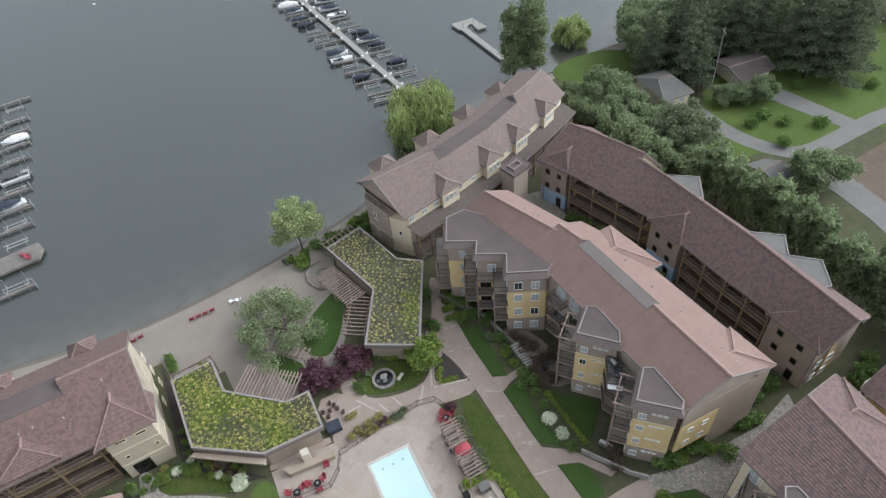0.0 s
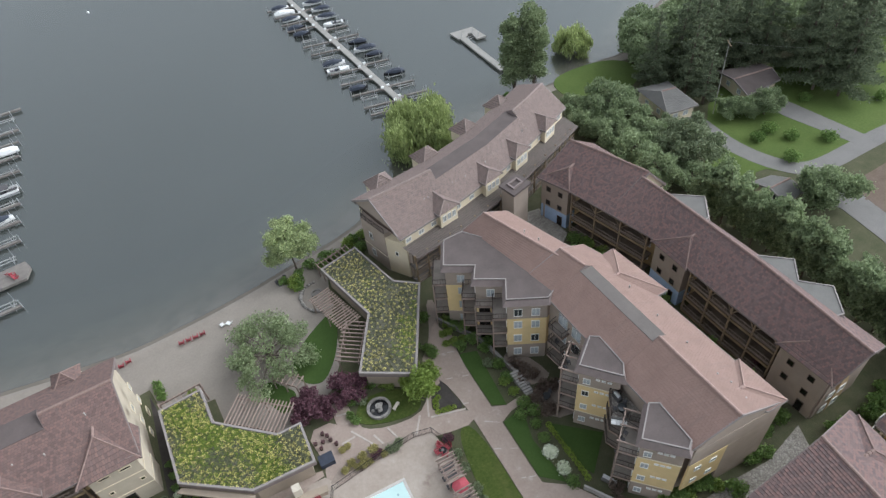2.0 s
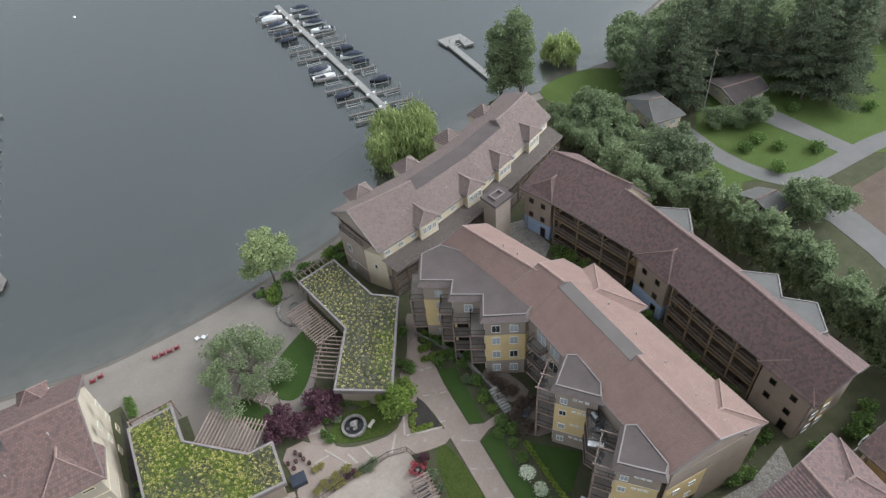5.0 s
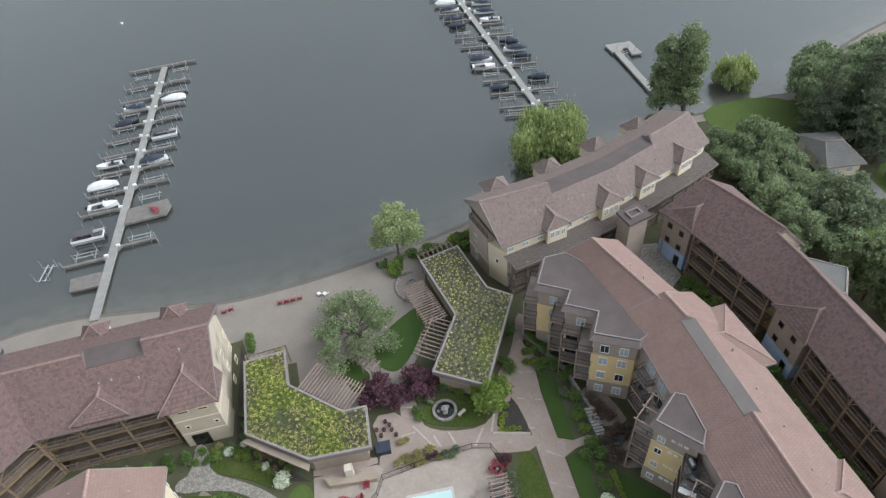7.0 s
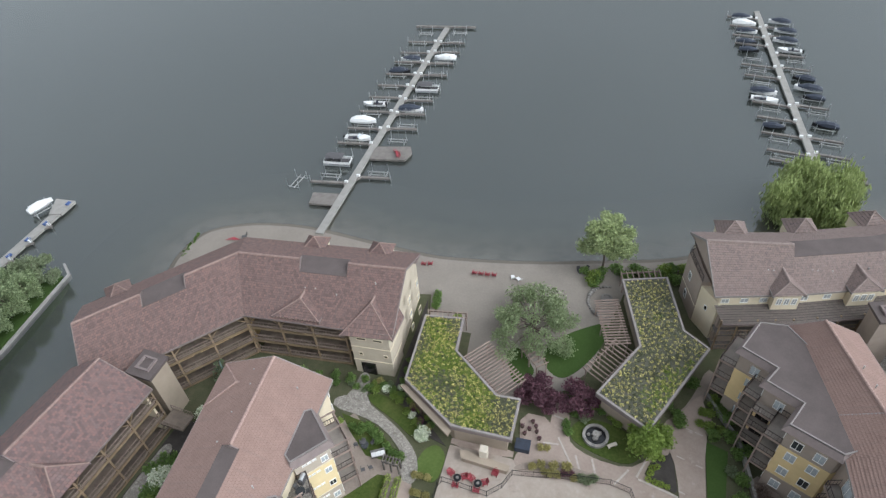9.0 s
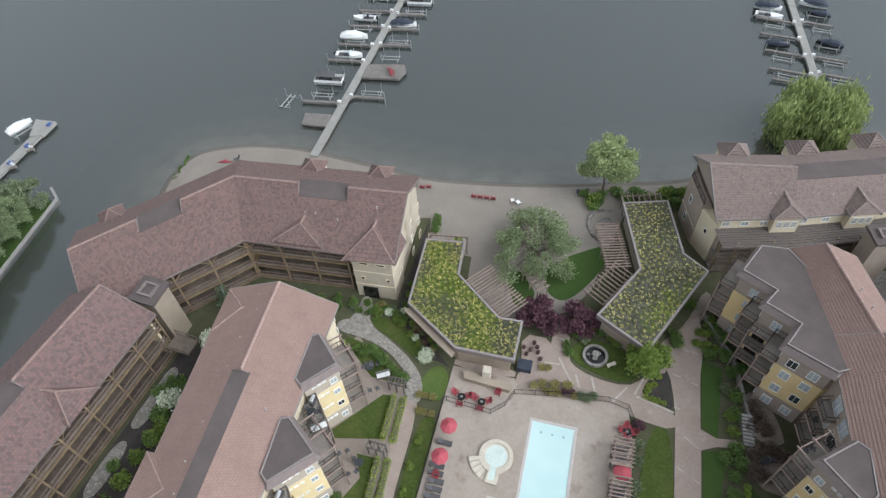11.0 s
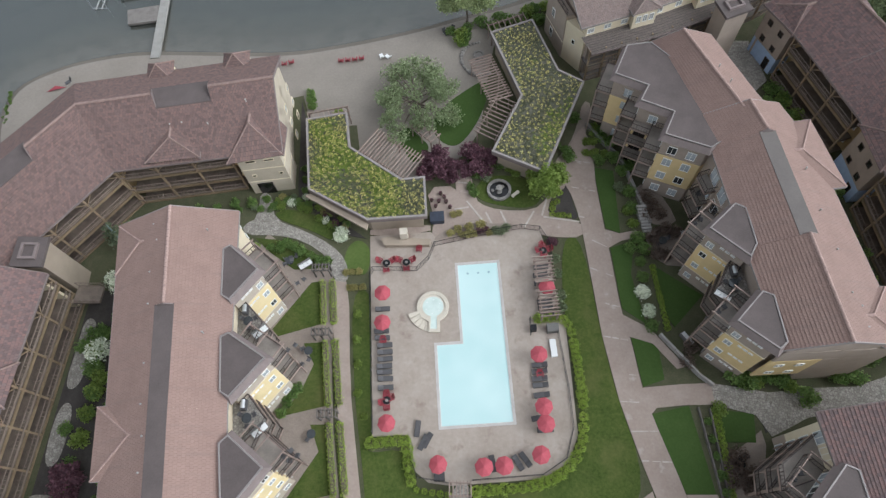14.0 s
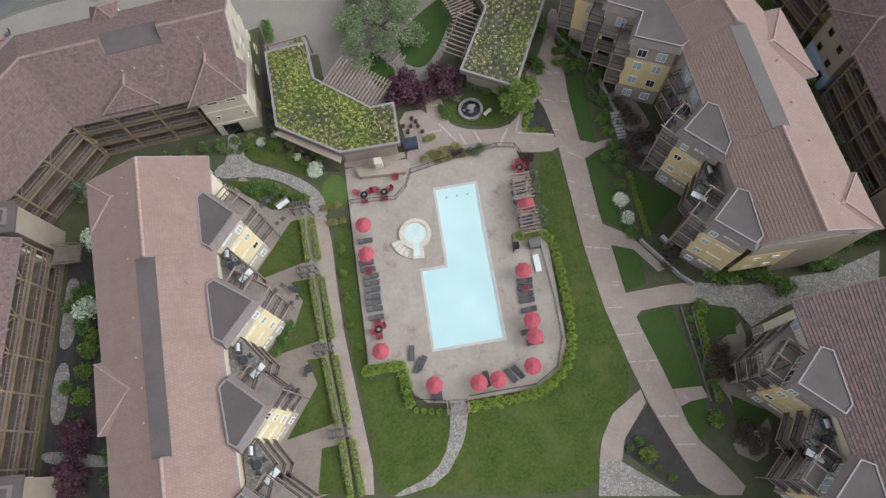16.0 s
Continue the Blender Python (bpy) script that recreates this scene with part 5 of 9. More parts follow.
# dormers and the stepped north end of the blocks
hipped(west, (-38.6, -18.8), (-38.0, -26.2), (-33.9, -22.2), (-31, -22.2), 12.5, 14.2, "roof_pink")
hipped(west, (-39.9, 2.6), (-39.3, -3.8), (-36.1, -0.5), (-33, -0.5), 12.5, 14.2, "roof_pink")
hipped(east, (45.6, 0.8), (44.4, 10.5), (41.0, 5.2), (38, 5.0), 12.5, 14.3, "roof_pink")
hipped(east, (45.9, -18.3), (45.4, -11.7), (41.9, -15.3), (39, -15.3), 12.5, 14.3, "roof_pink")
hipped(south_east, (50.8, -23.2), (50.2, -31), (47.2, -27), (43.5, -27), 12.5, 14.4, "roof_brown")
STEP = [(30.4, 20.5), (27.6, 24.3), (24.4, 24.1), (22.0, 19.5), (25.8, 17.2), (24.4, 15.0), (28.1, 12.8), (26.3, 9.6), (31.3, 7.1), (33.0, 8.0)]
flat_cap(east, STEP, 12.95)
core = inset(STEP, 0.15)
Mesh().prism(core, -0.3, 3.1).ob("bay_wall", "taupe", east, "taupe ground-floor wall")
Mesh().prism(inset(core, -0.03), 3.1, 9.0).ob("bay_wall", "yellow", east, "yellow stucco wall")
Mesh().prism(core, 9.0, 12.2).ob("bay_wall", "taupe", east, "taupe top-floor wall")
for zz in (3.06, 8.98):
    Mesh().prism(inset(core, -0.08), zz, zz + 0.12).ob("string_course", "taupe", east, "band between storeys")
core_ccw = inset(core, -0.035)
mid_ = (30, 14)
pts_ = {}
for k_, s_ in (("a", (22.0, 19.5)), ("b", (25.8, 17.2)), ("c", (24.4, 15.0)), ("d", (28.1, 12.8)), ("e", (26.3, 9.6)), ("f", (31.3, 7.1)), ("g", (24.4, 24.1))):
    pts_[k_] = min(core_ccw, key=lambda p: (p[0] - s_[0]) ** 2 + (p[1] - s_[1]) ** 2)
for u_, v_, zs_, fr_ in (("a", "b", (0.9, 3.95, 6.95, 9.5), (0.5,)), ("c", "d", (9.5,), (0.5,)), ("c", "d", (0.9, 3.95, 6.95), (0.8,)), ("e", "f", (0.9, 3.95, 6.95, 9.5), (0.28, 0.72)), ("g", "a", (0.9, 3.95, 6.95, 9.5), (0.5,))):
    face_windows(east, pts_[u_], pts_[v_], mid_, zs_, fr_, w=1.15, h=1.5)
# loggia balconies on the outer half of the middle bay
p_, q_ = pts_["c"], along(pts_["c"], pts_["d"], .56)
o_ = out_normal(p_, q_, mid_)
poly_ = [p_, q_, (q_[0] + o_.x * 1.5, q_[1] + o_.y * 1.5), (p_[0] + o_.x * 1.5, p_[1] + o_.y * 1.5)]
for z_ in (3.05, 6.05, 9.05):
    balcony(east, poly_, z_, ((1, 2), (2, 3), (3, 0)))
    face_windows(east, p_, q_, mid_, (z_ - 2.95,), (0.5,), w=1.6, h=2.1, glass="glass_dark", style="dark_wood", mull=1)
for e_ in poly_[2:]:
    Mesh().box(e_[0], e_[1], 0, 0.14, 0.14, 9.1).ob("balcony_post", "pergola", east)
for u_, v_ in (("b", "c"), ("d", "e"), ("g", "a")):
    p_, q_ = pts_[u_], pts_[v_]
    o_ = out_normal(p_, q_, mid_) * 1.9
    poly_ = [p_, q_, (q_[0] + o_.x, q_[1] + o_.y), (p_[0] + o_.x, p_[1] + o_.y)]
    for z_ in (3.05, 6.05, 9.05):
        balcony(east, poly_, z_, ((1, 2), (2, 3), (3, 0)))
    face_windows(east, p_, q_, mid_, (0.15, 3.15, 6.15, 9.15), (0.5,), w=1.9, h=2.05)
    po_ = Mesh()
    for e_ in poly_[2:]:
        po_.box(e_[0], e_[1], 0, 0.15, 0.15, 9.1)
    po_.ob("balcony_post", "pergola", east, "pale timber balcony posts")
# black balconies on the recessed wall beside the bays
for z_ in (3.05, 6.05, 9.05):
    balcony(east, [(31.9, 6.0), (32.3, 3.4), (30.9, 3.2), (30.5, 5.6)], z_, ((1, 2), (2, 3), (3, 0)))
face_windows(east, (32.0, 6.2), (32.4, 0.2), mid_, (0.15, 3.15, 6.15, 9.15), (0.25, 0.7), w=1.8, h=2.05)

Mesh().prism([(33.0, -18.14), (38.4, -18.23), (38.4, -17.95), (33.0, -17.9)], 3.1, 9.0).ob("end_wall", "yellow", east, "yellow stucco end wall")
Mesh().prism([(38.4, -18.20), (45.2, -18.30), (45.2, -18.0), (38.4, -17.95)], 0.0, 9.0).ob("end_wall", "taupe", east, "taupe stucco end wall")
Mesh().prism([(33.0, -18.10), (45.2, -18.30), (45.2, -18.0), (33.0, -17.9)], 9.0, 12.0).ob("end_wall", "taupe", east, "taupe stucco end wall")
face_windows(east, (33.0, -18.15), (45.2, -18.35), (38, -10), (4.2, 7.0), (0.12, 0.3), w=0.9, h=0.8)
gable_step(east, (33.1, -18.35), (38.0, -18.45), (45.0, -18.4), (0, 1), 12.3, 16.0, "taupe")
face_windows(west, (-25.8, 2.66), (-31, 2.7), (-30, -5), (4.0, 7.0, 9.8), (0.15, 0.5), w=1.0, h=1.3)

# stacked terraces at the north corner of the south-east block
for z_ in (3.13, 6.13, 9.13):
    balcony(south_east, [(35.0, -25.8), (35.4, -29.0), (33.4, -30.2), (30.2, -31.0), (30.6, -28.6)], z_, ((2, 3), (3, 4), (4, 0)))
for x_, y_ in ((30.4, -30.8), (30.8, -28.8), (32.8, -27.3), (34.8, -26.0)):
    Mesh().box(x_, y_, 0, .16, .16, 9.0).ob("balcony_post", "pergola", south_east)
face_windows(south_east, (34.85, -25.2), (35.2, -29.0), (40, -28), (0.2, 3.2, 6.2, 9.2), (0.3, 0.72), w=1.3, h=2.0)


# ---- gallery lodges: three storeys of open timber walkways under a deep eave ----
def gallery(t, line, inside, levels=(0.2, 3.0, 6.0), ze=9.0, depth=2.4, bay=4.6):
    """Open walkways along an eave line; inside: a plan point on the building's side."""
    for p, q in zip(line, line[1:]):
        n_ = out_normal(p, q, inside)
        L = (Vector(q) - Vector(p)).length
        k = max(1, round(L / bay))
        off = lambda c, d: (c[0] - n_.x * d, c[1] - n_.y * d)
        a, b = off(p, 0.45), off(q, 0.45)
        for z in levels:
            Mesh().prism([a, b, off(b, depth), off(a, depth)], z - 0.25, z).ob("walkway", "gallery_floor", t, "brown boarded walkway")
            f = Mesh()
            f.beam((*off(p, 0.40), z + 0.02), (*off(q, 0.40), z + 0.02), 0.16, 0.36)
            f.ob("edge_beam", "gallery_beam", t, "tan brown timber edge beam")
            r = Mesh()
            railing(r, off(p, 0.62), off(q, 0.62), z, 1.05, 0.42, 0.09)
            r.beam((*off(p, 0.14), z + .98), (*off(q, 0.14), z + .98), .09, .12)
            kk = max(1, round(L / 1.55))
            for j in range(kk + 1):
                c = along(p, q, j / kk)
                r.beam((*off(c, 0.10), z + .95), (*off(c, 0.95), z + .95), .11, .1)
            r.ob("gallery_rail", "gallery_rail", t, "pinkish brown timber gallery rail")
        for j in range(k + 1):
            c = along(a, b, j / k)
            m = Mesh()
            m.box(c[0], c[1], 0, 0.24, 0.24, ze - 0.2, ang(n_.x, n_.y))
            m.beam((*c, ze - 0.35), (*off(c, depth), ze - 0.35), 0.18, 0.25)
            if j < k:
                e = along(a, b, (j + 0.28) / k)
                m.beam((*c, 7.2), (*e, ze - 0.45), 0.10, 0.12)
            if j:
                e = along(a, b, (j - 0.28) / k)
                m.beam((*c, 7.2), (*e, ze - 0.45), 0.10, 0.12)
            m.ob("post", "wood", t, "braced timber gallery post")
        for j in range(k):
            c = along(off(p, depth + 0.45), off(q, depth + 0.45), (j + 0.5) / k)
            for z in levels:
                window(t, c[0], c[1], z + 0.05, ang(n_.x, n_.y), 1.0, 2.1, "dark_wood", "glass_dark", 0)
                c2 = along(off(p, depth + 0.45), off(q, depth + 0.45), (j + 0.82) / k)
                window(t, c2[0], c2[1], z + 1.0, ang(n_.x, n_.y), 0.9, 1.1, "white", "glass", 1)


def lodge(name, ridge, left, right, wells, label, ze=9.0, zr=13.3, wall_mat="cream", nz=0.9, tiles="roof_brown", roofs=None):
    """left: the gallery eave, right: the far eave."""
    t = thing(name, (*ridge[0], 0), label, "lodge building", "resort buildings")
    for ri, le, rg, e_, r_, w_ in roofs or [(ridge, left, right, ze, zr, wells)]:
        ridged_roof(t, ri, le, rg, e_, r_, w_, tiles, "flat_roof", nz)
    d0, d1 = unit(ridge[0], ridge[1]) * 0.6, unit(ridge[-1], ridge[-2]) * 0.6
    def wall_line(e, depth):
        out = []
        for p, r in zip(e, ridge):
            u = unit(p, r)
            out.append((p[0] + u.x * depth, p[1] + u.y * depth))
        out[0] = (out[0][0] + d0.x * 1.3, out[0][1] + d0.y * 1.3)
        out[-1] = (out[-1][0] + d1.x * 1.3, out[-1][1] + d1.y * 1.3)
        return out
    lo, hi = wall_line(left, 2.95), wall_line(right, 1.0)
    foot = lo + hi[::-1]
    Mesh().prism(foot, -0.3, ze + 0.1).ob("wall", "ochre", t, "ochre boarded walls behind the galleries")
    for s, d in ((0, d0), (-1, d1)):
        m_ = (ridge[s][0] + d.x, ridge[s][1] + d.y)
        l_, r_ = (left[s][0] + d.x, left[s][1] + d.y), (right[s][0] + d.x, right[s][1] + d.y)
        l2, r2 = along(l_, m_, 0.12), along(r_, m_, 0.1)
        w = unit(ridge[s], ridge[1] if s == 0 else ridge[-2]) * 0.3
        g_ = Mesh()
        v0 = [(*l2, -0.3), (*r2, -0.3), (*r2, ze + 0.25), (*m_, zr - 0.25), (*l2, ze + 0.25)]
        v1 = [(x + w.x, y + w.y, z) for x, y, z in v0]
        g_.solid(v0 + v1, [(0, 1, 2, 3, 4), (9, 8, 7, 6, 5)] + [(i, (i + 1) % 5, 5 + (i + 1) % 5, 5 + i) for i in range(5)])
        g_.ob("gable_wall", wall_mat, t, "stucco gable wall")
    return t


def stair_tower(t, poly, z, mat="cream", well=True):
    """A lift or stair tower with a flat roof and a square roof light."""
    Mesh().prism(inset(poly, 0.35), -0.3, z - 0.3).ob("tower_wall", mat, t, "plain stucco tower wall")
    Mesh().prism(poly, z - 0.3, z + 0.1).ob("tower_roof", "flat_roof", t, "flat brown tower roof")
    e = Mesh()
    i_, o_ = inset(poly, 1.25), inset(poly, 0.95)
    for k in range(len(o_)):
        m = (k + 1) % len(o_)
        e.prism([o_[k], o_[m], i_[m], i_[k]], z + 0.1, z + 0.45)
    e.ob("roof_light_kerb", "parapet_dark", t, "taupe kerb round the roof light")
    Mesh().prism(i_, z + 0.1, z + 0.16).ob("roof_light", "flat_roof", t, "sunken dark roof light")


# west lodge, bent round the lake corner
A_left = [(-22.0, 14.4), (-44.3, 13.1), (-57.6, -2.3), (-58.8, -3.6)]
A_ridge = [(-22.5, 23.2), (-48.5, 21.1), (-62.9, 4.4), (-64.0, 3.1)]
A_right = [(-23.2, 31.0), (-52.6, 28.6), (-68.3, 10.4), (-69.4, 9.2)]
A = lodge("gallery_lodge", A_ridge, A_left, A_right, [(0.33, 0.62), (1.37, 1.66)], "three-storey gallery lodge with brown tiled roof by the beach", tiles="roof_rose", wall_mat="stucco")
gallery(A, [(-29.4, 14.2), (-44.3, 13.1), (-54.7, 1.0)], (-48, 22))
hipped(A, (-29.4, 13.1), (-21.9, 13.9), (-26.0, 17.5), (-25.8, 22), 8.6, 11.3, "roof_rose")
Mesh().prism([(-28.3, 13.7), (-22.5, 14.0), (-22.5, 18), (-28.3, 18)], -0.3, 8.6).ob("tower_wall", "stucco", A, "dull beige stucco stair tower")
for z_ in (2.95, 5.9):
    Mesh().prism([(-28.36, 13.64), (-22.44, 13.94), (-22.44, 18), (-28.36, 18)], z_, z_ + 0.14).ob("string_course", "cream", A, "pale band")
ent = Mesh().box(-26.2, 13.75, -0.05, 2.2, 0.25, 2.5)
ent.ob("doorway", "glass_dark", A, "dark arched doorway")
face_windows(A, (-28.3, 13.69), (-22.5, 13.99), (-25, 18), (4.2,), (0.22, 0.86), w=0.6, h=0.6, glass="glass_dark", style="cream", mull=0)
face_windows(A, (-28.3, 13.69), (-22.5, 13.99), (-25, 18), (7.6,), (0.3, 0.72), w=1.4, h=0.5, glass="glass_dark", style="cream", mull=0)
face_windows(A, (-22.3, 17), (-22.3, 29), (-30, 22), (1.0, 4.0, 7.0), (0.45, 0.75), w=1.0, h=1.3, glass="glass", style="cream")
hipped(A, (-39.9, 13.5), (-32.7, 13.9), (-36.4, 16.3), (-36.4, 19.6), 9.55, 11.1, "roof_rose")
Mesh().prism([(-39.3, 13.75), (-33.3, 14.1), (-33.3, 16.0), (-39.3, 16.0)], 8.7, 9.62).ob("dormer_wall", "cream", A, "cream dormer wall")
pyramid(A, -29.2, 29.8, 2, 1.9, 9.55, 11.2, "roof_rose")
pyramid(A, -40.0, 29.0, 4, 1.9, 9.55, 11.2, "roof_rose")
pyramid(A, -65.2, 12.6, 48, 1.9, 9.55, 11.2, "roof_rose")
stair_tower(A, [(-54.0, 3.7), (-50.0, 3.3), (-50.1, -0.7), (-54.2, -0.4)], 10.0, "tan")

# south-west lodge, seen from above along its galleries
F_ridge = [(-56.2, -1.0), (-57.8, -14.0), (-60.6, -40), (-63, -62)]
F_left = [(-49.9, -1.2), (-51.4, -14.6), (-54.2, -40), (-56.6, -62)]
F_right = [(-63.0, -1.0), (-64.6, -14.0), (-67.4, -40), (-69.8, -62)]
F = lodge("gallery_lodge", F_ridge, F_left, F_right, [(1.05, 1.5)], "three-storey gallery lodge with mottled brown roof tiles beside the inlet")
gallery(F, [(-49.9, -1.4), (-51.4, -14.6), (-54.2, -40), (-56.4, -60)], (-60, -20))
hipped(F, (-50.7, -12.2), (-51.2, -17.4), (-53.6, -14.8), (-56.6, -15.0), 9.1, 11.6, "roof_brown")
stair_tower(F, [(-52.2, -28.2), (-48.0, -28.4), (-48.4, -33), (-52.6, -32.6)], 9.0, "tan")
face_windows(F, (-51.9, -28.55), (-48.3, -28.75), (-50, -31), (6.2,), (0.3, 0.75), w=0.8, h=0.8, glass="glass_dark", mull=0)
bridge_ = Mesh()
bridge_.prism([(-49.6, -0.4), (-46.2, -0.7), (-46.4, -3.0), (-50.0, -2.8)], 2.8, 3.1)
bridge_.ob("walkway", "gallery_floor", F, "brown boarded link bridge")
br_ = Mesh()
railing(br_, (-49.6, -0.4), (-46.2, -0.7), 3.1)
railing(br_, (-50.0, -2.8), (-46.4, -3.0), 3.1)
br_.ob("bridge_rail", "gallery_rail", F, "timber rail of the link bridge")

# east lodge
E_left = [(46.8, 33.4), (49.2, 27.4), (53.1, 12.4), (53.6, -3.5), (54.8, -18.5)]
E_ridge = [(53.3, 33.6), (55.4, 27.8), (58.0, 14.2), (58.7, -2.5), (58.4, -18.8)]
E_right = [(60.4, 36.3), (61.4, 28.6), (62.7, 13.6), (63.8, -3.4), (64.4, -17.6)]
E_roofs = [([(53.4, 33.8), (55.8, 27.9), (58.5, 20.1)], [(46.8, 33.4), (49.2, 27.4), (51.3, 19.6)], [(60.4, 36.3), (61.6, 28.7), (63.4, 20.8)], 9.0, 13.9, []),
           ([(57.4, 20.4), (58.0, 14.2), (58.7, -2.5), (58.4, -18.8)], [(51.1, 20.2), (53.1, 12.4), (53.6, -3.5), (54.8, -18.5)], [(62.0, 20.4), (62.7, 13.6), (63.8, -3.4), (64.4, -17.6)], 9.0, 13.3, [])]
E = lodge("gallery_lodge", E_ridge, E_left, E_right, [], "long three-storey gallery lodge with mottled brown roof tiles", wall_mat="taupe", roofs=E_roofs)
gable_step(E, (51.6, 19.7), (58.5, 20.1), (63.1, 20.7), (0, 1), 9.0, 13.9, "cream")
gallery(E, [(49.2, 27.2), (52.9, 13.0)], (58, 20))
gallery(E, [(53.4, 4.2), (53.6, -3.5), (54.2, -10.8)], (60, -4))
for (c0, c1, ap, bk, ins) in (((46.9, 33.8), (49.0, 27.4), (50.5, 30.0), (54.4, 31.2), (52, 31)), ((52.8, 11.9), (53.0, 4.6), (55.7, 7.4), (58.2, 7.6), (56, 7.5)), ((53.8, -10.6), (54.4, -18.4), (57.3, -14.7), (59, -14.7), (58, -14.5))):
    hipped(E, c0, c1, ap, bk, 8.7, 11.7, "roof_brown")
    u_ = unit(c0, c1)
    n_ = out_normal(c0, c1, ins)
    f0 = (c0[0] + u_.x * .6 - n_.x * .6, c0[1] + u_.y * .6 - n_.y * .6)
    f1 = (c1[0] - u_.x * .6 - n_.x * .6, c1[1] - u_.y * .6 - n_.y * .6)
    b0, b1 = (f0[0] - n_.x * 4.2, f0[1] - n_.y * 4.2), (f1[0] - n_.x * 4.2, f1[1] - n_.y * 4.2)
    Mesh().prism([f0, f1, b1, b0], 3.0, 8.7).ob("tower_wall", "taupe", E, "taupe stucco stair tower")
    Mesh().prism(inset([f0, f1, b1, b0], 0.02), -0.3, 3.0).ob("tower_wall", "blue_wrap" if c0[1] > 0 else "taupe", E, "pale blue ground floor" if c0[1] > 0 else "taupe ground floor")
    face_windows(E, f0, f1, ins, (6.3,), (0.28, 0.72), w=0.9, h=1.0, glass="glass_dark", style="dark_wood", mull=0)
    face_windows(E, f0, f1, ins, (3.4,), (0.28, 0.72), w=0.9, h=1.0, glass="glass_dark", style="dark_wood", mull=0)
    face_windows(E, f0, f1, ins, (0.1,), (0.75,), w=1.0, h=2.0, glass="glass_dark", style="dark_wood", mull=0)
for poly in ([(58.4, 17.6), (60.8, 16.8), (64.6, 13.8), (61.6, 9.8), (58.9, 9.4)], [(59.6, 1.4), (61.6, 0.6), (65.3, -2.5), (62.6, -5.6), (65.6, -8.5), (62.8, -12.4), (59.8, -11.8)]):
    flat_cap(E, poly, 10.6, "flat_grey", "parapet")
    Mesh().prism(inset(poly, 0.5), -0.3, 9.9).ob("bay_wall", "taupe", E, "taupe bay wall")
face_windows(E, (55.4, -18.05), (63.8, -17.55), (59, -10), (0.8, 3.8), (0.15, 0.4), w=1.2, h=1.4)

# the lodge beyond, a corner of its roof
H = lodge("gallery_lodge", [(60.5, -23.8), (61.5, -60)], [(54.2, -24.2), (55.2, -60)], [(66.8, -23.6), (67.8, -60)], [], "gallery lodge with brown tiled roof behind the condominiums", wall_mat="taupe")
face_windows(H, (55.4, -23.6), (66, -23.2), (60, -40), (3.8, 6.4), (0.15, 0.4), w=1.1, h=1.3)

# lakeside lodge
D_left = [(20.1, 31.1), (30.6, 33.8), (43, 38.1), (55.8, 44.5), (62.6, 48.2)]
D_ridge = [(18.3, 38.3), (30.3, 39.9), (41.3, 43.4), (54.3, 49.5), (60, 52.7)]
D_right = [(16.9, 44.3), (29.5, 46.8), (39.6, 50.2), (52.7, 56.6), (59.4, 60.4)]
D = thing("lake_lodge", (40, 40, 0), "long lakeside lodge with brown tiled roof and small dormers", "lodge building", "resort buildings")
ridged_roof(D, D_ridge, D_left, D_right, 9.5, 13.4, [(0.97, 2.7)], "roof_dun", "flat_roof", 0.95)
D_low = [(21.8, 29.2), (31.2, 31.6), (43.8, 35.9), (56.8, 42.1), (63.9, 45.7)]
D_top = [(20.4, 31.5), (30.6, 34.2), (42.9, 38.5), (55.6, 44.8), (62.4, 48.6)]
mb = Mesh(weld=True)
U = 0
for (a0, a1), (b0, b1) in zip(zip(D_low, D_top), list(zip(D_low, D_top))[1:]):
    L_ = (Vector(b0) - Vector(a0)).length
    for i in range(8):
        f0, f1 = i / 8, (i + 1) / 8
        p = [(*along(a0, a1, f0), 6.1 + 1.2 * f0 + .05), (*along(b0, b1, f0), 6.1 + 1.2 * f0 + .05), (*along(b0, b1, f1), 6.1 + 1.2 * f1 - .01), (*along(a0, a1, f1), 6.1 + 1.2 * f1 - .01)]
        mb.face(p, [(U, i * .42), (U + L_, i * .42), (U + L_, i * .42 + .41), (U, i * .42 + .41)])
        q = [(x, y, z - 0.06) for x, y, z in p[:2]]
        mb.face([q[0], q[1], p[1], p[0]], [(0, 0)] * 4)
    U += L_
mb.ob("skirt_roof", "roof_skirt", D, "lower tiled skirt roof below the clerestory")
fa = Mesh()
for a_, b_ in zip(D_low, D_low[1:]):
    fa.beam((*a_, 6.12), (*b_, 6.12), 0.12, 0.3)
fa.ob("fascia", "parapet_dark", D, "dark fascia")
D_wallN = [along(r_, d_, 0.87) for r_, d_ in zip(D_ridge, D_right)]
Mesh().prism([along(D_top[0], D_top[1], .06)] + D_top[1:4] + [along(D_top[4], D_top[3], .06), along(D_wallN[4], D_wallN[3], .06)] + D_wallN[3:0:-1] + [along(D_wallN[0], D_wallN[1], .06)], 6.9, 9.5).ob("clerestory_wall", "cream", D, "cream clerestory wall")
low_in = [along(l_, t_, .7) for l_, t_ in zip(D_low, D_top)]
Mesh().prism([along(low_in[0], low_in[1], .07)] + low_in[1:4] + [along(low_in[4], low_in[3], .07), along(D_wallN[4], D_wallN[3], .07)] + D_wallN[3:0:-1] + [along(D_wallN[0], D_wallN[1], .07)], -0.5, 6.9).ob("wall", "taupe", D, "taupe stucco walls")
for s in range(4):
    k_ = 4 if s < 3 else 2
    face_windows(D, D_top[s], D_top[s + 1], (40, 45), (7.75,), [(j + 0.5) / k_ for j in range(k_)], w=1.1, h=0.9, style="white", glass="glass_pale", mull=1)
gal_ = [along(l_, t_, .16) for l_, t_ in zip(D_low, D_top)]
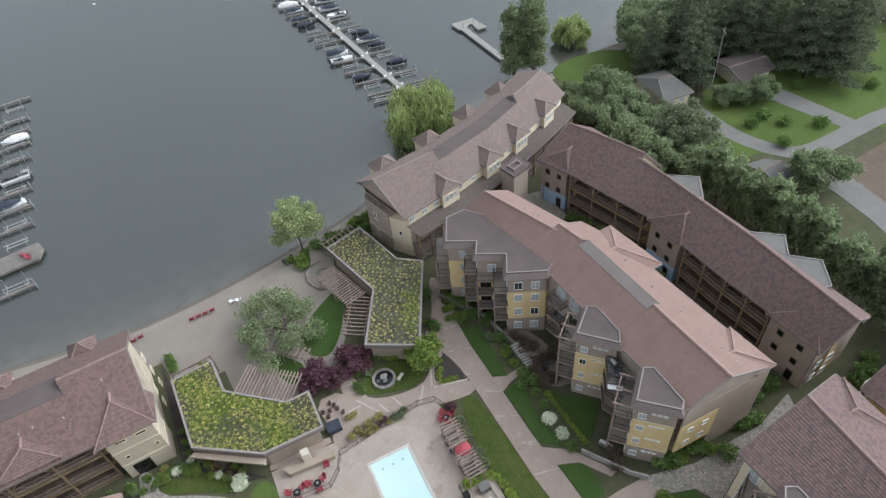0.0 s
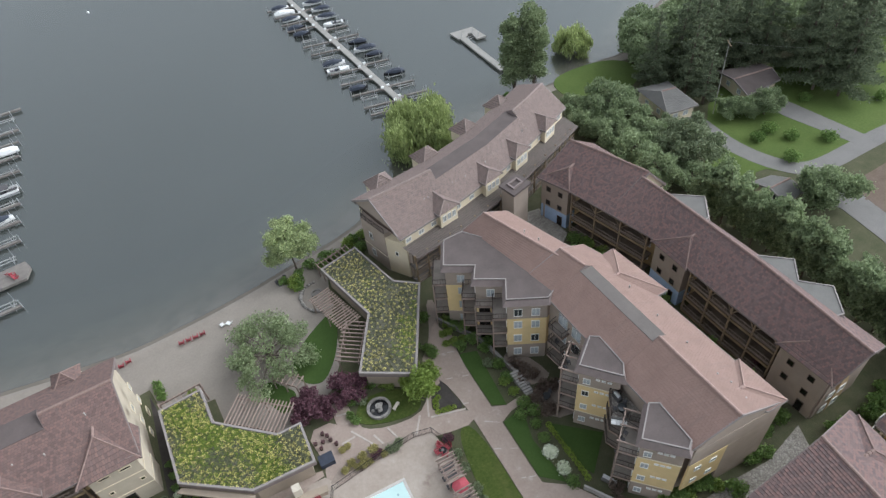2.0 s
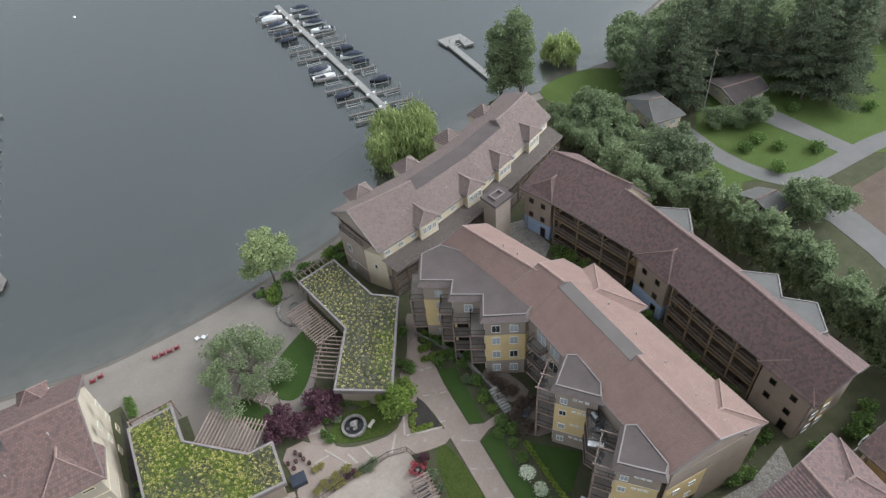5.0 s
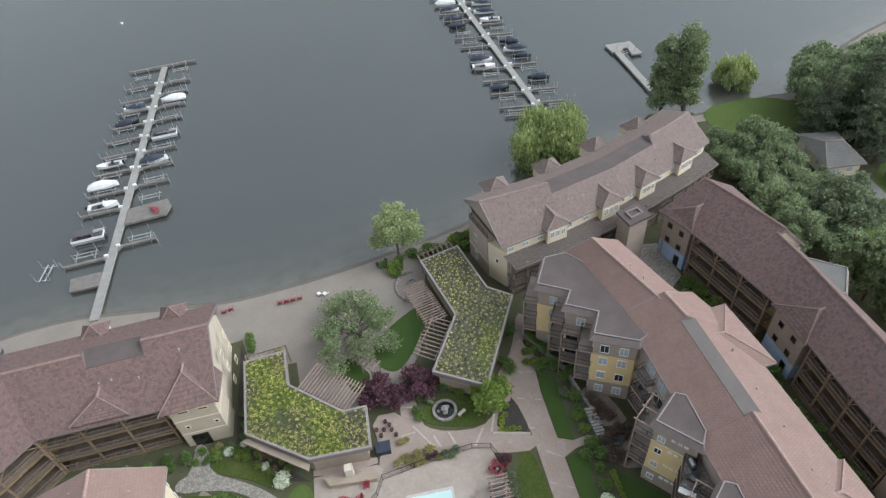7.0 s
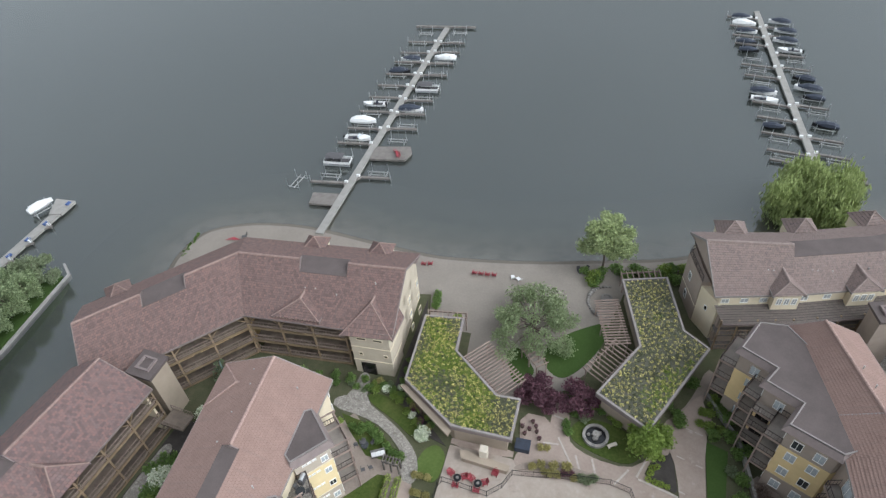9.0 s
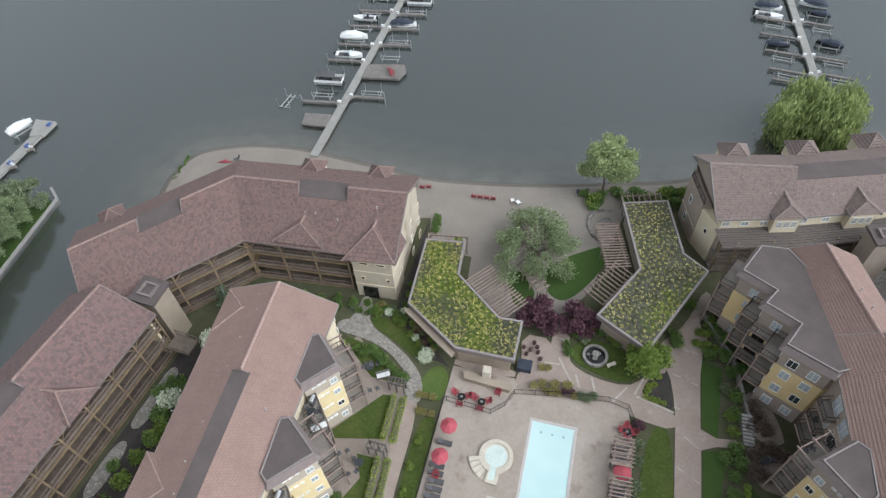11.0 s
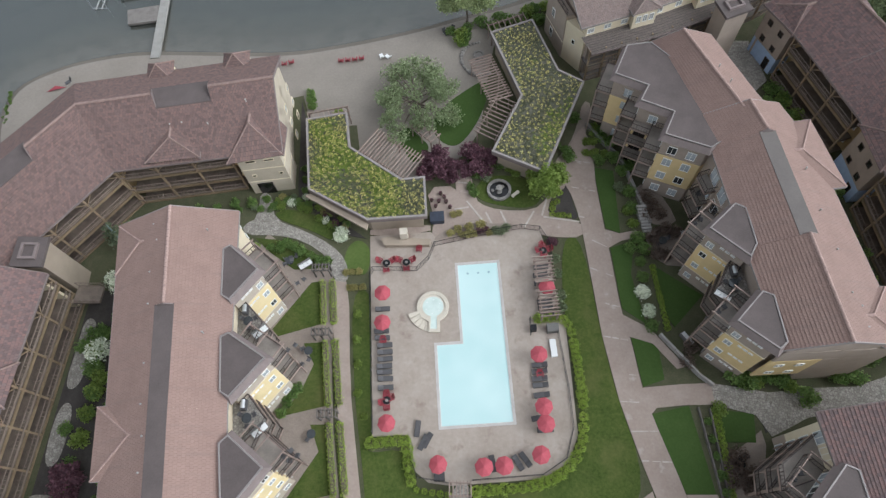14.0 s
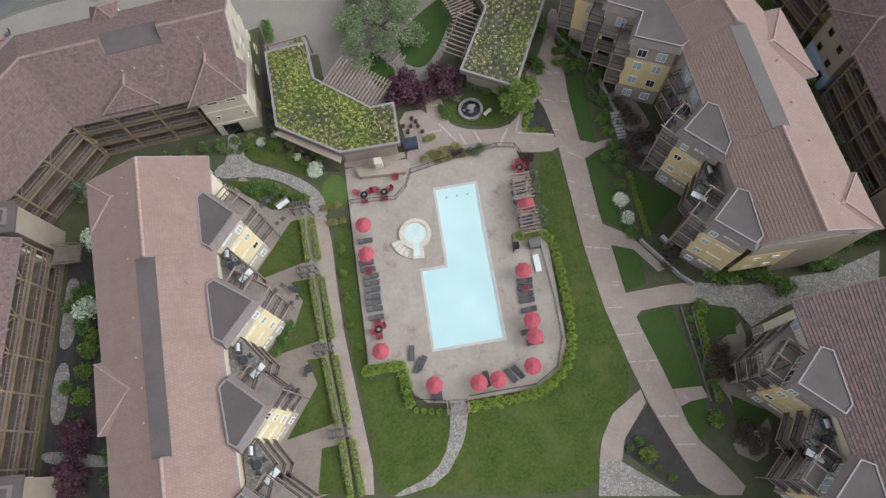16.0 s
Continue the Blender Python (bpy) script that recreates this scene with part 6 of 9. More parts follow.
for s in range(4):
    n_ = out_normal(gal_[s], gal_[s + 1], (40, 45))
    for z_ in (0.2, 3.3):
        r_ = Mesh()
        railing(r_, gal_[s], gal_[s + 1], z_, 1.0, 0.4)
        r_.ob("gallery_rail", "wood", D, "timber gallery rail")
        p_, q_ = gal_[s], gal_[s + 1]
        Mesh().prism([p_, q_, (q_[0] - n_.x * 2, q_[1] - n_.y * 2), (p_[0] - n_.x * 2, p_[1] - n_.y * 2)], z_ - .25, z_).ob("walkway", "walkway", D, "grey boarded walkway")
    for j in range(4):
        c_ = along(gal_[s], gal_[s + 1], j / 4)
        Mesh().box(c_[0], c_[1], 0, 0.22, 0.22, 6.5).ob("post", "wood", D, "timber gallery post")
# west gable end: a recessed balcony over taupe and cream walls
gw = Mesh()
gw.prism([(18.6, 34.8), (16.9, 40.7), (18, 42.4), (21.4, 41.8), (21.5, 35.3)], -0.5, 8.4)
gw.ob("gable_wall", "taupe", D, "taupe stucco projecting end wall")
Mesh().prism([(21, 31.6), (18.7, 34.9), (21.5, 35.7), (23.5, 32.7)], -0.5, 7.6).ob("corner_wall", "cream", D, "cream stucco corner wall")
for z_ in (3.2,):
    Mesh().prism(inset([(18.6, 34.8), (16.9, 40.7), (18, 42.4), (21.4, 41.8), (21.5, 35.3)], -0.06), z_, z_ + 0.13).ob("string_course", "cream", D, "pale band")
# dark timber colour stands in for the shade inside the balcony opening
Mesh().prism([(20.4, 32.8), (18.8, 38.1), (17.7, 43), (20.9, 42.8), (23.5, 33.7)], 8.4, 9.6).ob("recess_wall", "dark_wood", D, "dark recessed balcony wall")
rr_ = Mesh()
railing(rr_, (18.7, 34.9), (17, 40.6), 8.4, 1.05, 0.3)
railing(rr_, (17, 40.6), (18, 42.3), 8.4, 1.05, 0.3)
rr_.ob("balcony_rail", "rail", D, "dark balcony rail")
gt = Mesh()
gt.solid([(20.2, 32.2, 9.5), (18.7, 38.3, 13.1), (17.3, 43.4, 9.5), (20.6, 32.5, 9.5), (19.1, 38.4, 13.1), (17.7, 43.5, 9.5)], [(0, 1, 2), (5, 4, 3), (0, 3, 4, 1), (1, 4, 5, 2), (2, 5, 3, 0)])
gt.ob("gable_face", "taupe", D, "taupe gable face")
face_windows(D, (18.6, 34.8), (16.9, 40.7), (21.5, 38.7), (1.2, 5.0), (0.62,), w=0.9, h=1.5)
face_windows(D, (21, 31.6), (18.7, 34.9), (21.5, 35.7), (4.3,), (0.5,), w=0.6, h=0.9, glass="glass_dark", mull=0)
for (x, y, a_) in ((29.4, 33.9, 14), (39.4, 37.0, 18), (47.2, 40.5, 23), (56.0, 44.9, 27)):
    c, s = math.cos(radians(a_)), math.sin(radians(a_))
    P = lambda u, w: (x + c * u - s * w, y + s * u + c * w)
    hipped(D, P(-2.2, -1.15), P(2.2, -1.15), P(0, 0.1), P(0, 3.4), 10.0, 11.5, "roof_dun")
    Mesh().prism([P(-1.8, -.85), P(1.8, -.85), P(1.8, .9), P(-1.8, .9)], 7.0, 10.0).ob("dormer_wall", "cream", D, "cream dormer wall")
    face_windows(D, P(-1.8, -.85), P(1.8, -.85), P(0, 3), (8.0,), (.22, .5, .78), w=0.75, h=1.25, glass="glass_pale")
for (x, y, a_) in ((22.9, 45.9, 8), (33.0, 48.6, 12), (43.1, 52.6, 20), (52.5, 56.4, 25)):
    pyramid(D, x, y, a_, 2.3, 9.5, 11.5, "roof_dun")
stair_tower(D, [(39.5, 34.1), (43.6, 35.3), (44.5, 31.9), (40.3, 30.5)], 9.8, "taupe")


def spaced(line, step):
    out = []
    for p, q in zip(line, line[1:]):
        L = (Vector(q) - Vector(p)).length
        out += [along(p, q, j / max(1, round(L / step))) for j in range(max(1, round(L / step)))]
    return out + [line[-1]]


# ---- plants ----
def leaf_mesh(name, blobs, per, size, mat, seed, droop=0.0, shell=0.55, flat=0.0):
    """A crown of many small leaf sprays scattered through uneven blobs (x, y, z, rx, ry, rz)."""
    rng = np.random.RandomState(seed)
    cs = []
    for (x, y, z, rx, ry, rz) in blobs:
        n = max(8, int(per * rx * ry))
        d = rng.normal(size=(n, 3))
        d /= np.linalg.norm(d, axis=1)[:, None]
        r = (shell + (1 - shell) * rng.rand(n)) * (1 + 0.18 * rng.normal(size=n))
        p = d * r[:, None] * [rx, ry, rz] + [x, y, z]
        if droop:
            out = np.hypot(d[:, 0], d[:, 1])
            p[:, 2] -= droop * out * rng.rand(n) * rz
        cs.append(p)
    c = np.concatenate(cs)
    n = len(c)
    s = size * (0.6 + 0.8 * rng.rand(n))
    a = rng.normal(size=(n, 3))
    if flat:
        a[:, 2] *= 1 - flat
    a /= np.linalg.norm(a, axis=1)[:, None]
    b = np.cross(a, rng.normal(size=(n, 3)))
    b /= np.linalg.norm(b, axis=1)[:, None] + 1e-9
    if droop:
        a = a * 0.45 + np.array([0, 0, -1.0])
        a /= np.linalg.norm(a, axis=1)[:, None]
        b = np.cross(a, rng.normal(size=(n, 3)))
        b /= np.linalg.norm(b, axis=1)[:, None] + 1e-9
    h = s[:, None]
    k = 1.9 if droop else 1.0
    q = np.stack([c - a * h * k, c + b * h * 0.55, c + a * h * k, c - b * h * 0.55], 1).reshape(-1, 3)
    me = bpy.data.meshes.new(name)
    me.vertices.add(4 * n)
    me.vertices.foreach_set("co", q.ravel())
    me.loops.add(4 * n)
    me.loops.foreach_set("vertex_index", np.arange(4 * n))
    me.polygons.add(n)
    me.polygons.foreach_set("loop_start", np.arange(0, 4 * n, 4))
    me.update(calc_edges=True)
    me.materials.append(M[mat])
    return me


def tree(at, h, r, mat, label, seed=1, name="tree", trunk=0.2, crown_from=0.35, per=130, size=0.26, limbs=7, droop=0.0, narrow=1.0, group="trees", clump=1.0):
    """A tapered, forking trunk with limbs, and a crown of leaf clumps round the limbs' ends."""
    rng = random.Random(seed)
    t = thing(name, at, label, "tree", group)
    base = Vector((at[0], at[1], at[2] if len(at) == 3 else 0))
    mb = Mesh()
    p = base - Vector((0, 0, 0.2))
    top = base + Vector((rng.uniform(-.05, .05) * h, rng.uniform(-.05, .05) * h, h * 0.8))
    knees = [p.lerp(top, f) + Vector((rng.uniform(-.03, .03) * h, rng.uniform(-.03, .03) * h, 0)) * f for f in (0, .2, .4, .65, 1)]
    for i, (a, b) in enumerate(zip(knees, knees[1:])):
        mb.tube(a, b, trunk * (1 - i * .22), trunk * (1 - (i + 1) * .22), 7)
    blobs = []
    for j in range(limbs):
        f = crown_from + (0.85 - crown_from) * (j + rng.random() * .6) / limbs
        s = p.lerp(top, f)
        a = j * 2.4 + rng.random()
        reach = r * (0.45 + 0.4 * rng.random()) * (1.15 - 0.6 * max(0, f - .5)) * narrow
        e = s + Vector((math.cos(a) * reach, math.sin(a) * reach, h * (0.12 + 0.10 * rng.random())))
        m = s.lerp(e, 0.5) + Vector((0, 0, 0.05 * h))
        mb.tube(s, m, trunk * .45, trunk * .3, 5)
        mb.tube(m, e, trunk * .3, trunk * .1, 5)
        br = r * (0.38 + 0.2 * rng.random()) * clump
        blobs.append((e.x, e.y, e.z, br, br, br * (0.75 if not droop else 1.0)))
        for _ in range(2):
            o = e + Vector((rng.uniform(-1, 1), rng.uniform(-1, 1), rng.uniform(-.4, .7))) * br * 0.9
            mb.tube(e, o, trunk * .1, trunk * .04, 4)
            blobs.append((o.x, o.y, o.z, br * .55, br * .55, br * .45))
    br = r * 0.5 * clump
    blobs.append((top.x, top.y, top.z + h * .06, br * narrow, br * narrow, br * (.8 if narrow == 1 else 1.6)))
    mb.ob("trunk", "bark", t, "grey-brown bark")
    hang(new("crown", leaf_mesh("crown", blobs, per, size, mat, seed, droop)), t)
    return t


def conifer(at, h, r, seed, label):
    rng = random.Random(seed)
    t = thing("conifer", at, label, "tree", "tall conifers")
    mb = Mesh()
    x, y = at
    mb.tube((x, y, -0.2), (x + .3, y, h * .97), 0.32, 0.04, 8)
    blobs = []
    for i in range(int(h * 1.9)):
        f = (i + rng.random()) / (h * 1.9)
        z = h * (0.12 + 0.86 * f)
        reach = r * (1 - f) ** 0.8 * rng.uniform(.7, 1.1) + .3
        a = i * 2.4
        e = Vector((x + math.cos(a) * reach, y + math.sin(a) * reach, z - 0.16 * reach))
        mb.tube((x, y, z), e, 0.06, 0.015, 4)
        for g_ in (0.45, 0.8):
            c = Vector((x, y, z)).lerp(e, g_)
            blobs.append((c.x, c.y, c.z, reach * .36 + .25, reach * .36 + .25, 0.42))
    mb.ob("trunk", "bark", t, "dark straight trunk")
    hang(new("crown", leaf_mesh("crown", blobs, 46, 0.27, "leaf_dark", seed, 0, 0.2)), t)
    return t


def far_copy(src, x, y, s, rot, sz=1.0):
    """Another tree of the same kind, turned and scaled."""
    return copy_thing(src, Matrix.Translation((x, y, 0)) @ Matrix.Rotation(radians(rot), 4, "Z") @ Matrix.Diagonal((s, s, s * sz, 1)))


tree((-4.3, 26.2), 5.5, 6.8, "leaf_pale", "wide grey-green tree standing on the beach sand", 3, trunk=0.32, per=120, size=0.18, limbs=22, crown_from=.28, clump=.5)
tree((4.6, 43.6), 10.1, 3.45, "leaf_fresh", "rounded pale green tree at the water's edge", 5, trunk=0.22, crown_from=.34, per=230, size=0.19, limbs=18, clump=.9)
tree((13.1, 11.0), 4.8, 2.5, "leaf_lime", "small bright lime-green tree beside the fountain lawn", 7, trunk=0.12, per=300, size=0.19, limbs=8)
tree((-1.8, 14.9), 3.2, 2.3, "leaf_plum", "dark purple-leaved plum tree beside the path", 9, trunk=0.14, crown_from=.15, per=280, size=0.19, limbs=9)
tree((3.8, 15.8), 3.0, 2.3, "leaf_plum", "dark purple-leaved plum tree below the green roof", 10, trunk=0.13, crown_from=.15, per=280, size=0.19, limbs=9)
tree((39.2, 65.2), 8.2, 6.5, "leaf_willow", "large weeping willow behind the lakeside lodge", 11, trunk=0.45, crown_from=.35, per=120, size=0.27, limbs=12, droop=1.5)
tree((87.2, 80.3), 5.2, 3.8, "leaf_willow", "low weeping willow hanging over the lake", 12, trunk=0.3, crown_from=.25, per=110, size=0.26, limbs=9, droop=1.3)
tree((67.6, 75.1, -2.5), 20.5, 3.5, "leaf_pale", "tall narrow poplar on the shore", 13, trunk=0.35, crown_from=.05, per=120, size=0.26, limbs=24, narrow=.6)
tree((71.8, 73.1, -2.5), 23, 3.7, "leaf_pale", "tall narrow poplar on the shore", 14, trunk=0.38, crown_from=.05, per=120, size=0.26, limbs=26, narrow=.6)
maple = tree((76.2, 50.8), 8.4, 4.8, "leaf_mid", "full green broadleaf tree behind the east lodge", 15, trunk=0.35, crown_from=.2, per=130, size=0.26, limbs=13, clump=.85)
maple2 = tree((79.6, 31.0), 8.4, 5.2, "leaf_grey", "pale green broadleaf tree behind the east lodge", 16, trunk=0.35, crown_from=.2, per=130, size=0.26, limbs=14, clump=.8)
maple3 = tree((90.4, 10.4), 7.4, 4.4, "leaf_row", "dark green round tree beside the lane", 17, trunk=0.28, crown_from=.15, per=150, size=0.24, limbs=12, clump=.85)
column = tree((70.8, 19.4), 11.5, 2.1, "leaf_row", "dark green columnar tree in the row behind the east lodge", 18, trunk=0.2, crown_from=.06, per=150, size=0.24, limbs=22, narrow=.75, group="row of columnar trees", clump=.9)
random.seed(21)
for x, y, s, src in ((69.8, 44.2, .72, maple), (75.6, 44.6, .8, maple), (70.2, 36.4, .78, maple), (75.4, 38.6, .85, maple), (69.6, 28.6, .74, maple), (74.6, 25.4, .72, maple), (68.4, 49.6, .55, maple), (71, 55.6, .6, maple), (80.6, 37.2, .62, maple2), (76.4, 32.8, .74, maple2),
                     (101, 71, 1.2, maple), (103, 64, 1.35, maple), (96, 63, 1.25, maple), (99, 61, 1.2, maple), (112, 69, 1.1, maple), (116, 57, 1.2, maple2), (120, 63, 1.4, maple2), (129, 59, 1.1, maple), (138, 63, 1.2, maple), (149, 53, 1.2, maple2),
                     (153, 70, 1.3, maple), (168, 61, 1.3, maple), (143, 79, 1.2, maple2), (97.4, 38.8, .55, maple3), (100.4, 37.2, .62, maple3), (103.6, 35.6, .58, maple), (161, 42, 1.1, maple), (173, 32, 1.2, maple2)):
    far_copy(src, x, y, s * random.uniform(.93, 1.07), random.uniform(0, 360), random.uniform(.9, 1.2))
for k, (x, y) in enumerate(spaced([(72.4, 17.6), (73.2, 9), (73.6, 0), (73.8, -10), (73.6, -22), (74, -36)], 2.3)):
    far_copy(column, x + random.uniform(-.8, .8), y, random.uniform(.8, 1.08), random.uniform(0, 360), random.uniform(.85, 1.2))
    if k % 2:
        far_copy(column, x + 3.4 + random.uniform(-.8, .8), y + 1, random.uniform(.75, 1.0), random.uniform(0, 360), random.uniform(.85, 1.15))
for i, (x, y, h, r) in enumerate(((98.4, 56.6, 20, 4.6), (106.2, 60.9, 21, 5.0), (95.4, 50, 19, 3.8), (98.7, 51.1, 17, 3.6), (96.4, 45.5, 13, 2.8))):
    conifer((x, y), h, r, 31 + i, "tall dark conifer in the grove by the houses")
big = conifer((118.9, 37), 24, 6.0, 41, "broad dark spruce on the far lawn")
for x, y, s in ((121, 32.4, .9), (126.1, 34.5, .95), (122.1, 43.2, 1.0), (130.8, 38.7, 1.0), (118.1, 65.3, 1.0), (142.3, 48.2, 1.1)):
    far_copy(big, x, y, s, x * 7)
for i, (x, y, h, r) in enumerate(((101, 53, 21, 3.6), (107, 54, 19, 3.4), (112, 52, 22, 4.0), (117, 50, 20, 3.6), (91, 56, 17, 3.2), (128, 47, 23, 4.6), (134, 41, 22, 4.4))):
    far_copy(big, x, y, h / 24 * .95, 50 * i, 1.15)
bank = tree((-91.0, 18.6), 5.8, 2.7, "leaf_grey", "grey-green tree on the bank across the inlet", 51, per=210, size=0.2, limbs=11, crown_from=.1, clump=.9)
bank2 = tree((-95.5, 9.5), 9.0, 3.8, "leaf_row", "dark green tree on the bank across the inlet", 52, per=170, size=0.24, limbs=11, crown_from=.08)
for x, y, s, src in ((-90.0, 14.4, .62, bank2), (-89.8, 10.4, .7, bank2), (-91.6, 12.6, .5, bank2), (-93.6, 15.4, .6, bank2), (-89.6, 6.0, .72, bank2), (-92.6, 7.0, .8, bank2), (-96.5, 14, .7, bank2), (-96, 4, 1.1, bank2), (-90.0, 1.6, .85, bank2),
                     (-89.4, -3, .95, bank2), (-89.8, -8.5, 1.15, bank2), (-90, -15, 1.3, bank2), (-90, -22, 1.4, bank2), (-101, 2, 1.3, bank2), (-96, -12, 1.5, bank2), (-104, -8, 1.6, bank2), (-104, 8, 1.0, bank2), (-93, -32, 1.6, bank2)):
    far_copy(src, x, y, s, x * 31)


def shrub(at, r, mat, label, seed, per=420, size=0.11, name="shrub", squash=0.8, clipped=False):
    t = thing(name, at, label, "shrub", "garden shrubs")
    x, y = at[:2]
    z = at[2] if len(at) == 3 else 0.0
    rng = random.Random(seed)
    mb = Mesh()
    for j in range(5):
        a = j * 1.26
        mb.tube((x, y, z - .05), (x + math.cos(a) * r * .6, y + math.sin(a) * r * .6, z + r * squash), .03, .01, 4)
    mb.ob("stem", "bark", t, "short woody stems")
    blobs = [(x, y, z + r * squash * .85, r * .85, r * .85, r * squash * .85)]
    for j in range(0 if clipped else 5):
        a = j * 1.26 + rng.random()
        blobs.append((x + math.cos(a) * r * .5, y + math.sin(a) * r * .5, z + r * squash * rng.uniform(.5, 1.1), r * .5, r * .5, r * .45))
    hang(new("foliage", leaf_mesh("foliage", blobs, per, size, mat, seed, 0, .9 if clipped else .6)), t)
    return t


SH = {"box": shrub((14.4, 6.4), 0.45, "leaf_hedge", "small clipped round boxwood shrub", 61, 3200, 0.05, clipped=True),
      "green": shrub((-22.2, 4.5), 0.8, "leaf_garden", "loose green garden shrub", 62),
      "lime": shrub((-20.4, 10.1), 0.7, "leaf_lime", "bright lime green rounded shrub", 63, 520, .1),
      "dry": shrub((0.9, 4.4, 0.1), 0.55, "dry", "straw-coloured ornamental grass clump", 64, 700, .09),
      "plum": shrub((13.0, 2.3), 0.85, "leaf_plum", "dark purple shrub beside the deck", 65, 500, .1),
      "white": shrub((23.5, -5.9), 1.1, "blossom", "rounded shrub covered in white flowers", 66, 420, .1),
      "brush": shrub((27.2, 2.6), 0.9, "brush", "bare brown brushwood shrub beside the terrace", 69, 300, .1),
      "dark": shrub((24.0, -3.7), 0.9, "leaf_garden", "dark green garden shrub", 67, 420, .1),
      "grey": shrub((13.0, -0.3), 0.8, "leaf_grey", "soft grey-green flowering shrub beside paving", 68, 500, .1)}


def plant(kind, pts, s=1.0):
    for x, y, *z in pts:
        f = s * random.uniform(.85, 1.15)
        src = SH[kind]
        copy_thing(src, Matrix.Translation((x, y, z[0] if z else 0)) @ Matrix.Rotation(random.uniform(0, 6.28), 4, "Z") @ Matrix.Diagonal((f, f, f, 1)))


random.seed(77)
# the clipped hedge round the pool terrace
plant("box", spaced(smooth([(9.8, -8.4), (13.6, -8.4), (13.9, -14), (13.8, -20.5), (12.7, -25.2), (8.6, -28.4), (0.2, -28.5)], 2, False), 0.95), 1.55)
plant("box", spaced([(-11.8, -22.4), (-7.6, -22.3), (-7.2, -27.0)], 0.95), 1.65)
plant("box", spaced([(-6.6, -27.9), (-3.0, -28.7)], 0.9), 0.95)
# hedges and rows along the west path
def hedge(a, b, w, h, mat, label, seed):
    t = thing("hedge", (*a, 0), label, "hedge", "clipped hedges")
    d = unit(a, b)
    Mesh().beam((*a, h * .8), (*b, h * .8), w * .6, h * .8).ob("core", "bark", t, "dark twiggy core")
    blobs = [(p[0], p[1], h * .55, w * .55, w * .55, h * .52) for p in spaced([a, b], w * .6)]
    hang(new("foliage", leaf_mesh("foliage", blobs, 700, .085, mat, seed, 0, .7)), t)


for a_, b_ in (((-18.1, -1.2), (-17.8, -6.8)), ((-17.6, -9.6), (-17.0, -17.4)), ((-16.9, -20.0), (-16.2, -27.8)), ((-15.9, -30.2), (-15.4, -36))):
    hedge(a_, b_, .8, .8, "leaf_hedge", "long clipped bright green hedge beside the path", int(abs(a_[1]) * 10))
    hedge((a_[0] + 1.3, a_[1]), (b_[0] + 1.3, b_[1]), .9, .6, "leaf_hedge", "low row of leafy plants beside the path", int(abs(a_[1]) * 10) + 3)
# hedge and shrubs by the east block
plant("box", spaced([(25.6, -2.4), (25.8, -10.8)], 0.7), 0.95)
plant("white", [(23.8, -8.5), (-15.6, 5.6)], 1.0)
plant("dark", [(23.2, 0.6), (25.0, 0.3), (24.4, 2.0), (23.9, -10.5), (24.4, 6.4), (24.2, 12.6), (23.4, 14.9), (24.6, 9.0), (26.2, 15.8), (24.2, -1.6), (22.4, 18.4), (25.4, 13.4)], 1.1)
plant("lime", [(23.9, 6.2), (21.0, 18.0), (22.4, 15.8), (24.2, 4.2), (21.6, 20.4)], 1.1)
plant("grey", [(13.1, -2.4), (13.0, -5.6), (12.9, -7.2), (5.0, 13.3), (23.4, 10.0)], 1.0)
plant("box", [(13.6, 6.6), (15.1, 6.3), (13.8, 7.5), (14.6, 8.6), (15.1, 9.9), (15.9, 6.2), (14.0, 8.2)], 1.0)
plant("lime", [(-13.4, -6.1), (-13.5, -9.5), (-13.4, -12.7), (-13.4, -16.3), (-12.6, -19.2)], 0.8)
plant("dry", [(1.7, 4.3, .1), (2.6, 4.3, .1), (4.7, 4.4, .1), (-14.9, 0.0), (-14.2, 0.0), (-13.2, 0.0), (-14.5, -2.2), (-13.8, -2.3), (-12.7, -2.3), (0.0, 7.6, .08), (0.8, 7.8, .08)], 1.0)
plant("plum", [(3.4, 4.8, .1), (4.2, 4.9, .1), (-16.6, 7.6), (-18.0, 9.2), (57.4, -5), (55.5, -8.5)], 0.75)
plant("grey", [(5.6, 4.6, .1), (6.3, 4.4, .1), (7.0, 4.9, .1)], 0.9)
plant("white", [(-22.8, 11.4), (-16.0, 5.2)], 0.75)
plant("lime", [(-18.7, 8.6), (-17.0, 7.4), (-24.3, 11.0), (-21.4, 10.6), (8.5, 14.4), (9.4, 13.6), (5.8, 15.4)], 1.0)
plant("green", [(-25.3, 11), (-26.5, 12.3), (-24.1, 4.3), (-23.2, 4.9), (-19.8, 2.9), (-18.7, 2.2), (-17.6, 1.8), (-21.2, 3.6), (2.7, 11.9), (3.6, 13.9), (7.2, 15.0), (3.1, 10.8), (4.2, 14.6), (6.6, 16.2), (-22.7, -18.1), (-22.1, -16.9), (-21.4, -15.9), (-20.8, -15.2), (-28.5, 11.8), (-31, 12), (-33.5, 11.6), (-36, 11.4), (-39, 11.2)], 1.0)
plant("green", [(18.8, 22.4), (16.9, 16.6), (17.2, 15.6), (21.3, 14.6), (22.6, 19.6), (23.4, 17.6)], 1.2)
plant("lime", [(20.2, 18.0), (19.8, 16.2), (21.4, 19.5), (20.9, 16.0)], 1.1)
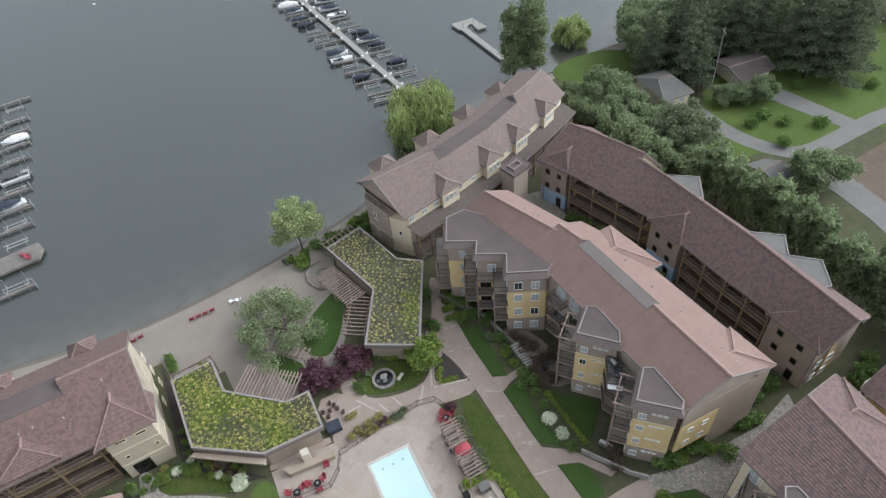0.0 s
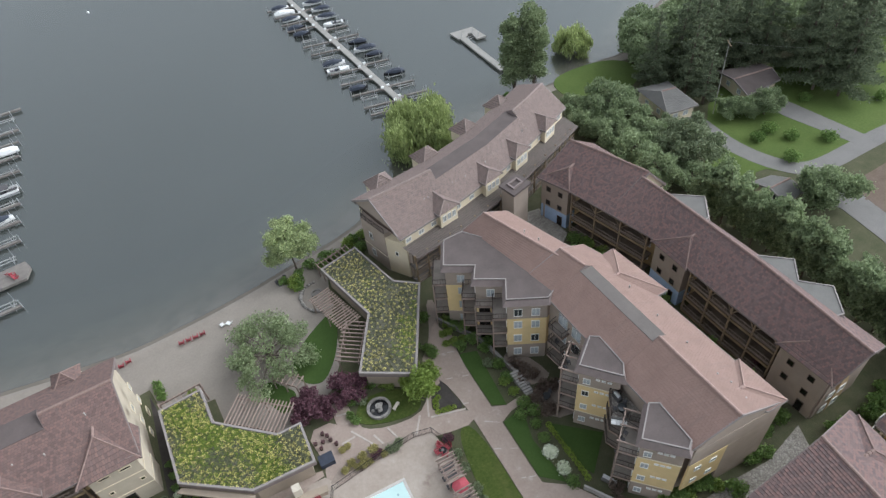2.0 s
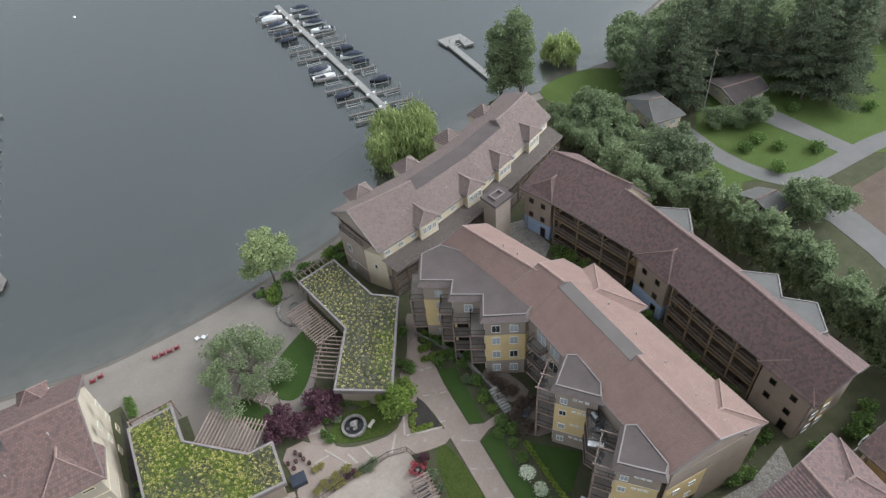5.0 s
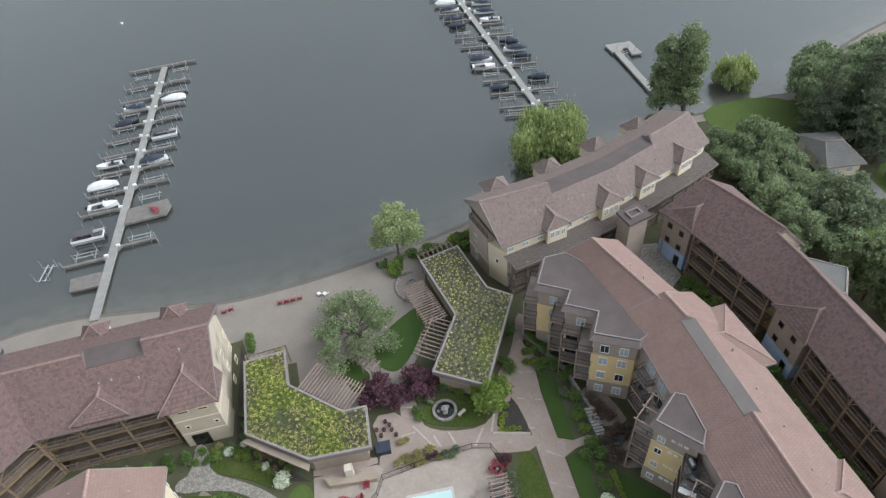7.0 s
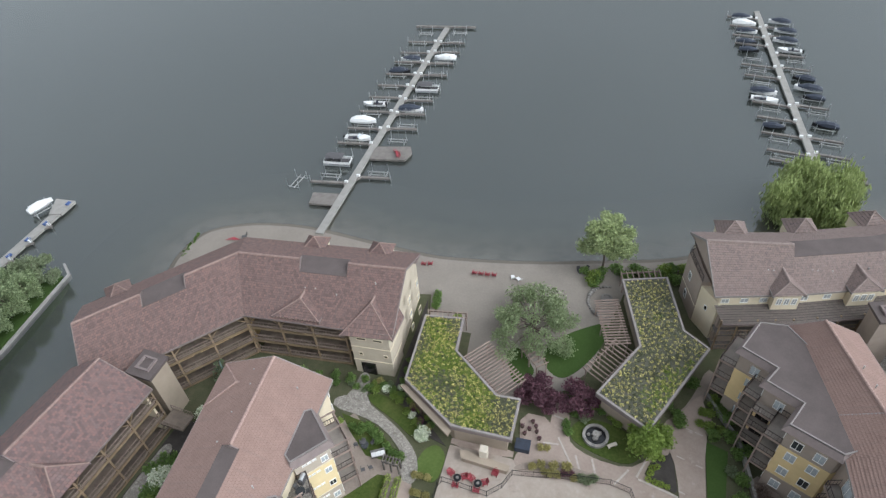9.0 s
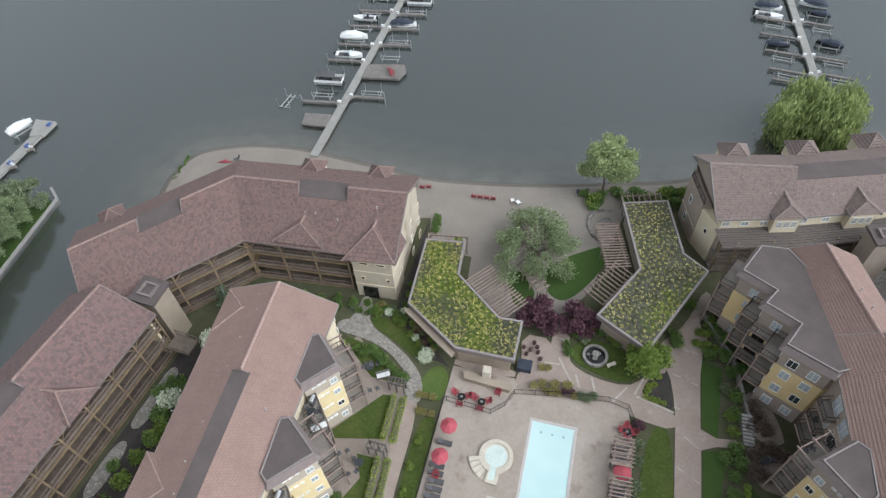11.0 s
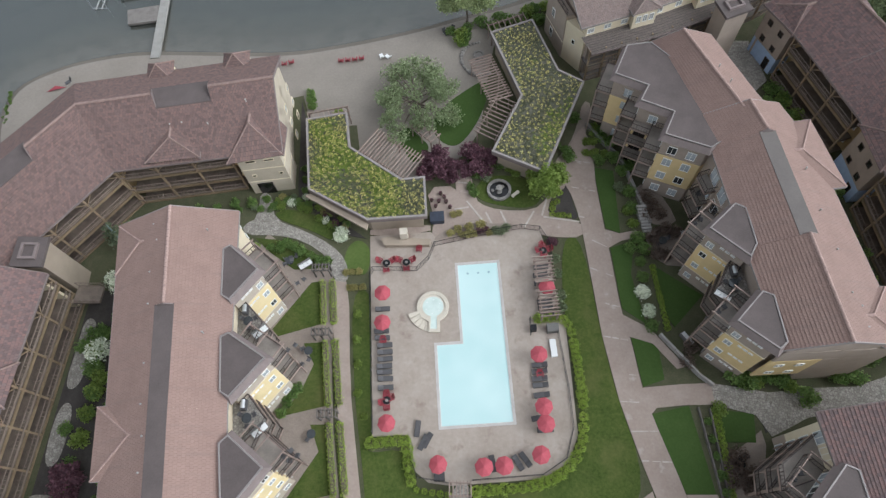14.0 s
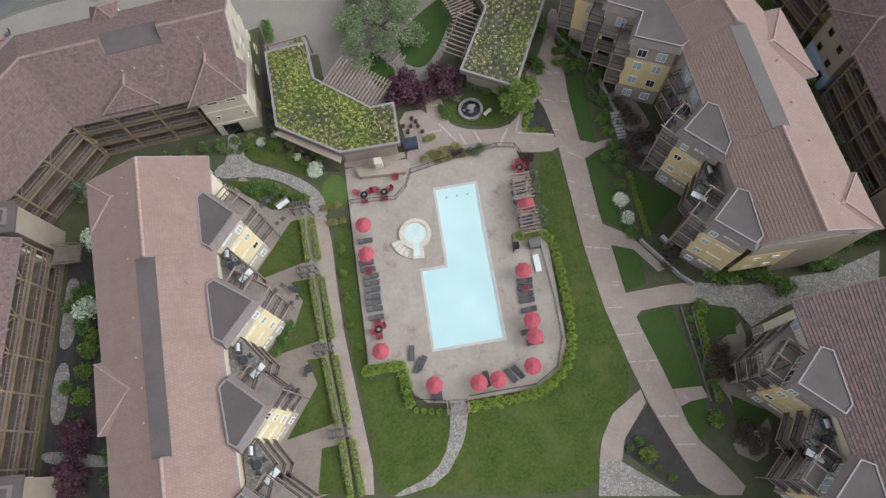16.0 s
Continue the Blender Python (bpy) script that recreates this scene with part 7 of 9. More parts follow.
plant("brush", [(26.4, 1.6), (26.6, 8.0), (27.4, 6.6), (26.4, 5.4), (28.2, 5.2), (27.6, -0.8), (26.4, -0.6), (28.4, 2.9), (29.4, 2.2), (29.5, -27.5), (30.3, -26.6), (31.2, -28.6), (29.4, -29.2), (30.6, -30.0), (29.8, -36.8), (31.0, -38.2), (32.0, -37.0), (30.6, -35.6), (27.2, -15.4), (28.0, -13.6)], 1.2)
tree((-47.4, -24.6), 3.6, 1.9, "leaf_plum", "dark purple-leaved plum tree by the inlet lodge", 19, trunk=0.14, crown_from=.15, per=240, size=0.19, limbs=9)
tree((-48.2, -29.4), 3.6, 1.9, "leaf_plum", "dark purple-leaved plum tree by the inlet lodge", 20, trunk=0.14, crown_from=.15, per=240, size=0.19, limbs=9)
plant("green", [(-47.8, -6.7), (-49.0, -7.9), (-46.4, -14.0), (-49.2, -18.3)], 1.4)
plant("white", [(-46.6, -8.8)], 1.5)
# round shrubs along the curved path and against the pavilion
plant("lime", [(-26.4, 12.4), (-24.9, 12.0), (-18.9, 10.4), (-17.3, 9.4), (-15.8, 8.4), (-29.4, 5.6), (-27.4, 4.9)], .8)
plant("green", [(-23.4, 11.8), (-21.9, 11.5), (-20.4, 11.0), (-14.9, 7.4), (-16.4, 6.6), (-25.4, 4.6), (-21.0, 13.4), (-20.9, 15.2), (-21.1, 17.0), (-33, 10.4), (-36.4, 10.2), (-30.4, 10.8), (-27.2, 10.8)], .8)
plant("grey", [(-22.6, 12.5), (-19.6, 11.6), (-16.6, 9.6), (-28.2, 11.2), (-25.9, 10.6)], .7)
plant("dry", [(-18.2, 9.6), (-15.2, 6.9), (-24.2, 12.6), (-0.6, 4.7, .1), (0.4, 5.3, .1), (2.0, 5.4, .1), (3.6, 5.6, .1)], 1.3)
plant("white", [(-20.8, 12.2), (-17.9, 8.2)], .55)
plant("lime", [(49.9, 22.6), (51.0, 19.8), (51.4, -0.6), (51.8, -6.4)], 2.0)
plant("green", [(50.6, 16.0), (51.2, 10.6), (51.4, 6.4), (51.6, -3.0), (52.2, -9.4), (48.8, 24.8)], 1.9)
# shady beds between the blocks and the lodges
plant("green", [(-46.3, -6.4), (-46.6, -11.1), (-46.7, -16.6), (-47.8, -22.6), (-48, -26), (-45, -4), (-44, 4), (-42, 8), (-45.6, 9)], 1.3)
plant("lime", [(-47.2, -8.4), (-45.9, -12.3), (-46.2, -13.9), (-47.0, -19.6), (-46.8, -16.6)], 1.7)
plant("green", [(-46.9, -6.0), (-47.2, -10.8)], 1.5)
plant("green", [(28.0, -22.5), (28.0, -24.5), (28.1, -26.4), (28.1, -28.6), (28.2, -30.4)], .75)
plant("box", spaced([(29.1, -21.3), (29.1, -27.6), (28.7, -32.2)], .75), 1.1)
plant("dark", spaced([(-43.6, -4), (-43.6, -30)], 3.0), 1.3)
plant("green", spaced([(49.6, 22.5), (50.8, 14), (51, -2), (51.8, -16)], 3.2), 1.6)
plant("dark", spaced([(47.2, 22), (48, 8), (49, -16)], 4), 1.5)
plant("white", [(50.4, 9.6), (51.2, 7.6), (-46.2, 1.2), (-45.2, 0.2)], 1.5)
plant("green", [(36.0, -17.6), (37.6, -18.4), (32.3, -17.5), (33.6, -18.2), (44.5, -18.2), (46.5, -18.6), (56.1, -20.6), (58, -21), (61.9, -21), (64.1, -20.6), (66.5, -19.5), (48.8, -16.5), (50, -13), (40, -20.6), (47.5, -14)], 1.7)
plant("lime", [(35.0, -18.2), (38.6, -19.2), (29.6, -21.2), (27.6, -34.4), (62.9, -22.2)], 1.5)
plant("green", [(18.4, -35.4), (17.2, -36), (19.8, -38.6), (21, -39.8)], .7)
plant("lime", [(19.0, -37)], 1.3)
plant("green", [(4.1, 40.0), (1.8, 41.4), (4.6, 42.0), (8.5, 41.6), (11.1, 42.9), (13.4, 43.0), (16.2, 42.4), (3.6, 38.8), (15.8, 45), (9.8, 43.6), (6.8, 42.8)], 1.4)
plant("lime", [(3.2, 39.4), (3.6, 40.6), (17.6, 45.4), (14.6, 44.4)], 1.6)
plant("green", [(-20.6, 29.6), (-20.4, 28.4), (-20.8, 30.8), (18.3, 26.5), (17.4, 23), (16.4, 20.6), (15.6, 18), (17.8, 25)], 1.1)
plant("lime", [(-16.3, 26.6)], 1.3)
plant("dark", [(95.7, 21.8), (95.5, 29.6), (101.3, 26.8), (106.5, 22.6), (114.0, 34.7), (99.5, 30.5), (126.6, 27)], 1.7)
plant("dark", spaced([(22, 47.5), (33, 54), (46, 59.5), (58, 65)], 4), 2)
plant("green", [(63.4, 71.5), (64.6, 70), (66, 67.5)], .8)
plant("green", [(-69.6 + random.uniform(-.5, .4), 30.4 + j * .55, -.45) for j in range(12)], .4)
spr = conifer((-47.0, 7.7), 4.6, 1.7, 71, "small blue-grey spruce in the lodge courtyard")
spr.children[1].data.materials[0] = M["leaf_blue"]


# ---- green roofs with timber pergolas ----
def green_roof(poly, label, pale, seed):
    t = thing("pavilion", (*poly[0], 0), label, "pavilion", "green-roofed pavilions")
    Mesh().prism(inset(poly, 0.7), -0.3, 3.5).ob("wall", "tan", t, "tan stucco pavilion walls")
    Mesh().prism(poly, 3.5, 4.05).ob("roof_slab", "parapet_dark", t, "thick brown roof edge")
    e = Mesh(weld=True)
    o, i_ = inset(poly, 0.0), inset(poly, 0.3)
    for k in range(len(o)):
        m = (k + 1) % len(o)
        e.prism([o[k], o[m], i_[m], i_[k]], 4.05, 4.32)
    e.ob("parapet", "parapet", t, "pale grey metal roof edge")
    Mesh().prism(i_, 4.05, 4.16).ob("planting_bed", "green_bed", t, "grey gritty growing layer")
    # sedum: dense low clumps with gaps
    rng = np.random.RandomState(seed)
    xs, ys = [p[0] for p in poly], [p[1] for p in poly]
    ring = inset(poly, 0.45)

    def inside(x, y):
        c = False
        for k in range(len(ring)):
            (x1, y1), (x2, y2) = ring[k], ring[k - 1]
            if (y1 > y) != (y2 > y) and x < (x2 - x1) * (y - y1) / (y2 - y1) + x1:
                c = not c
        return c
    low, grn, blo = [], [], []
    while len(low) < 1500:
        x, y = rng.uniform(min(xs), max(xs)), rng.uniform(min(ys), max(ys))
        if inside(x, y):
            r = rng.uniform(.16, .36)
            f = noise.noise((x * .16, y * .16, seed))
            (grn if f + rng.uniform(-.15, .15) > pale else low).append((x, y, 4.18, r, r, .05 + r * .2))
    for _ in range(20000):
        x, y = rng.uniform(min(xs), max(xs)), rng.uniform(min(ys), max(ys))
        r = rng.uniform(.20, .46) if pale < .2 else rng.uniform(.15, .33)
        gap = .02 + .45 * (noise.noise((x * .3, y * .3, seed + 5)) + .4) ** 2 + (-.04 if pale < .2 else .06)
        if inside(x, y) and all((x - p[0]) ** 2 + (y - p[1]) ** 2 > (r + p[3]) ** 2 * .8 + gap for p in blo):
            blo.append((x, y, 4.24, r, r, .10 + r * .5))
    o3 = hang(new("sedum_mat", leaf_mesh("sedum_mat", grn, 230, 0.085, "sedum_green", seed + 2, 0, .4)), t)
    tagged(o3, "fresh green sedum groundcover", kind="stuff")
    o1 = hang(new("sedum", leaf_mesh("sedum", low, 200, 0.09, "sedum_pale", seed, 0, .4)), t)
    o2 = hang(new("sedum_bloom", leaf_mesh("sedum_bloom", blo, 520, 0.075, "sedum", seed + 1, 0, .6)), t)
    tagged(o1, "olive-green sedum groundcover", kind="stuff")
    tagged(o2, "yellow flowering sedum clumps", kind="stuff")
    return t


GL = [(-20.3, 23.1), (-14.3, 23.7), (-13.8, 17.65), (-6.7, 11.7), (-3.5, 11.8), (-3.5, 5.55), (-11.5, 5.6), (-19.6, 11.1)]
GR = [(7.7, 37.0), (14.5, 39.0), (17.1, 28.6), (20.5, 26.0), (12.9, 10.9), (5.9, 15.0), (11.0, 24.4)]
gl = green_roof(GL, "low pavilion with a yellow-flowering sedum roof", 0.05, 81)
gr = green_roof(GR, "low bent pavilion with an olive sedum roof", 0.24, 91)
# the gutter ledge and service counter on the pool side of the west pavilion
Mesh().prism([(-20.2, 10.6), (-19.5, 11.0), (-11.5, 5.55), (-11.7, 4.7)], 3.0, 3.3).ob("ledge", "tan", gl, "grey metal ledge below the roof edge")
Mesh().box(-17.2, 9.2, 0, 1.2, 0.3, 2.2, -34).ob("door", "dark_wood", gl, "dark door in the side wall")


def pergola(name, origin, hub, radii, a0, a1, n, z, label, posts=4):
    """A fan of rafters from an inner to an outer radius about a hub point."""
    t = thing(name, (*origin, 0), label, "pergola", "pergolas")
    for j in range(n):
        a = radians(a0 + (a1 - a0) * j / (n - 1))
        d = (math.cos(a), math.sin(a))
        p, q = (hub[0] + d[0] * radii[0], hub[1] + d[1] * radii[0], z), (hub[0] + d[0] * radii[1], hub[1] + d[1] * radii[1], z)
        Mesh().beam(p, q, 0.11, 0.24).ob("rafter", "pergola", t)
    for r in (radii[0] * .8 + radii[1] * .2, radii[0] * .25 + radii[1] * .75):
        b = Mesh()
        for j in range(posts * 2):
            u0, u1 = (radians(a0 + (a1 - a0) * f / (posts * 2)) for f in (j, j + 1))
            b.beam((hub[0] + r * math.cos(u0), hub[1] + r * math.sin(u0), z - .24), (hub[0] + r * math.cos(u1), hub[1] + r * math.sin(u1), z - .24), .12, .26)
        b.ob("beam", "pergola", t)
        for j in range(posts + 1):
            a = radians(a0 + (a1 - a0) * j / posts)
            Mesh().box(hub[0] + r * math.cos(a), hub[1] + r * math.sin(a), 0, .2, .2, z - .5).ob("post", "pergola", t)
    return t


def slat_pergola(name, p, q, across, n, z, label, mat="pergola"):
    """Straight rafters along p-q, each reaching across by the plan vector."""
    t = thing(name, (*p, 0), label, "pergola", "pergolas")
    for j in range(n):
        a = along(p, q, j / (n - 1))
        Mesh().beam((*a, z), (a[0] + across[0], a[1] + across[1], z), .11, .22).ob("rafter", mat, t)
    for f in (0.12, 0.88):
        o = (across[0] * f, across[1] * f)
        Mesh().beam((p[0] + o[0], p[1] + o[1], z - .22), (q[0] + o[0], q[1] + o[1], z - .22), .12, .24).ob("beam", mat, t)
        for g_ in (0.03, 0.5, 0.97):
            c = along(p, q, g_)
            Mesh().box(c[0] + o[0], c[1] + o[1], 0, .18, .18, z - .46).ob("post", mat, t)
    return t


slat_pergola("pergola", (-13.0, 17.2), (-6.6, 11.9), (3.1, 3.9), 17, 3.3, "weathered timber pergola against the west green roof")
slat_pergola("pergola", (10.0, 25.4), (7.6, 33.5), (-3.6, -1.0), 17, 3.3, "weathered timber pergola along the east green roof")
slat_pergola("pergola", (10.6, 23.6), (7.0, 17.4), (-3.2, 2.2), 11, 3.3, "weathered timber pergola along the east green roof")
slat_pergola("pergola", (8.0, 38.0), (13.8, 39.8), (-0.5, 1.9), 8, 3.2, "short timber trellis at the end of the green roof")
slat_pergola("pergola", (-20.2, 24.0), (-14.2, 24.8), (-0.3, 1.2), 9, 3.2, "short timber trellis beside the beach")
slat_pergola("pergola", (-5.4, 21.6), (-2.6, 18.6), (1.6, 1.4), 6, 2.5, "small timber arbour on the beach lawn")
slat_pergola("pergola", (9.8, -0.8), (9.8, -4.2), (2.6, 0.1), 8, 2.6, "timber pergola over sun loungers beside the pool")
slat_pergola("pergola", (9.8, -5.6), (9.8, -8.9), (2.6, 0.1), 8, 2.6, "timber pergola over sun loungers beside the pool")
slat_pergola("pergola", (-2.7, -27.3), (-0.3, -27.5), (-0.1, -1.8), 7, 2.5, "timber arch over the south pool gate")


# ---- pool terrace furniture ----
def parasol(at):
    t = thing("parasol", at, "open red canvas parasol on the pool deck", "parasol", "red parasols")
    x, y = at[:2]
    Mesh().lathe(x, y, [(.28, .1), (.28, .16), (.06, .2), (.06, .3)], 14).ob("base", "dark", t, "dark round base")
    Mesh().tube((x, y, .15), (x, y, 2.62), .028, .028, 8).ob("pole", "dark", t)
    c = Mesh()
    n, R = 8, 1.08
    rings = [(R, 2.08), (R * .66, 2.30), (R * .33, 2.47), (0.12, 2.56)]
    pts = [[(x + r * math.cos(2 * math.pi * (i + .5) / n), y + r * math.sin(2 * math.pi * (i + .5) / n), z) for i in range(n)] for r, z in rings]
    for a, b in zip(pts, pts[1:]):
        for i in range(n):
            c.face([a[i], a[(i + 1) % n], b[(i + 1) % n], b[i]])
    for i in range(n):
        p, q = pts[0][i], pts[0][(i + 1) % n]
        c.face([(p[0], p[1], p[2] - .16), (q[0], q[1], q[2] - .16), q, p])
    c.ob("canopy", "red", t, "faded red canvas canopy")
    v = Mesh().lathe(x, y, [(.26, 2.55), (.16, 2.62), (.02, 2.67)], 8)
    v.ob("vent", "red", t)
    for i in range(n):
        p = pts[0][i]
        Mesh().tube((x, y, 2.54), (p[0], p[1], p[2] - .02), .012, .01, 4).ob("rib", "dark", t)
    return t


first = parasol((-9.9, -4.0, .1))
first.matrix_basis = Matrix.Translation((-9.9, -4.0, .1))
for x, y in ((-10.0, -8.0), (-9.7, -20.5), (-3.9, -25.5), (1.3, -26.1), (3.6, -26.1), (7.9, -25.2), (8.9, -21.8), (8.9, -19.8), (9.1, -13.5), (11.2, -4.8)):
    copy_thing(first, Matrix.Translation((x, y, .1)) @ Matrix.Rotation(x * 3.1, 4, "Z"))


def lounger():
    t = thing("sun_lounger", (0, 0, 0), "grey sling sun lounger on the pool deck", "sun lounger", "sun loungers")
    f = Mesh()
    for s in (-.3, .3):
        f.beam((-.95, s, .33), (.95, s, .33), .05, .05)
    for x in (-.93, 0.25, .93):
        f.beam((x, -.3, .33), (x, .3, .33), .05, .05)
    f.ob("frame", "dark", t, "dark metal frame")
    for x in (-.75, .75):
        for s in (-.3, .3):
            Mesh().box(x, s, 0, .05, .05, .3).ob("leg", "dark", t)
    Mesh().box(-.33, 0, .32, 1.2, .58, .04).ob("mattress", "sling", t, "grey sling seat")
    b = Mesh()
    b.solid([(.27, -.29, .32), (.27, .29, .32), (.95, .29, .62), (.95, -.29, .62), (.27, -.29, .37), (.27, .29, .37), (.93, .29, .67), (.93, -.29, .67)],
            [(3, 2, 1, 0), (4, 5, 6, 7), (0, 1, 5, 4), (1, 2, 6, 5), (2, 3, 7, 6), (3, 0, 4, 7)])
    b.ob("backrest", "sling", t, "raised grey sling back")
    return t


lg = lounger()
spots = [(-10.1, -5.6, 180), (-10.3, -8.6, 180), (-10.2, -9.5, 178), (-9.9, -10.5, 183), (-9.9, -11.4, 180), (-9.9, -12.3, 182), (-10.0, -13.2, 181), (-10.0, -13.95, 180), (-9.9, -14.8, 178), (-9.9, -15.9, 180),
         (11.0, -1.3, 0), (10.8, -2.4, 2), (10.8, -3.6, 0), (10.9, -6.2, 0), (10.9, -7.0, 0), (10.9, -7.9, 0), (9.2, -14.4, 0), (9.1, -15.2, 3), (9.0, -16.1, 0), (9.0, -16.9, 0), (9.0, -18.1, 2), (8.4, -20.8, 5), (8.9, -22.2, 0),
         (-6.2, -21.1, 80), (-5.6, -22.7, 60), (-5.1, -22.5, 58), (2.4, -25.6, -80), (5.3, -25.7, -62), (6.2, -25.4, -58), (-4.2, -26.2, -88), (-3.6, -26.2, -90)]
lg.matrix_basis = pose(spots[0][0], spots[0][1], .1, 0, 0, spots[0][2])
for x, y, a in spots[1:]:
    copy_thing(lg, pose(x, y, .1, 0, 0, a))


def adirondack():
    t = thing("garden_chair", (0, 0, 0), "red slatted garden chair with broad arms", "chair", "red garden chairs")
    for j in range(5):
        Mesh().beam((-.28, -.24 + .12 * j, .36), (.25, -.24 + .12 * j, .28), .1, .025).ob("seat_slat", "red_plastic", t)
        Mesh().beam((.22, -.24 + .12 * j, .26), (.52, -.27 + .135 * j, 1.0 - abs(j - 2) * .05), .1, .025).ob("back_slat", "red_plastic", t)
    for s in (-.36, .36):
        Mesh().beam((-.36, s, .58), (.38, s, .55), .13, .03).ob("arm", "red_plastic", t)
        for x in (-.28, .3):
            Mesh().box(x, s * .92, 0, .07, .04, .55).ob("leg", "red_plastic", t)
    return t


ad = adirondack()
ad.matrix_basis = pose(-16.1, 37.2, 0.0, 0, 0, -95)
for x, y, z, a in ((-15.0, 37.25, 0, -92), (-13.9, 37.3, 0, -90), (-12.8, 37.4, 0, -88), (-25.3, 37.6, -.15, -90), (-24.2, 37.9, -.15, -80),
                   (-40.6, 68.6, .22, 190), (-40.2, 67.6, .22, 170), (-41.4, 69.2, .22, 230), (48.6, 77.2, .22, 200), (49.6, 77.4, .22, 170),
                   (-10.4, 1.3, .1, 150), (-8.7, 1.2, .1, 30), (-9.5, -0.1, .1, 270), (-7.7, 1.2, .1, 150), (-6.0, 1.1, .1, 30), (-6.8, -0.1, .1, 270), (-5.0, 2.6, .1, 80), (-5.1, 3.6, .1, 260),
                   (-10.1, -9.9, .1, 90), (-9.3, -17.2, .1, 20), (-10.3, -17.7, .1, 180), (-9.8, -18.3, .1, 270), (-9.8, -16.8, .1, 90), (11.6, 1.8, .1, 120), (12.4, 1.2, .1, 20), (11.6, 0.4, .1, 240), (11.0, 1.2, .1, 180), (9.1, -15.6, .1, 90), (20.4, 48.2, .0, 90), (21.6, 48.6, 0, 90)):
    copy_thing(ad, pose(x, y, z, 0, 0, a))


def fire_table():
    t = thing("fire_table", (0, 0, 0), "low round dark fire table", "table", "low tables")
    Mesh().lathe(0, 0, [(.30, 0), (.34, .3), (.5, .36), (.5, .42)], 18).ob("body", "dark", t, "dark metal drum")
    Mesh().lathe(0, 0, [(.2, .42), (.2, .45), (.12, .47)], 14).ob("burner", "stone", t, "stone-filled burner")
    return t


ft = fire_table()
ft.matrix_basis = pose(-9.5, 0.9, .1)
for x, y in ((-6.8, 0.8), (-9.8, -17.5), (11.6, 1.1)):
    copy_thing(ft, pose(x, y, .1))


def white_chair(at, a, mat="hull", label="pale folding beach chair on the sand"):
    t = thing("beach_chair", at, label, "chair", "beach chairs")
    Mesh().box(0, 0, .28, .9, .6, .05).ob("seat", mat, t)
    b = Mesh()
    b.beam((.42, 0, .3), (.75, 0, .95), .58, .05)
    b.ob("backrest", mat, t)
    for x in (-.4, .4):
        for y in (-.26, .26):
            Mesh().box(x, y, 0, .05, .05, .3).ob("leg", "steel", t)
    for o in t.children:
        o.matrix_parent_inverse = Matrix.Identity(4)
    t.matrix_basis = pose(*at, 0, 0, a)
    return t


white_chair((-9.6, 37.6, 0), -70)
white_chair((-8.6, 37.4, 0), -50)
white_chair((1.0, 41.4, -.1), 120, "sling", "dark folding chair on the sand")
white_chair((1.9, 41.9, -.1), 60, "sling", "dark folding chair on the sand")
white_chair((-60.5, 37.2, 0), 40, "sling", "dark kayak-like chair by the shore")

# hot tub: a keyhole plan, round basin with a spill channel, stone rim and curved steps
TX, TY = -3.55, -5.75
ht_ = thing("hot_tub", (TX, TY, 0), "round hot tub with a pale stone rim and steps", "hot tub")
n_ = 28
for i in range(n_):
    a0, a1 = 2 * math.pi * (i + .03) / n_, 2 * math.pi * (i + .97) / n_
    if 262 < math.degrees((a0 + a1) / 2) < 288:
        continue
    Mesh().prism([(TX + r * math.cos(a), TY + r * math.sin(a)) for r, a in ((1.62, a0), (2.1, a0), (2.1, a1), (1.62, a1))], 0.05, 0.48).ob("rim_stone", "limestone", ht_)
Mesh().lathe(TX, TY, [(1.62, 0.02), (1.62, .36), (1.36, .37)], 28).ob("bench", "limestone", ht_, "pale bench ring")
Mesh().lathe(TX, TY, [(1.36, 0.1), (1.36, .385)], 28).ob("tub_surface", "tub", ht_, "pale greenish tub water")
for j in range(6):
    a = radians(60 * j + 20)
    Mesh().lathe(TX + .95 * math.cos(a), TY + .95 * math.sin(a), [(.07, .35), (.07, .395)], 8).ob("jet", "hull", ht_)
for j in range(5):
    a = radians(200 + 13 * j)
    Mesh().prism([(TX + r * math.cos(a + d), TY + r * math.sin(a + d)) for r, d in ((2.1, -.11), (3.35, -.10), (3.35, .10), (2.1, .11))], 0.05, 0.42 - .06 * j).ob("step", "limestone", ht_, "pale stone step")
Mesh().prism([(TX - .38, TY - 1.3), (TX + .42, TY - 1.3), (TX + .34, TY - 3.1), (TX - .5, TY - 3.0)], .05, .37).ob("spill_channel", "tub", ht_, "pale overflow channel")
for q_ in ([(TX + .42, TY - 1.8), (TX + .8, TY - 1.9), (TX + .72, TY - 3.5), (TX + .34, TY - 3.1)], [(TX - .5, TY - 3.0), (TX + .34, TY - 3.1), (TX + .72, TY - 3.5), (TX - .75, TY - 3.4)], [(TX - .62, TY - 1.9), (TX - .38, TY - 1.8), (TX - .5, TY - 3.0), (TX - .75, TY - 3.4)]):
    Mesh().prism(q_, .05, .46).ob("channel_wall", "limestone", ht_, "pale channel wall")

# outdoor kitchen wall by the pavilion
ck = thing("stone_counter", (-7, 3.6, 0), "long pale stone counter with a fireplace block", "counter")
Mesh().prism([(-10.0, 4.3), (-9.6, 3.4), (-6.8, 3.2), (-3.6, 3.0), (-3.4, 3.7), (-6.6, 4.1), (-9.2, 4.5)], .1, .95).ob("counter_body", "tan", ck, "pale stone counter")
Mesh().box(-6.9, 4.5, .1, 1.0, 1.0, 2.4).ob("chimney", "limestone", ck, "square stone fireplace block")
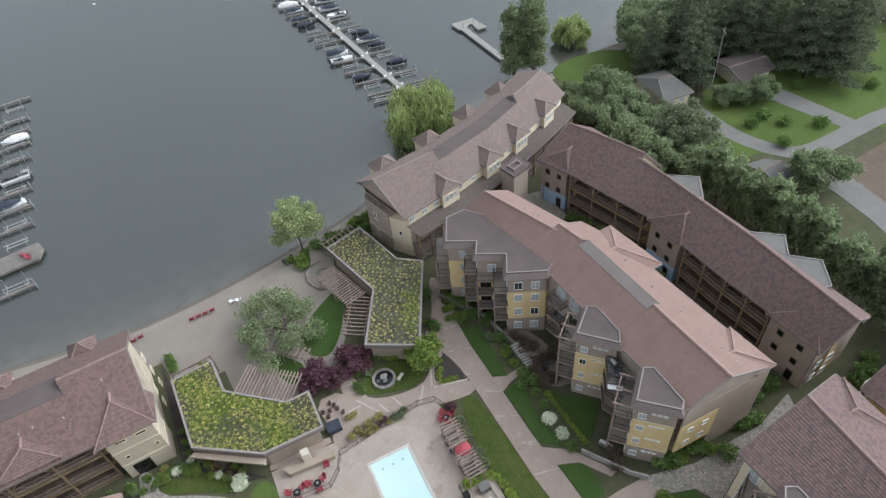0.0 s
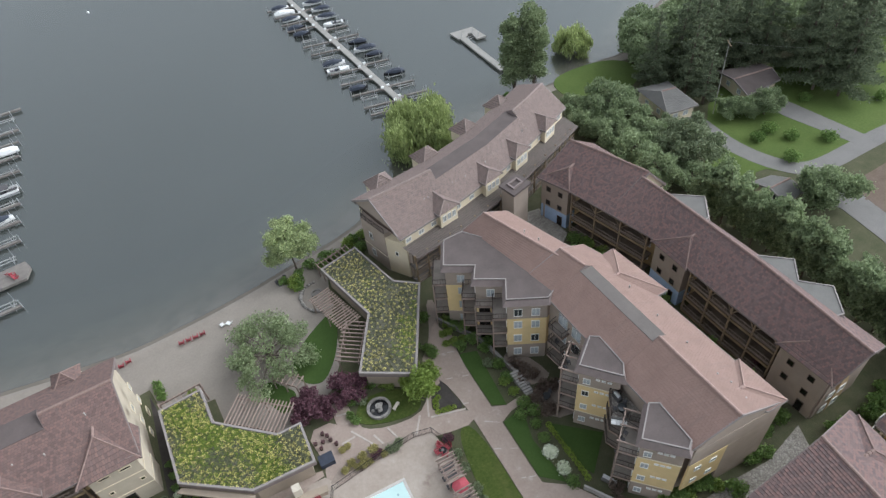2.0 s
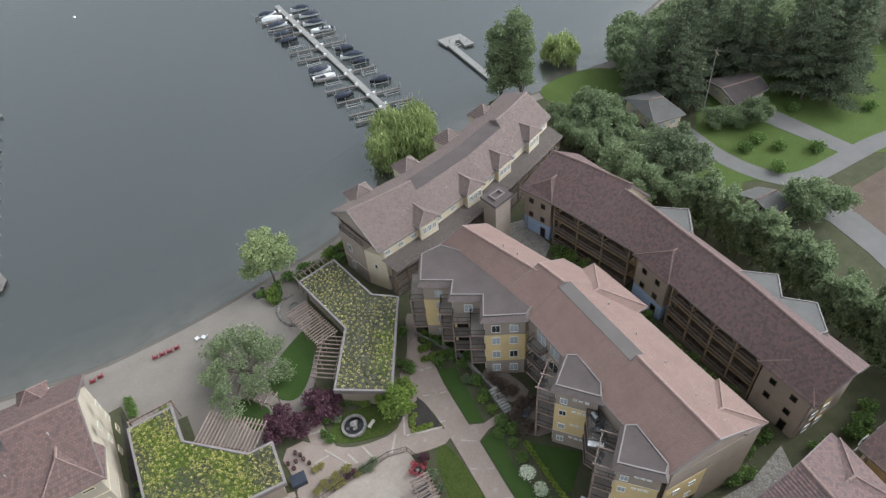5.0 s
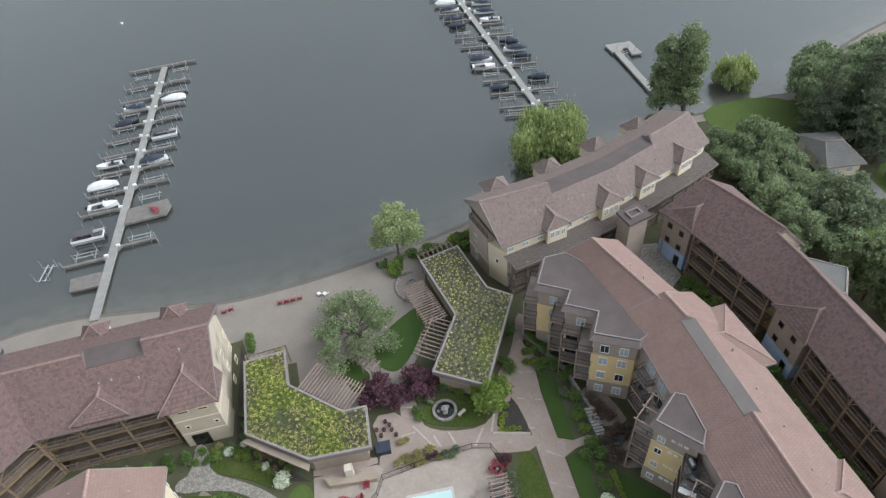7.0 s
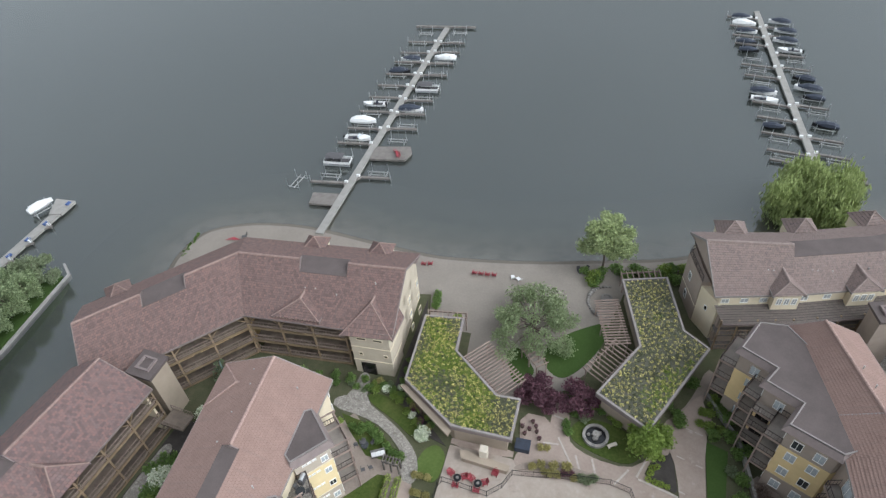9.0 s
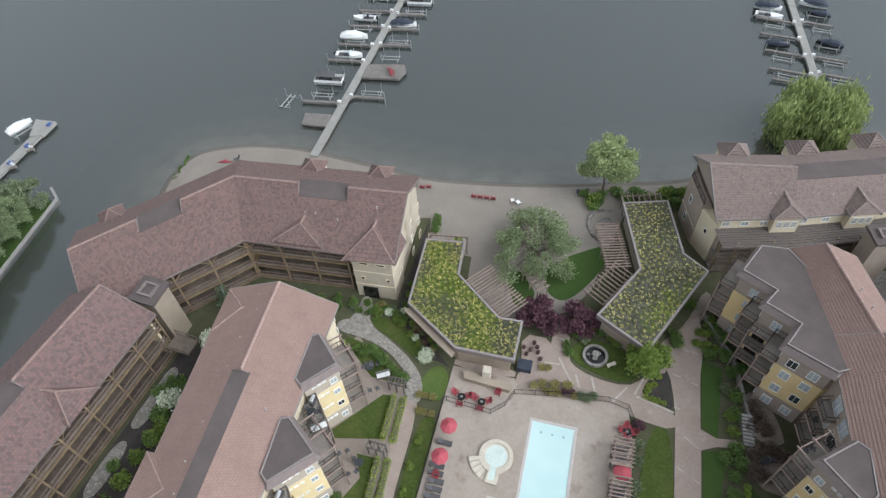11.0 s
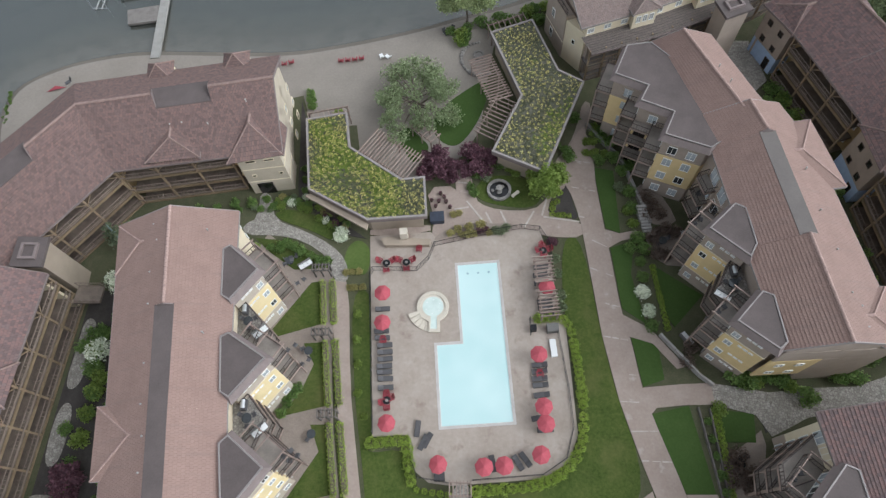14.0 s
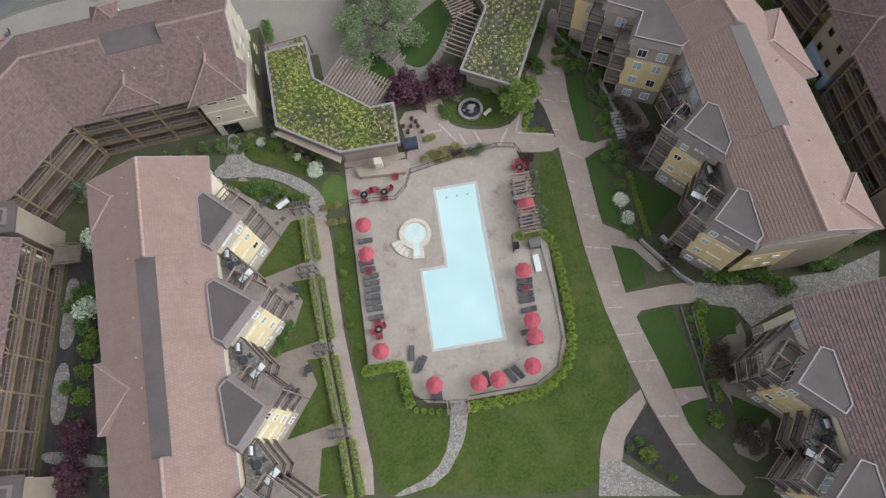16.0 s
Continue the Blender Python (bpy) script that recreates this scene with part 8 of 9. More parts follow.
Mesh().prism(inset([(-10.0, 4.3), (-9.6, 3.4), (-6.8, 3.2), (-3.6, 3.0), (-3.4, 3.7), (-6.6, 4.1), (-9.2, 4.5)], -.08), .95, 1.02).ob("counter_top", "tan", ck, "pale stone top")

# fountain
fo = thing("fountain", (6.7, 11.1, 0), "round stone fountain with dark boulders in shallow water", "fountain")
n_ = 24
kb = Mesh()
for i in range(n_):
    a0, a1 = 2 * math.pi * (i + .04) / n_, 2 * math.pi * (i + .96) / n_
    kb = Mesh()
    kb.prism([(6.7 + r * math.cos(a), 11.1 + r * math.sin(a)) for r, a in ((1.35, a0), (1.72, a0), (1.72, a1), (1.35, a1))], 0, 0.5)
    kb.ob("kerb_stone", "stone", fo)
Mesh().lathe(6.7, 11.1, [(1.4, 0), (1.4, .25)], 28).ob("basin_surface", "glass_dark", fo, "dark shallow fountain water")
random.seed(9)
for i in range(16):
    a, r = random.uniform(0, 6.28), random.uniform(.1, 1.0)
    s = random.uniform(.14, .34)
    Mesh().lathe(6.7 + r * math.cos(a), 11.1 + r * math.sin(a), [(s * .7, .2), (s, .3 + s * .3), (s * .6, .3 + s)], 7).ob("boulder", "stone", fo, smooth=True)
Mesh().lathe(6.7, 11.1, [(.25, .2), (.16, .7), (.42, .85), (.46, .95), (.1, .98), (.08, 1.3), (.16, 1.36)], 14).ob("spout", "stone", fo, "carved stone spout")
bn = thing("bench", (8.9, 10.2, 0), "short curved stone bench beside the fountain", "bench")
Mesh().box(8.9, 10.2, .38, 1.3, .45, .1, 35).ob("seat", "limestone", bn)
for d in (-.45, .45):
    Mesh().box(8.9 + d * .82, 10.2 + d * .57, 0, .15, .38, .38, 35).ob("leg", "limestone", bn)


BAR = {}


def fence(name, line, label, h=1.3, mat="dark", z=.1):
    t = thing(name, (*line[0], 0), label, "fence", "pool fences")
    if h not in BAR:
        first_bar = Mesh().box(0, 0, 0, .022, .022, h - .01).ob("bar", mat)
        BAR[h] = first_bar.data
        bpy.data.objects.remove(first_bar)
    for p, q in zip(line, line[1:]):
        L = (Vector(q) - Vector(p)).length
        k = max(1, round(L / 1.8))
        for j in range(k):
            a, b = along(p, q, j / k), along(p, q, (j + 1) / k)
            Mesh().box(a[0], a[1], z, .07, .07, h + .06).ob("post", mat, t)
            up = Vector((*a, z + h)), Vector((*b, z + h))
            pn = Mesh().beam(*up, .06, .03).ob("panel", mat, t)
            lo = Vector((0, 0, h - .14))
            Mesh().beam(up[0] - lo, up[1] - lo, .03, .03).ob("rail", mat, pn)
            n_ = max(2, int(L / k / .22))
            for i in range(1, n_):
                c = along(a, b, i / n_)
                o = new("bar", BAR[h])
                o.parent, o.location = pn, (c[0], c[1], z)
    Mesh().box(line[-1][0], line[-1][1], z, .07, .07, h + .06).ob("post", mat, t)
    return t


fence("pool_fence", [(-11.6, -21.2), (-11.7, -0.6), (-11.3, 0.1), (-5.4, -0.4), (-3.8, 1.1), (-2.9, 3.1), (-0.3, 3.5), (3.0, 4.1), (9.1, 4.8), (11.5, 4.3), (12.5, 2.0), (12.6, -0.6)], "black metal fence round the pool deck")
fence("pool_fence", [(8.7, -8.4), (8.6, -10.4)], "black metal fence beside the pool equipment")
fence("pool_fence", [(12.0, -10.4), (12.3, -17.3), (12.2, -22.2), (10.9, -25.6), (8.0, -27.2), (-0.1, -27.3)], "black metal fence along the curved hedge", 1.1)
fence("pool_fence", [(-2.9, -27.4), (-6.4, -26.6), (-7.0, -24.9)], "black metal fence by the south gate", 1.1)
for x, y, sx, sy, h, mt, lb in ((11.4, -9.9, 1.4, 1.0, .9, "flat_grey", "grey pool equipment cabinet"), (9.0, -9.7, .7, .7, .8, "dark", "black barbecue grill beside the deck"), (11.2, -12.4, .7, 2.2, .35, "hull", "white rolled pool cover bin"), (-2.3, 7.2, 1.9, 1.5, .85, "navy", "dark blue covered storage box")):
    t = thing("storage_box", (x, y, 0), lb, "storage box")
    Mesh().box(x, y, .1, sx, sy, h).ob("body", mt, t)
    Mesh().box(x, y, .1 + h, sx + .06, sy + .06, .07).ob("lid", mt, t)


def planter(at, r=.28):
    t = thing("plant_pot", at, "round dark pot with a low plant", "plant pot", "plant pots")
    x, y = at[:2]
    Mesh().lathe(x, y, [(r * .7, .07), (r, .5), (r * .9, .55)], 14).ob("pot", "dark_wood", t)
    hang(new("foliage", leaf_mesh("foliage", [(x, y, .65, r, r, .2)], 900, .07, "leaf_plum", int(abs(x * 10)))), t)


for p in ((-1.1, 10.6), (-0.9, 9.8), (-0.4, 8.9), (-2.9, 10.2), (-1.6, 11.2), (-2.4, 9.2), (-1.9, 10.0)):
    planter(p)

# gate portals across the west terraces, low walls, fire pit on the beach
for x, y in ((-18.2, -8.6), (-17.2, -18.8), (-18.4, 0.3), (-16.2, -29.0)):
    slat_pergola("gate_portal", (x - .7, y + .5), (x + 1.5, y + .4), (0, -1.1), 6, 2.4, "dark timber gate portal on the terrace path", "walkway")
lw = thing("garden_wall", (24, 10, 0), "low curved stone garden wall along the planting", "wall")
line = smooth([(20.6, 21.2), (22.6, 17.6), (24.6, 14.6), (25.6, 9), (26.6, 4)], 2, False)
for a_, b_ in zip(spaced(line, 1.1), spaced(line, 1.1)[1:]):
    Mesh().beam((*a_, .75), (*along(a_, b_, .97), .75), .4, .9).ob("wall_block", "stone", lw)
lw2 = thing("garden_wall", (27, -14, 0), "low pale wall beside the terrace steps", "wall")
for a_, b_ in zip(spaced([(24.6, -11.6), (28.2, -17.0), (29.6, -18.4)], 1.2), spaced([(24.6, -11.6), (28.2, -17.0), (29.6, -18.4)], 1.2)[1:]):
    Mesh().beam((*a_, .9), (*along(a_, b_, .97), .9), .25, 1.1).ob("wall_block", "concrete", lw2)
lw3 = thing("garden_wall", (27, -26, 0), "narrow timber-edged planter wall on the lawn", "wall")
for end_a, end_b in (((27.3, -20.8), (27.7, -32.4)), ((28.6, -21.0), (28.3, -32.6))):
    cut = spaced([end_a, end_b], 1.4)
    for a_, b_ in zip(cut, cut[1:]):
        Mesh().beam((*a_, .42), (*along(a_, b_, .97), .42), .16, .6).ob("wall_block", "walkway", lw3)
fp = thing("fire_pit", (5.9, 36.2, 0), "round stone fire pit ringed by boulders", "fire pit")
Mesh().lathe(5.9, 36.2, [(.9, 0), (.95, .4), (.7, .45), (.6, .2)], 18).ob("bowl", "stone", fp)
random.seed(4)
for i in range(22):
    a = radians(90 + i * 9.5)
    s = random.uniform(.25, .45)
    Mesh().lathe(6.2 + 3.1 * math.cos(a), 35.6 + 3.4 * math.sin(a), [(s * .8, -.05), (s, s * .5), (s * .5, s * 1.1)], 7).ob("boulder", "stone", fp, smooth=True)
steps = thing("garden_steps", (25.6, 5, 0), "narrow timber garden steps", "steps")
for j in range(9):
    Mesh().box(25.7 + .05 * j, 6.4 - .42 * j, 0, 1.3, .36, .16 + .12 * (8 - j)).ob("step", "concrete", steps)

# ---- docks and boats ----
HULL = [(-3.0, .95, .95), (-1.5, 1.1, 1.0), (.5, 1.12, 1.05), (1.8, .85, 1.12), (2.7, .4, 1.2), (3.1, .05, 1.25)]


def boat(cover, hull="hull", label="", L=1.0):
    t = thing("motorboat", (0, 0, 0), label, "boat", "moored boats")
    h = Mesh()
    sec = []
    for x, w, d in HULL:
        sec.append([(x, -w, d), (x, -w * .8, .35), (x, 0, .1), (x, w * .8, .35), (x, w, d)])
    for a, b in zip(sec, sec[1:]):
        for i in range(4):
            h.face([a[i], b[i], b[i + 1], a[i + 1]])
    h.face(sec[0][::-1])
    h.ob("hull", hull, t, "white gelcoat hull" if hull == "hull" else "dark hull")
    dk = Mesh()
    for (x, w, d), (x2, w2, d2) in zip(HULL[2:], HULL[3:]):
        dk.face([(x, -w, d), (x2, -w2, d2), (x2, w2, d2), (x, w, d)])
    dk.ob("foredeck", hull, t)
    if cover:
        c = Mesh()
        rows = []
        for x, w, d, top in ((-3.02, .97, .97, 1.1), (-1.8, 1.12, 1.0, 1.75), (.1, 1.15, 1.05, 1.95), (1.2, 1.0, 1.1, 1.6), (2.4, .55, 1.2, 1.3)):
            rows.append([(x, -w, d - .2), (x, -w * .75, d + (top - d) * .7), (x, 0, top), (x, w * .75, d + (top - d) * .7), (x, w, d - .2)])
        for a, b in zip(rows, rows[1:]):
            for i in range(4):
                c.face([a[i], b[i], b[i + 1], a[i + 1]])
        c.face(rows[0][::-1])
        c.face(rows[-1])
        c.ob("boat_cover", cover, t, "fitted canvas cover", smooth=True)
    else:
        Mesh().prism([(-2.9, -.9), (.5, -1.0), (.5, 1.0), (-2.9, .9)], .5, .6).ob("cockpit_sole", "sling", t, "grey cockpit floor")
        Mesh().box(-2.6, 0, .6, .5, 1.7, .45).ob("seat", "hull", t, "white bench seat")
        Mesh().box(-.6, -.5, .6, .5, .5, .7).ob("seat", "navy", t, "dark helm seat")
        w = Mesh()
        w.face([(.6, -.95, 1.05), (.6, .95, 1.05), (.25, .8, 1.55), (.25, -.8, 1.55)])
        w.ob("windscreen", "glass", t, "raked windscreen")
        e = Mesh().box(-3.15, 0, .4, .4, .5, .9)
        e.ob("outboard", "dark", t, "black outboard motor")
    for o in t.children:
        o.matrix_parent_inverse = Matrix.Identity(4)
    return t


def pontoon():
    """A flat pontoon boat: two floats, a fenced deck and a raised canvas top."""
    t = thing("pontoon_boat", (0, 0, 0), "pontoon boat with a grey canvas top and pale fencing", "boat", "moored boats")
    for y in (-.95, .95):
        Mesh().tube((-3.2, y, .3), (3.0, y, .3), .32, .3, 10).ob("float", "steel", t, "aluminium float")
    Mesh().box(0, 0, .6, 6.4, 2.5, .12).ob("deck", "sling", t, "grey deck")
    for x, y, lx, ly in ((0, -1.2, 6.2, .06), (0, 1.2, 6.2, .06), (3.05, 0, .06, 2.3), (-3.05, 0, .06, 2.3)):
        Mesh().box(x, y, .72, lx, ly, .62).ob("side_fence", "hull", t, "pale fence panel")
    Mesh().box(-2.4, 0, .72, .7, 2.0, .45).ob("seat", "sling", t, "grey bench seat")
    Mesh().box(.6, -.7, .72, .5, .6, .8).ob("helm", "dark", t, "dark helm console")
    c = Mesh()
    rows = [[(x, y, 2.3 + .18 * (1 - (y / 1.25) ** 2) - .05 * abs(x + .6)) for y in (-1.25, -.7, 0, .7, 1.25)] for x in (-2.6, -1.2, .2, 1.6)]
    for a, b in zip(rows, rows[1:]):
        for i in range(4):
            c.face([a[i], b[i], b[i + 1], a[i + 1]])
    c.ob("canvas_top", "sling", t, "stretched grey canvas top", smooth=True)
    for x in (-2.4, 1.4):
        for y in (-1.15, 1.15):
            Mesh().tube((x, y, .72), (x * .9, y, 2.25), .03, .03, 6).ob("pole", "steel", t)
    for o in t.children:
        o.matrix_parent_inverse = Matrix.Identity(4)
    return t


BOATS = {"pontoon": pontoon(), "dark": boat("navy", "hull", "motorboat under a dark canvas cover"), "white": boat("hull", "hull", "motorboat under a white canvas cover"),
         "open": boat(None, "hull", "open white motorboat with a windscreen"), "black": boat("navy", "dark", "dark-hulled motorboat under a black cover")}


def lift():
    t = thing("boat_lift", (0, 0, 0), "white metal boat lift with four posts", "boat lift", "boat lifts")
    for x in (-1.7, 1.7):
        for y in (-1.35, 1.35):
            Mesh().box(x, y, -1.2, .10, .10, 2.7).ob("post", "steel", t, "galvanised lift post")
        Mesh().beam((x, -1.35, -.2), (x, 1.35, -.2), .12, .14).ob("cross_beam", "steel", t)
    for y in (-.5, .5):
        Mesh().beam((-2.2, y, .02), (2.2, y, .02), .16, .14).ob("bunk", "lift_rail", t, "grey bunk rail")
    return t


LIFT = lift()
made_b, made_l = set(), [False]


def moor(kind, x, y, a, s=1.0, z=-.55):
    m = Matrix.Translation((x, y, z)) @ Matrix.Rotation(radians(a), 4, "Z") @ Matrix.Diagonal((s, s, s, 1))
    src = BOATS[kind]
    if kind not in made_b:
        made_b.add(kind)
        src.matrix_basis = m
    else:
        copy_thing(src, m)


def put_lift(x, y, a):
    m = pose(x, y, WATER + .35, 0, 0, a)
    if not made_l[0]:
        made_l[0] = True
        LIFT.matrix_basis = m
    else:
        copy_thing(LIFT, m)


def dock(label, p, q, width, fingers, group, slant=0.0):
    """A floating dock: a walkway from p to q and side fingers (distance along, reach; negative to the left)."""
    t = thing("boat_dock", (*p, 0), label, "dock", group)
    d = unit(p, q)
    L = (Vector(q) - Vector(p)).length
    n = Vector((d.y, -d.x))
    if slant:
        n = Vector((math.cos(radians(slant)), math.sin(radians(slant))))
    k = int(L / 6)
    for j in range(k):
        a, b = along(p, q, j / k), along(p, q, (j + .996) / k)
        Mesh().beam((*a, .12), (*b, .12), width, .4).ob("walkway_section", "dock", t, "bleached boarded walkway section")
    for s, reach in fingers:
        c = (p[0] + d.x * s, p[1] + d.y * s)
        sg = 1 if reach > 0 else -1
        a = (c[0] + n.x * sg * width / 2, c[1] + n.y * sg * width / 2)
        e = (c[0] + n.x * reach, c[1] + n.y * reach)
        m = Mesh()
        m.beam((*a, .06), (*e, .06), .6, .35)
        w0 = (a[0] - d.x * 1.0, a[1] - d.y * 1.0)
        m.prism([a, (a[0] + n.x * sg * 1.1, a[1] + n.y * sg * 1.1), (a[0] - d.x * 1.2, a[1] - d.y * 1.2)], -.25, .055)
        m.ob("finger", "dock_dark", t, "weathered brown finger float")
        f = Mesh().tube((e[0], e[1], -1.5), (e[0], e[1], 1.3), .1, .1, 7)
        f.ob("mooring_post", "steel", t, "grey mooring post")
        bx = Mesh().box(a[0] + n.x * sg * .1, a[1] + n.y * sg * .1, .12, .45, .7, .42, ang(d.x, d.y))
        bx.ob("dock_box", "hull", t, "white dock box")
    return t


ys_l = [16, 30.6, 36.8, 44.4, 51.2, 57.2, 63.4, 70.2, 75.8, 82.6]
ys_r = [18.3, 37.3, 43.8, 50.2, 56.4, 63.2, 69.8, 76.4, 82.2]
dW = dock("long floating dock with fingers and moored boats", (-47.0, 41.2), (-47.8, 133.2), 1.5, [(s, -8.6) for s in ys_l] + [(s, 7.6) for s in ys_r], "boat docks", 6.5)
Mesh().beam((-57.1, 133.1, .1), (-39.8, 134.9, .1), .8, .4).ob("finger", "dock_dark", dW, "end float across the dock")
Mesh().prism([(-46.4, 70.6), (-38.9, 72.0), (-37.9, 69.6), (-38.7, 66.9), (-46.3, 65.9)], -.3, .2).ob("swim_platform", "dock_dark", dW, "brown boarded platform with red chairs")
Mesh().prism([(-53.4, 52.6), (-48.0, 53.2), (-47.8, 49.6), (-52.8, 49.2)], -.3, .1).ob("swim_platform", "dock_dark", dW, "small grey platform")
ye_r = [5.2, 11.2, 24.6, 42.8, 49.8, 60.8, 66.4]
ye_l = [-2.4, 4.0, 10.6, 17, 23.4, 36.4, 42, 54, 59, 65, 71]
dE = dock("long floating dock with fingers and moored boats", (42.3, 80.4), (36.8, 156.6), 1.5, [(max(.4, s), -8.4) for s in ye_l] + [(s, 7.4) for s in ye_r], "boat docks", -8)
Mesh().prism([(44.6, 77.4), (45.4, 79.8), (50.6, 79.2), (50.6, 76.2)], -.3, .2).ob("swim_platform", "dock_dark", dE, "brown boarded platform with red chairs")
random.seed(17)
for kind, x, y, a in (("pontoon", -52.7, 63.8, 6), ("open", -51.9, 73.2, 6), ("white", -53.3, 80.4, 6), ("open", -53.4, 88.2, 186), ("dark", -43.9, 87.4, 6), ("pontoon", -42.9, 97.4, 6), ("white", -43.0, 114.4, 186),
                      ("black", -52.8, 105.4, 6), ("dark", -52.1, 112.4, 186)):
    moor(kind, x, y, a, random.uniform(.88, 1.0))
for kind, x, y in (("dark", 33.8, 151.8), ("dark", 43.3, 150.8), ("dark", 34.5, 142.4), ("black", 34.1, 135.6), ("black", 34.3, 131.1), ("open", 44, 133), ("dark", 43.5, 138.8),
                   ("black", 45.6, 118.4), ("dark", 45.8, 113.4), ("black", 46.6, 109.5), ("dark", 36, 109.3), ("open", 35.8, 105.5), ("black", 37, 94.2), ("black", 47.3, 97.5), ("dark", 44.1, 144.9), ("white", 34, 147.3)):
    left = x < 42.3 - (y - 80.4) * .072
    moor(kind, x - 1.1, y + (.4 if left else -.8), -8 if left else 172, random.uniform(.82, 1.0))
for s in range(12):
    y = 59.5 + s * 6.3
    xw = -47.2 - (y - 42.0) * .009
    put_lift(xw - 5.0, y + random.uniform(-.5, .5), 6)
    if s != 1:
        put_lift(xw + 4.6, y + 2.3, 6)
for s in range(11):
    y = 83 + s * 6.2
    xe = 42.2 - (y - 80.4) * .072
    put_lift(xe - 4.9, y + .5, -8)
    put_lift(xe + 4.8, y + .6, -8)
put_lift(-58.6, 55.9, 84)
dN = dock("private dock with a square head beyond the lodge", (68.9, 82.4), (68.6, 106.2), 1.7, [], "boat docks")
Mesh().prism([(67.0, 107.1), (67.3, 102.6), (69.8, 102.7), (70.8, 104.1), (71.8, 103.7), (71.4, 100.1), (74.2, 100), (73.7, 107.0)], -.3, .13).ob("dock_head", "dock", dN, "square grey dock head")
put_lift(70.7, 102.4, 10)
dV = dock("long grey dock beside the wooded bank", (-102.2, 14.0), (-102.3, 38.0), 2.0, [(8, 1.5), (13, 1.5), (18, 1.5)], "boat docks")
Mesh().prism([(-105.6, 39.4), (-101.0, 39.6), (-101.0, 35.4), (-103.4, 34.6)], -.3, .32).ob("dock_head", "dock", dV, "wide grey end of the dock")
for y_ in (17.5, 22.5, 27.2, 32.0, 38.4):
    Mesh().box(-101.7, y_, .32, .6, 1.0, .3).ob("blue_cover", "blue", dV, "blue canvas bundle on the boards")
put_lift(-106.6, 36.2, 70)
moor("white", -106.6, 36.2, 70, .85, .2)
by = thing("beach_kayak", (-62.2, 36.2, 0), "red kayak lying on the shore sand", "kayak")
Mesh().solid([(-63.8, 35.7, .05), (-62.2, 35.8, .35), (-60.7, 36.4, .05), (-62.4, 36.6, .35), (-62.2, 36.2, .0)], [(0, 1, 3), (1, 2, 3), (0, 4, 1), (1, 4, 2), (2, 4, 3), (3, 4, 0)]).ob("hull", "red_plastic", by)
for x, y in ((-66, 170), (-20, 190), (105, 150), (-50, 185), (60, 178)):
    b_ = thing("mooring_buoy", (x, y, WATER), "small white mooring buoy on the lake", "buoy", "buoys")
    Mesh().lathe(x, y, [(.1, WATER - .3), (.45, WATER + .1), (.35, WATER + .4), (.08, WATER + .55)], 12).ob("float", "hull", b_, smooth=True)

# ---- the neighbouring houses, their drives and lawns ----
md = Mesh().prism(smooth([(74.3, 70.6), (80.4, 73.3), (92.8, 72.6), (96.9, 64.9), (88.7, 58.5), (78.4, 58.3), (74.3, 62.3)], 2), -.3, .03)
md.ob("meadow", "meadow", None, "bright green shore lawn", "lawn", kind="structure")
md = Mesh().prism(smooth([(78.4, 25.5), (90.7, 38), (98.9, 46.3), (113.3, 50.7), (137.1, 47.1), (173.4, 41.6), (172.9, 14.8), (119.3, 13.9), (110.1, 19.3), (100.9, 15.9), (93.7, 18.1), (89.1, 23.6), (84.5, 19.5), (80.5, 19.4)], 1), -.3, .025)
md.ob("meadow", "meadow", None, "bright green lawn round the houses", "lawn", kind="structure")
LANE = smooth([(91.0, 43.6), (90.6, 37.2), (90.3, 30.7), (92.0, 23.7), (95.3, 18.7), (100.0, 17.6), (108.1, 18.1), (119.7, 18.8), (129.5, 17.2)], 2, False)
rd = Mesh().prism(offset(LANE, 1.9) + offset(LANE, -1.9)[::-1], -.3, .05)
rd.ob("road", "asphalt", None, "pale grey gravelly lane", "road", kind="structure")
rd = Mesh().prism([(106.1, 38.3), (106.5, 32.5), (109.8, 19.1), (113.8, 19.2), (111.6, 34.3), (110.7, 39.4)], -.3, .062)
rd.ob("driveway", "asphalt", None, "dark asphalt driveway", "driveway", kind="structure")
rd = Mesh().prism(smooth([(84.5, 17.4), (90.6, 14.5), (92.7, 5.4), (86.5, -18.9), (84.5, -58.8), (90.5, -58.8), (92.6, -18.9), (98.3, 7.5), (97.8, 13.6)], 1), -.3, .04)
rd.ob("road", "asphalt", None, "pale gravel lane beside the trees", "road", kind="structure")
fd = Mesh()
fd.prism([(99, 11.5), (125, 13.5), (150, 15), (150, -60), (96, -60), (94, -10)], -.3, .03)
for j in range(34):
    y = 11 - j * 1.9
    fd.beam((97.5, y, .05), (148, y + 3.5, .05), 0.5, .06)
fd.ob("field", "field", None, "bare brown field with faint ridges", "field", kind="structure")


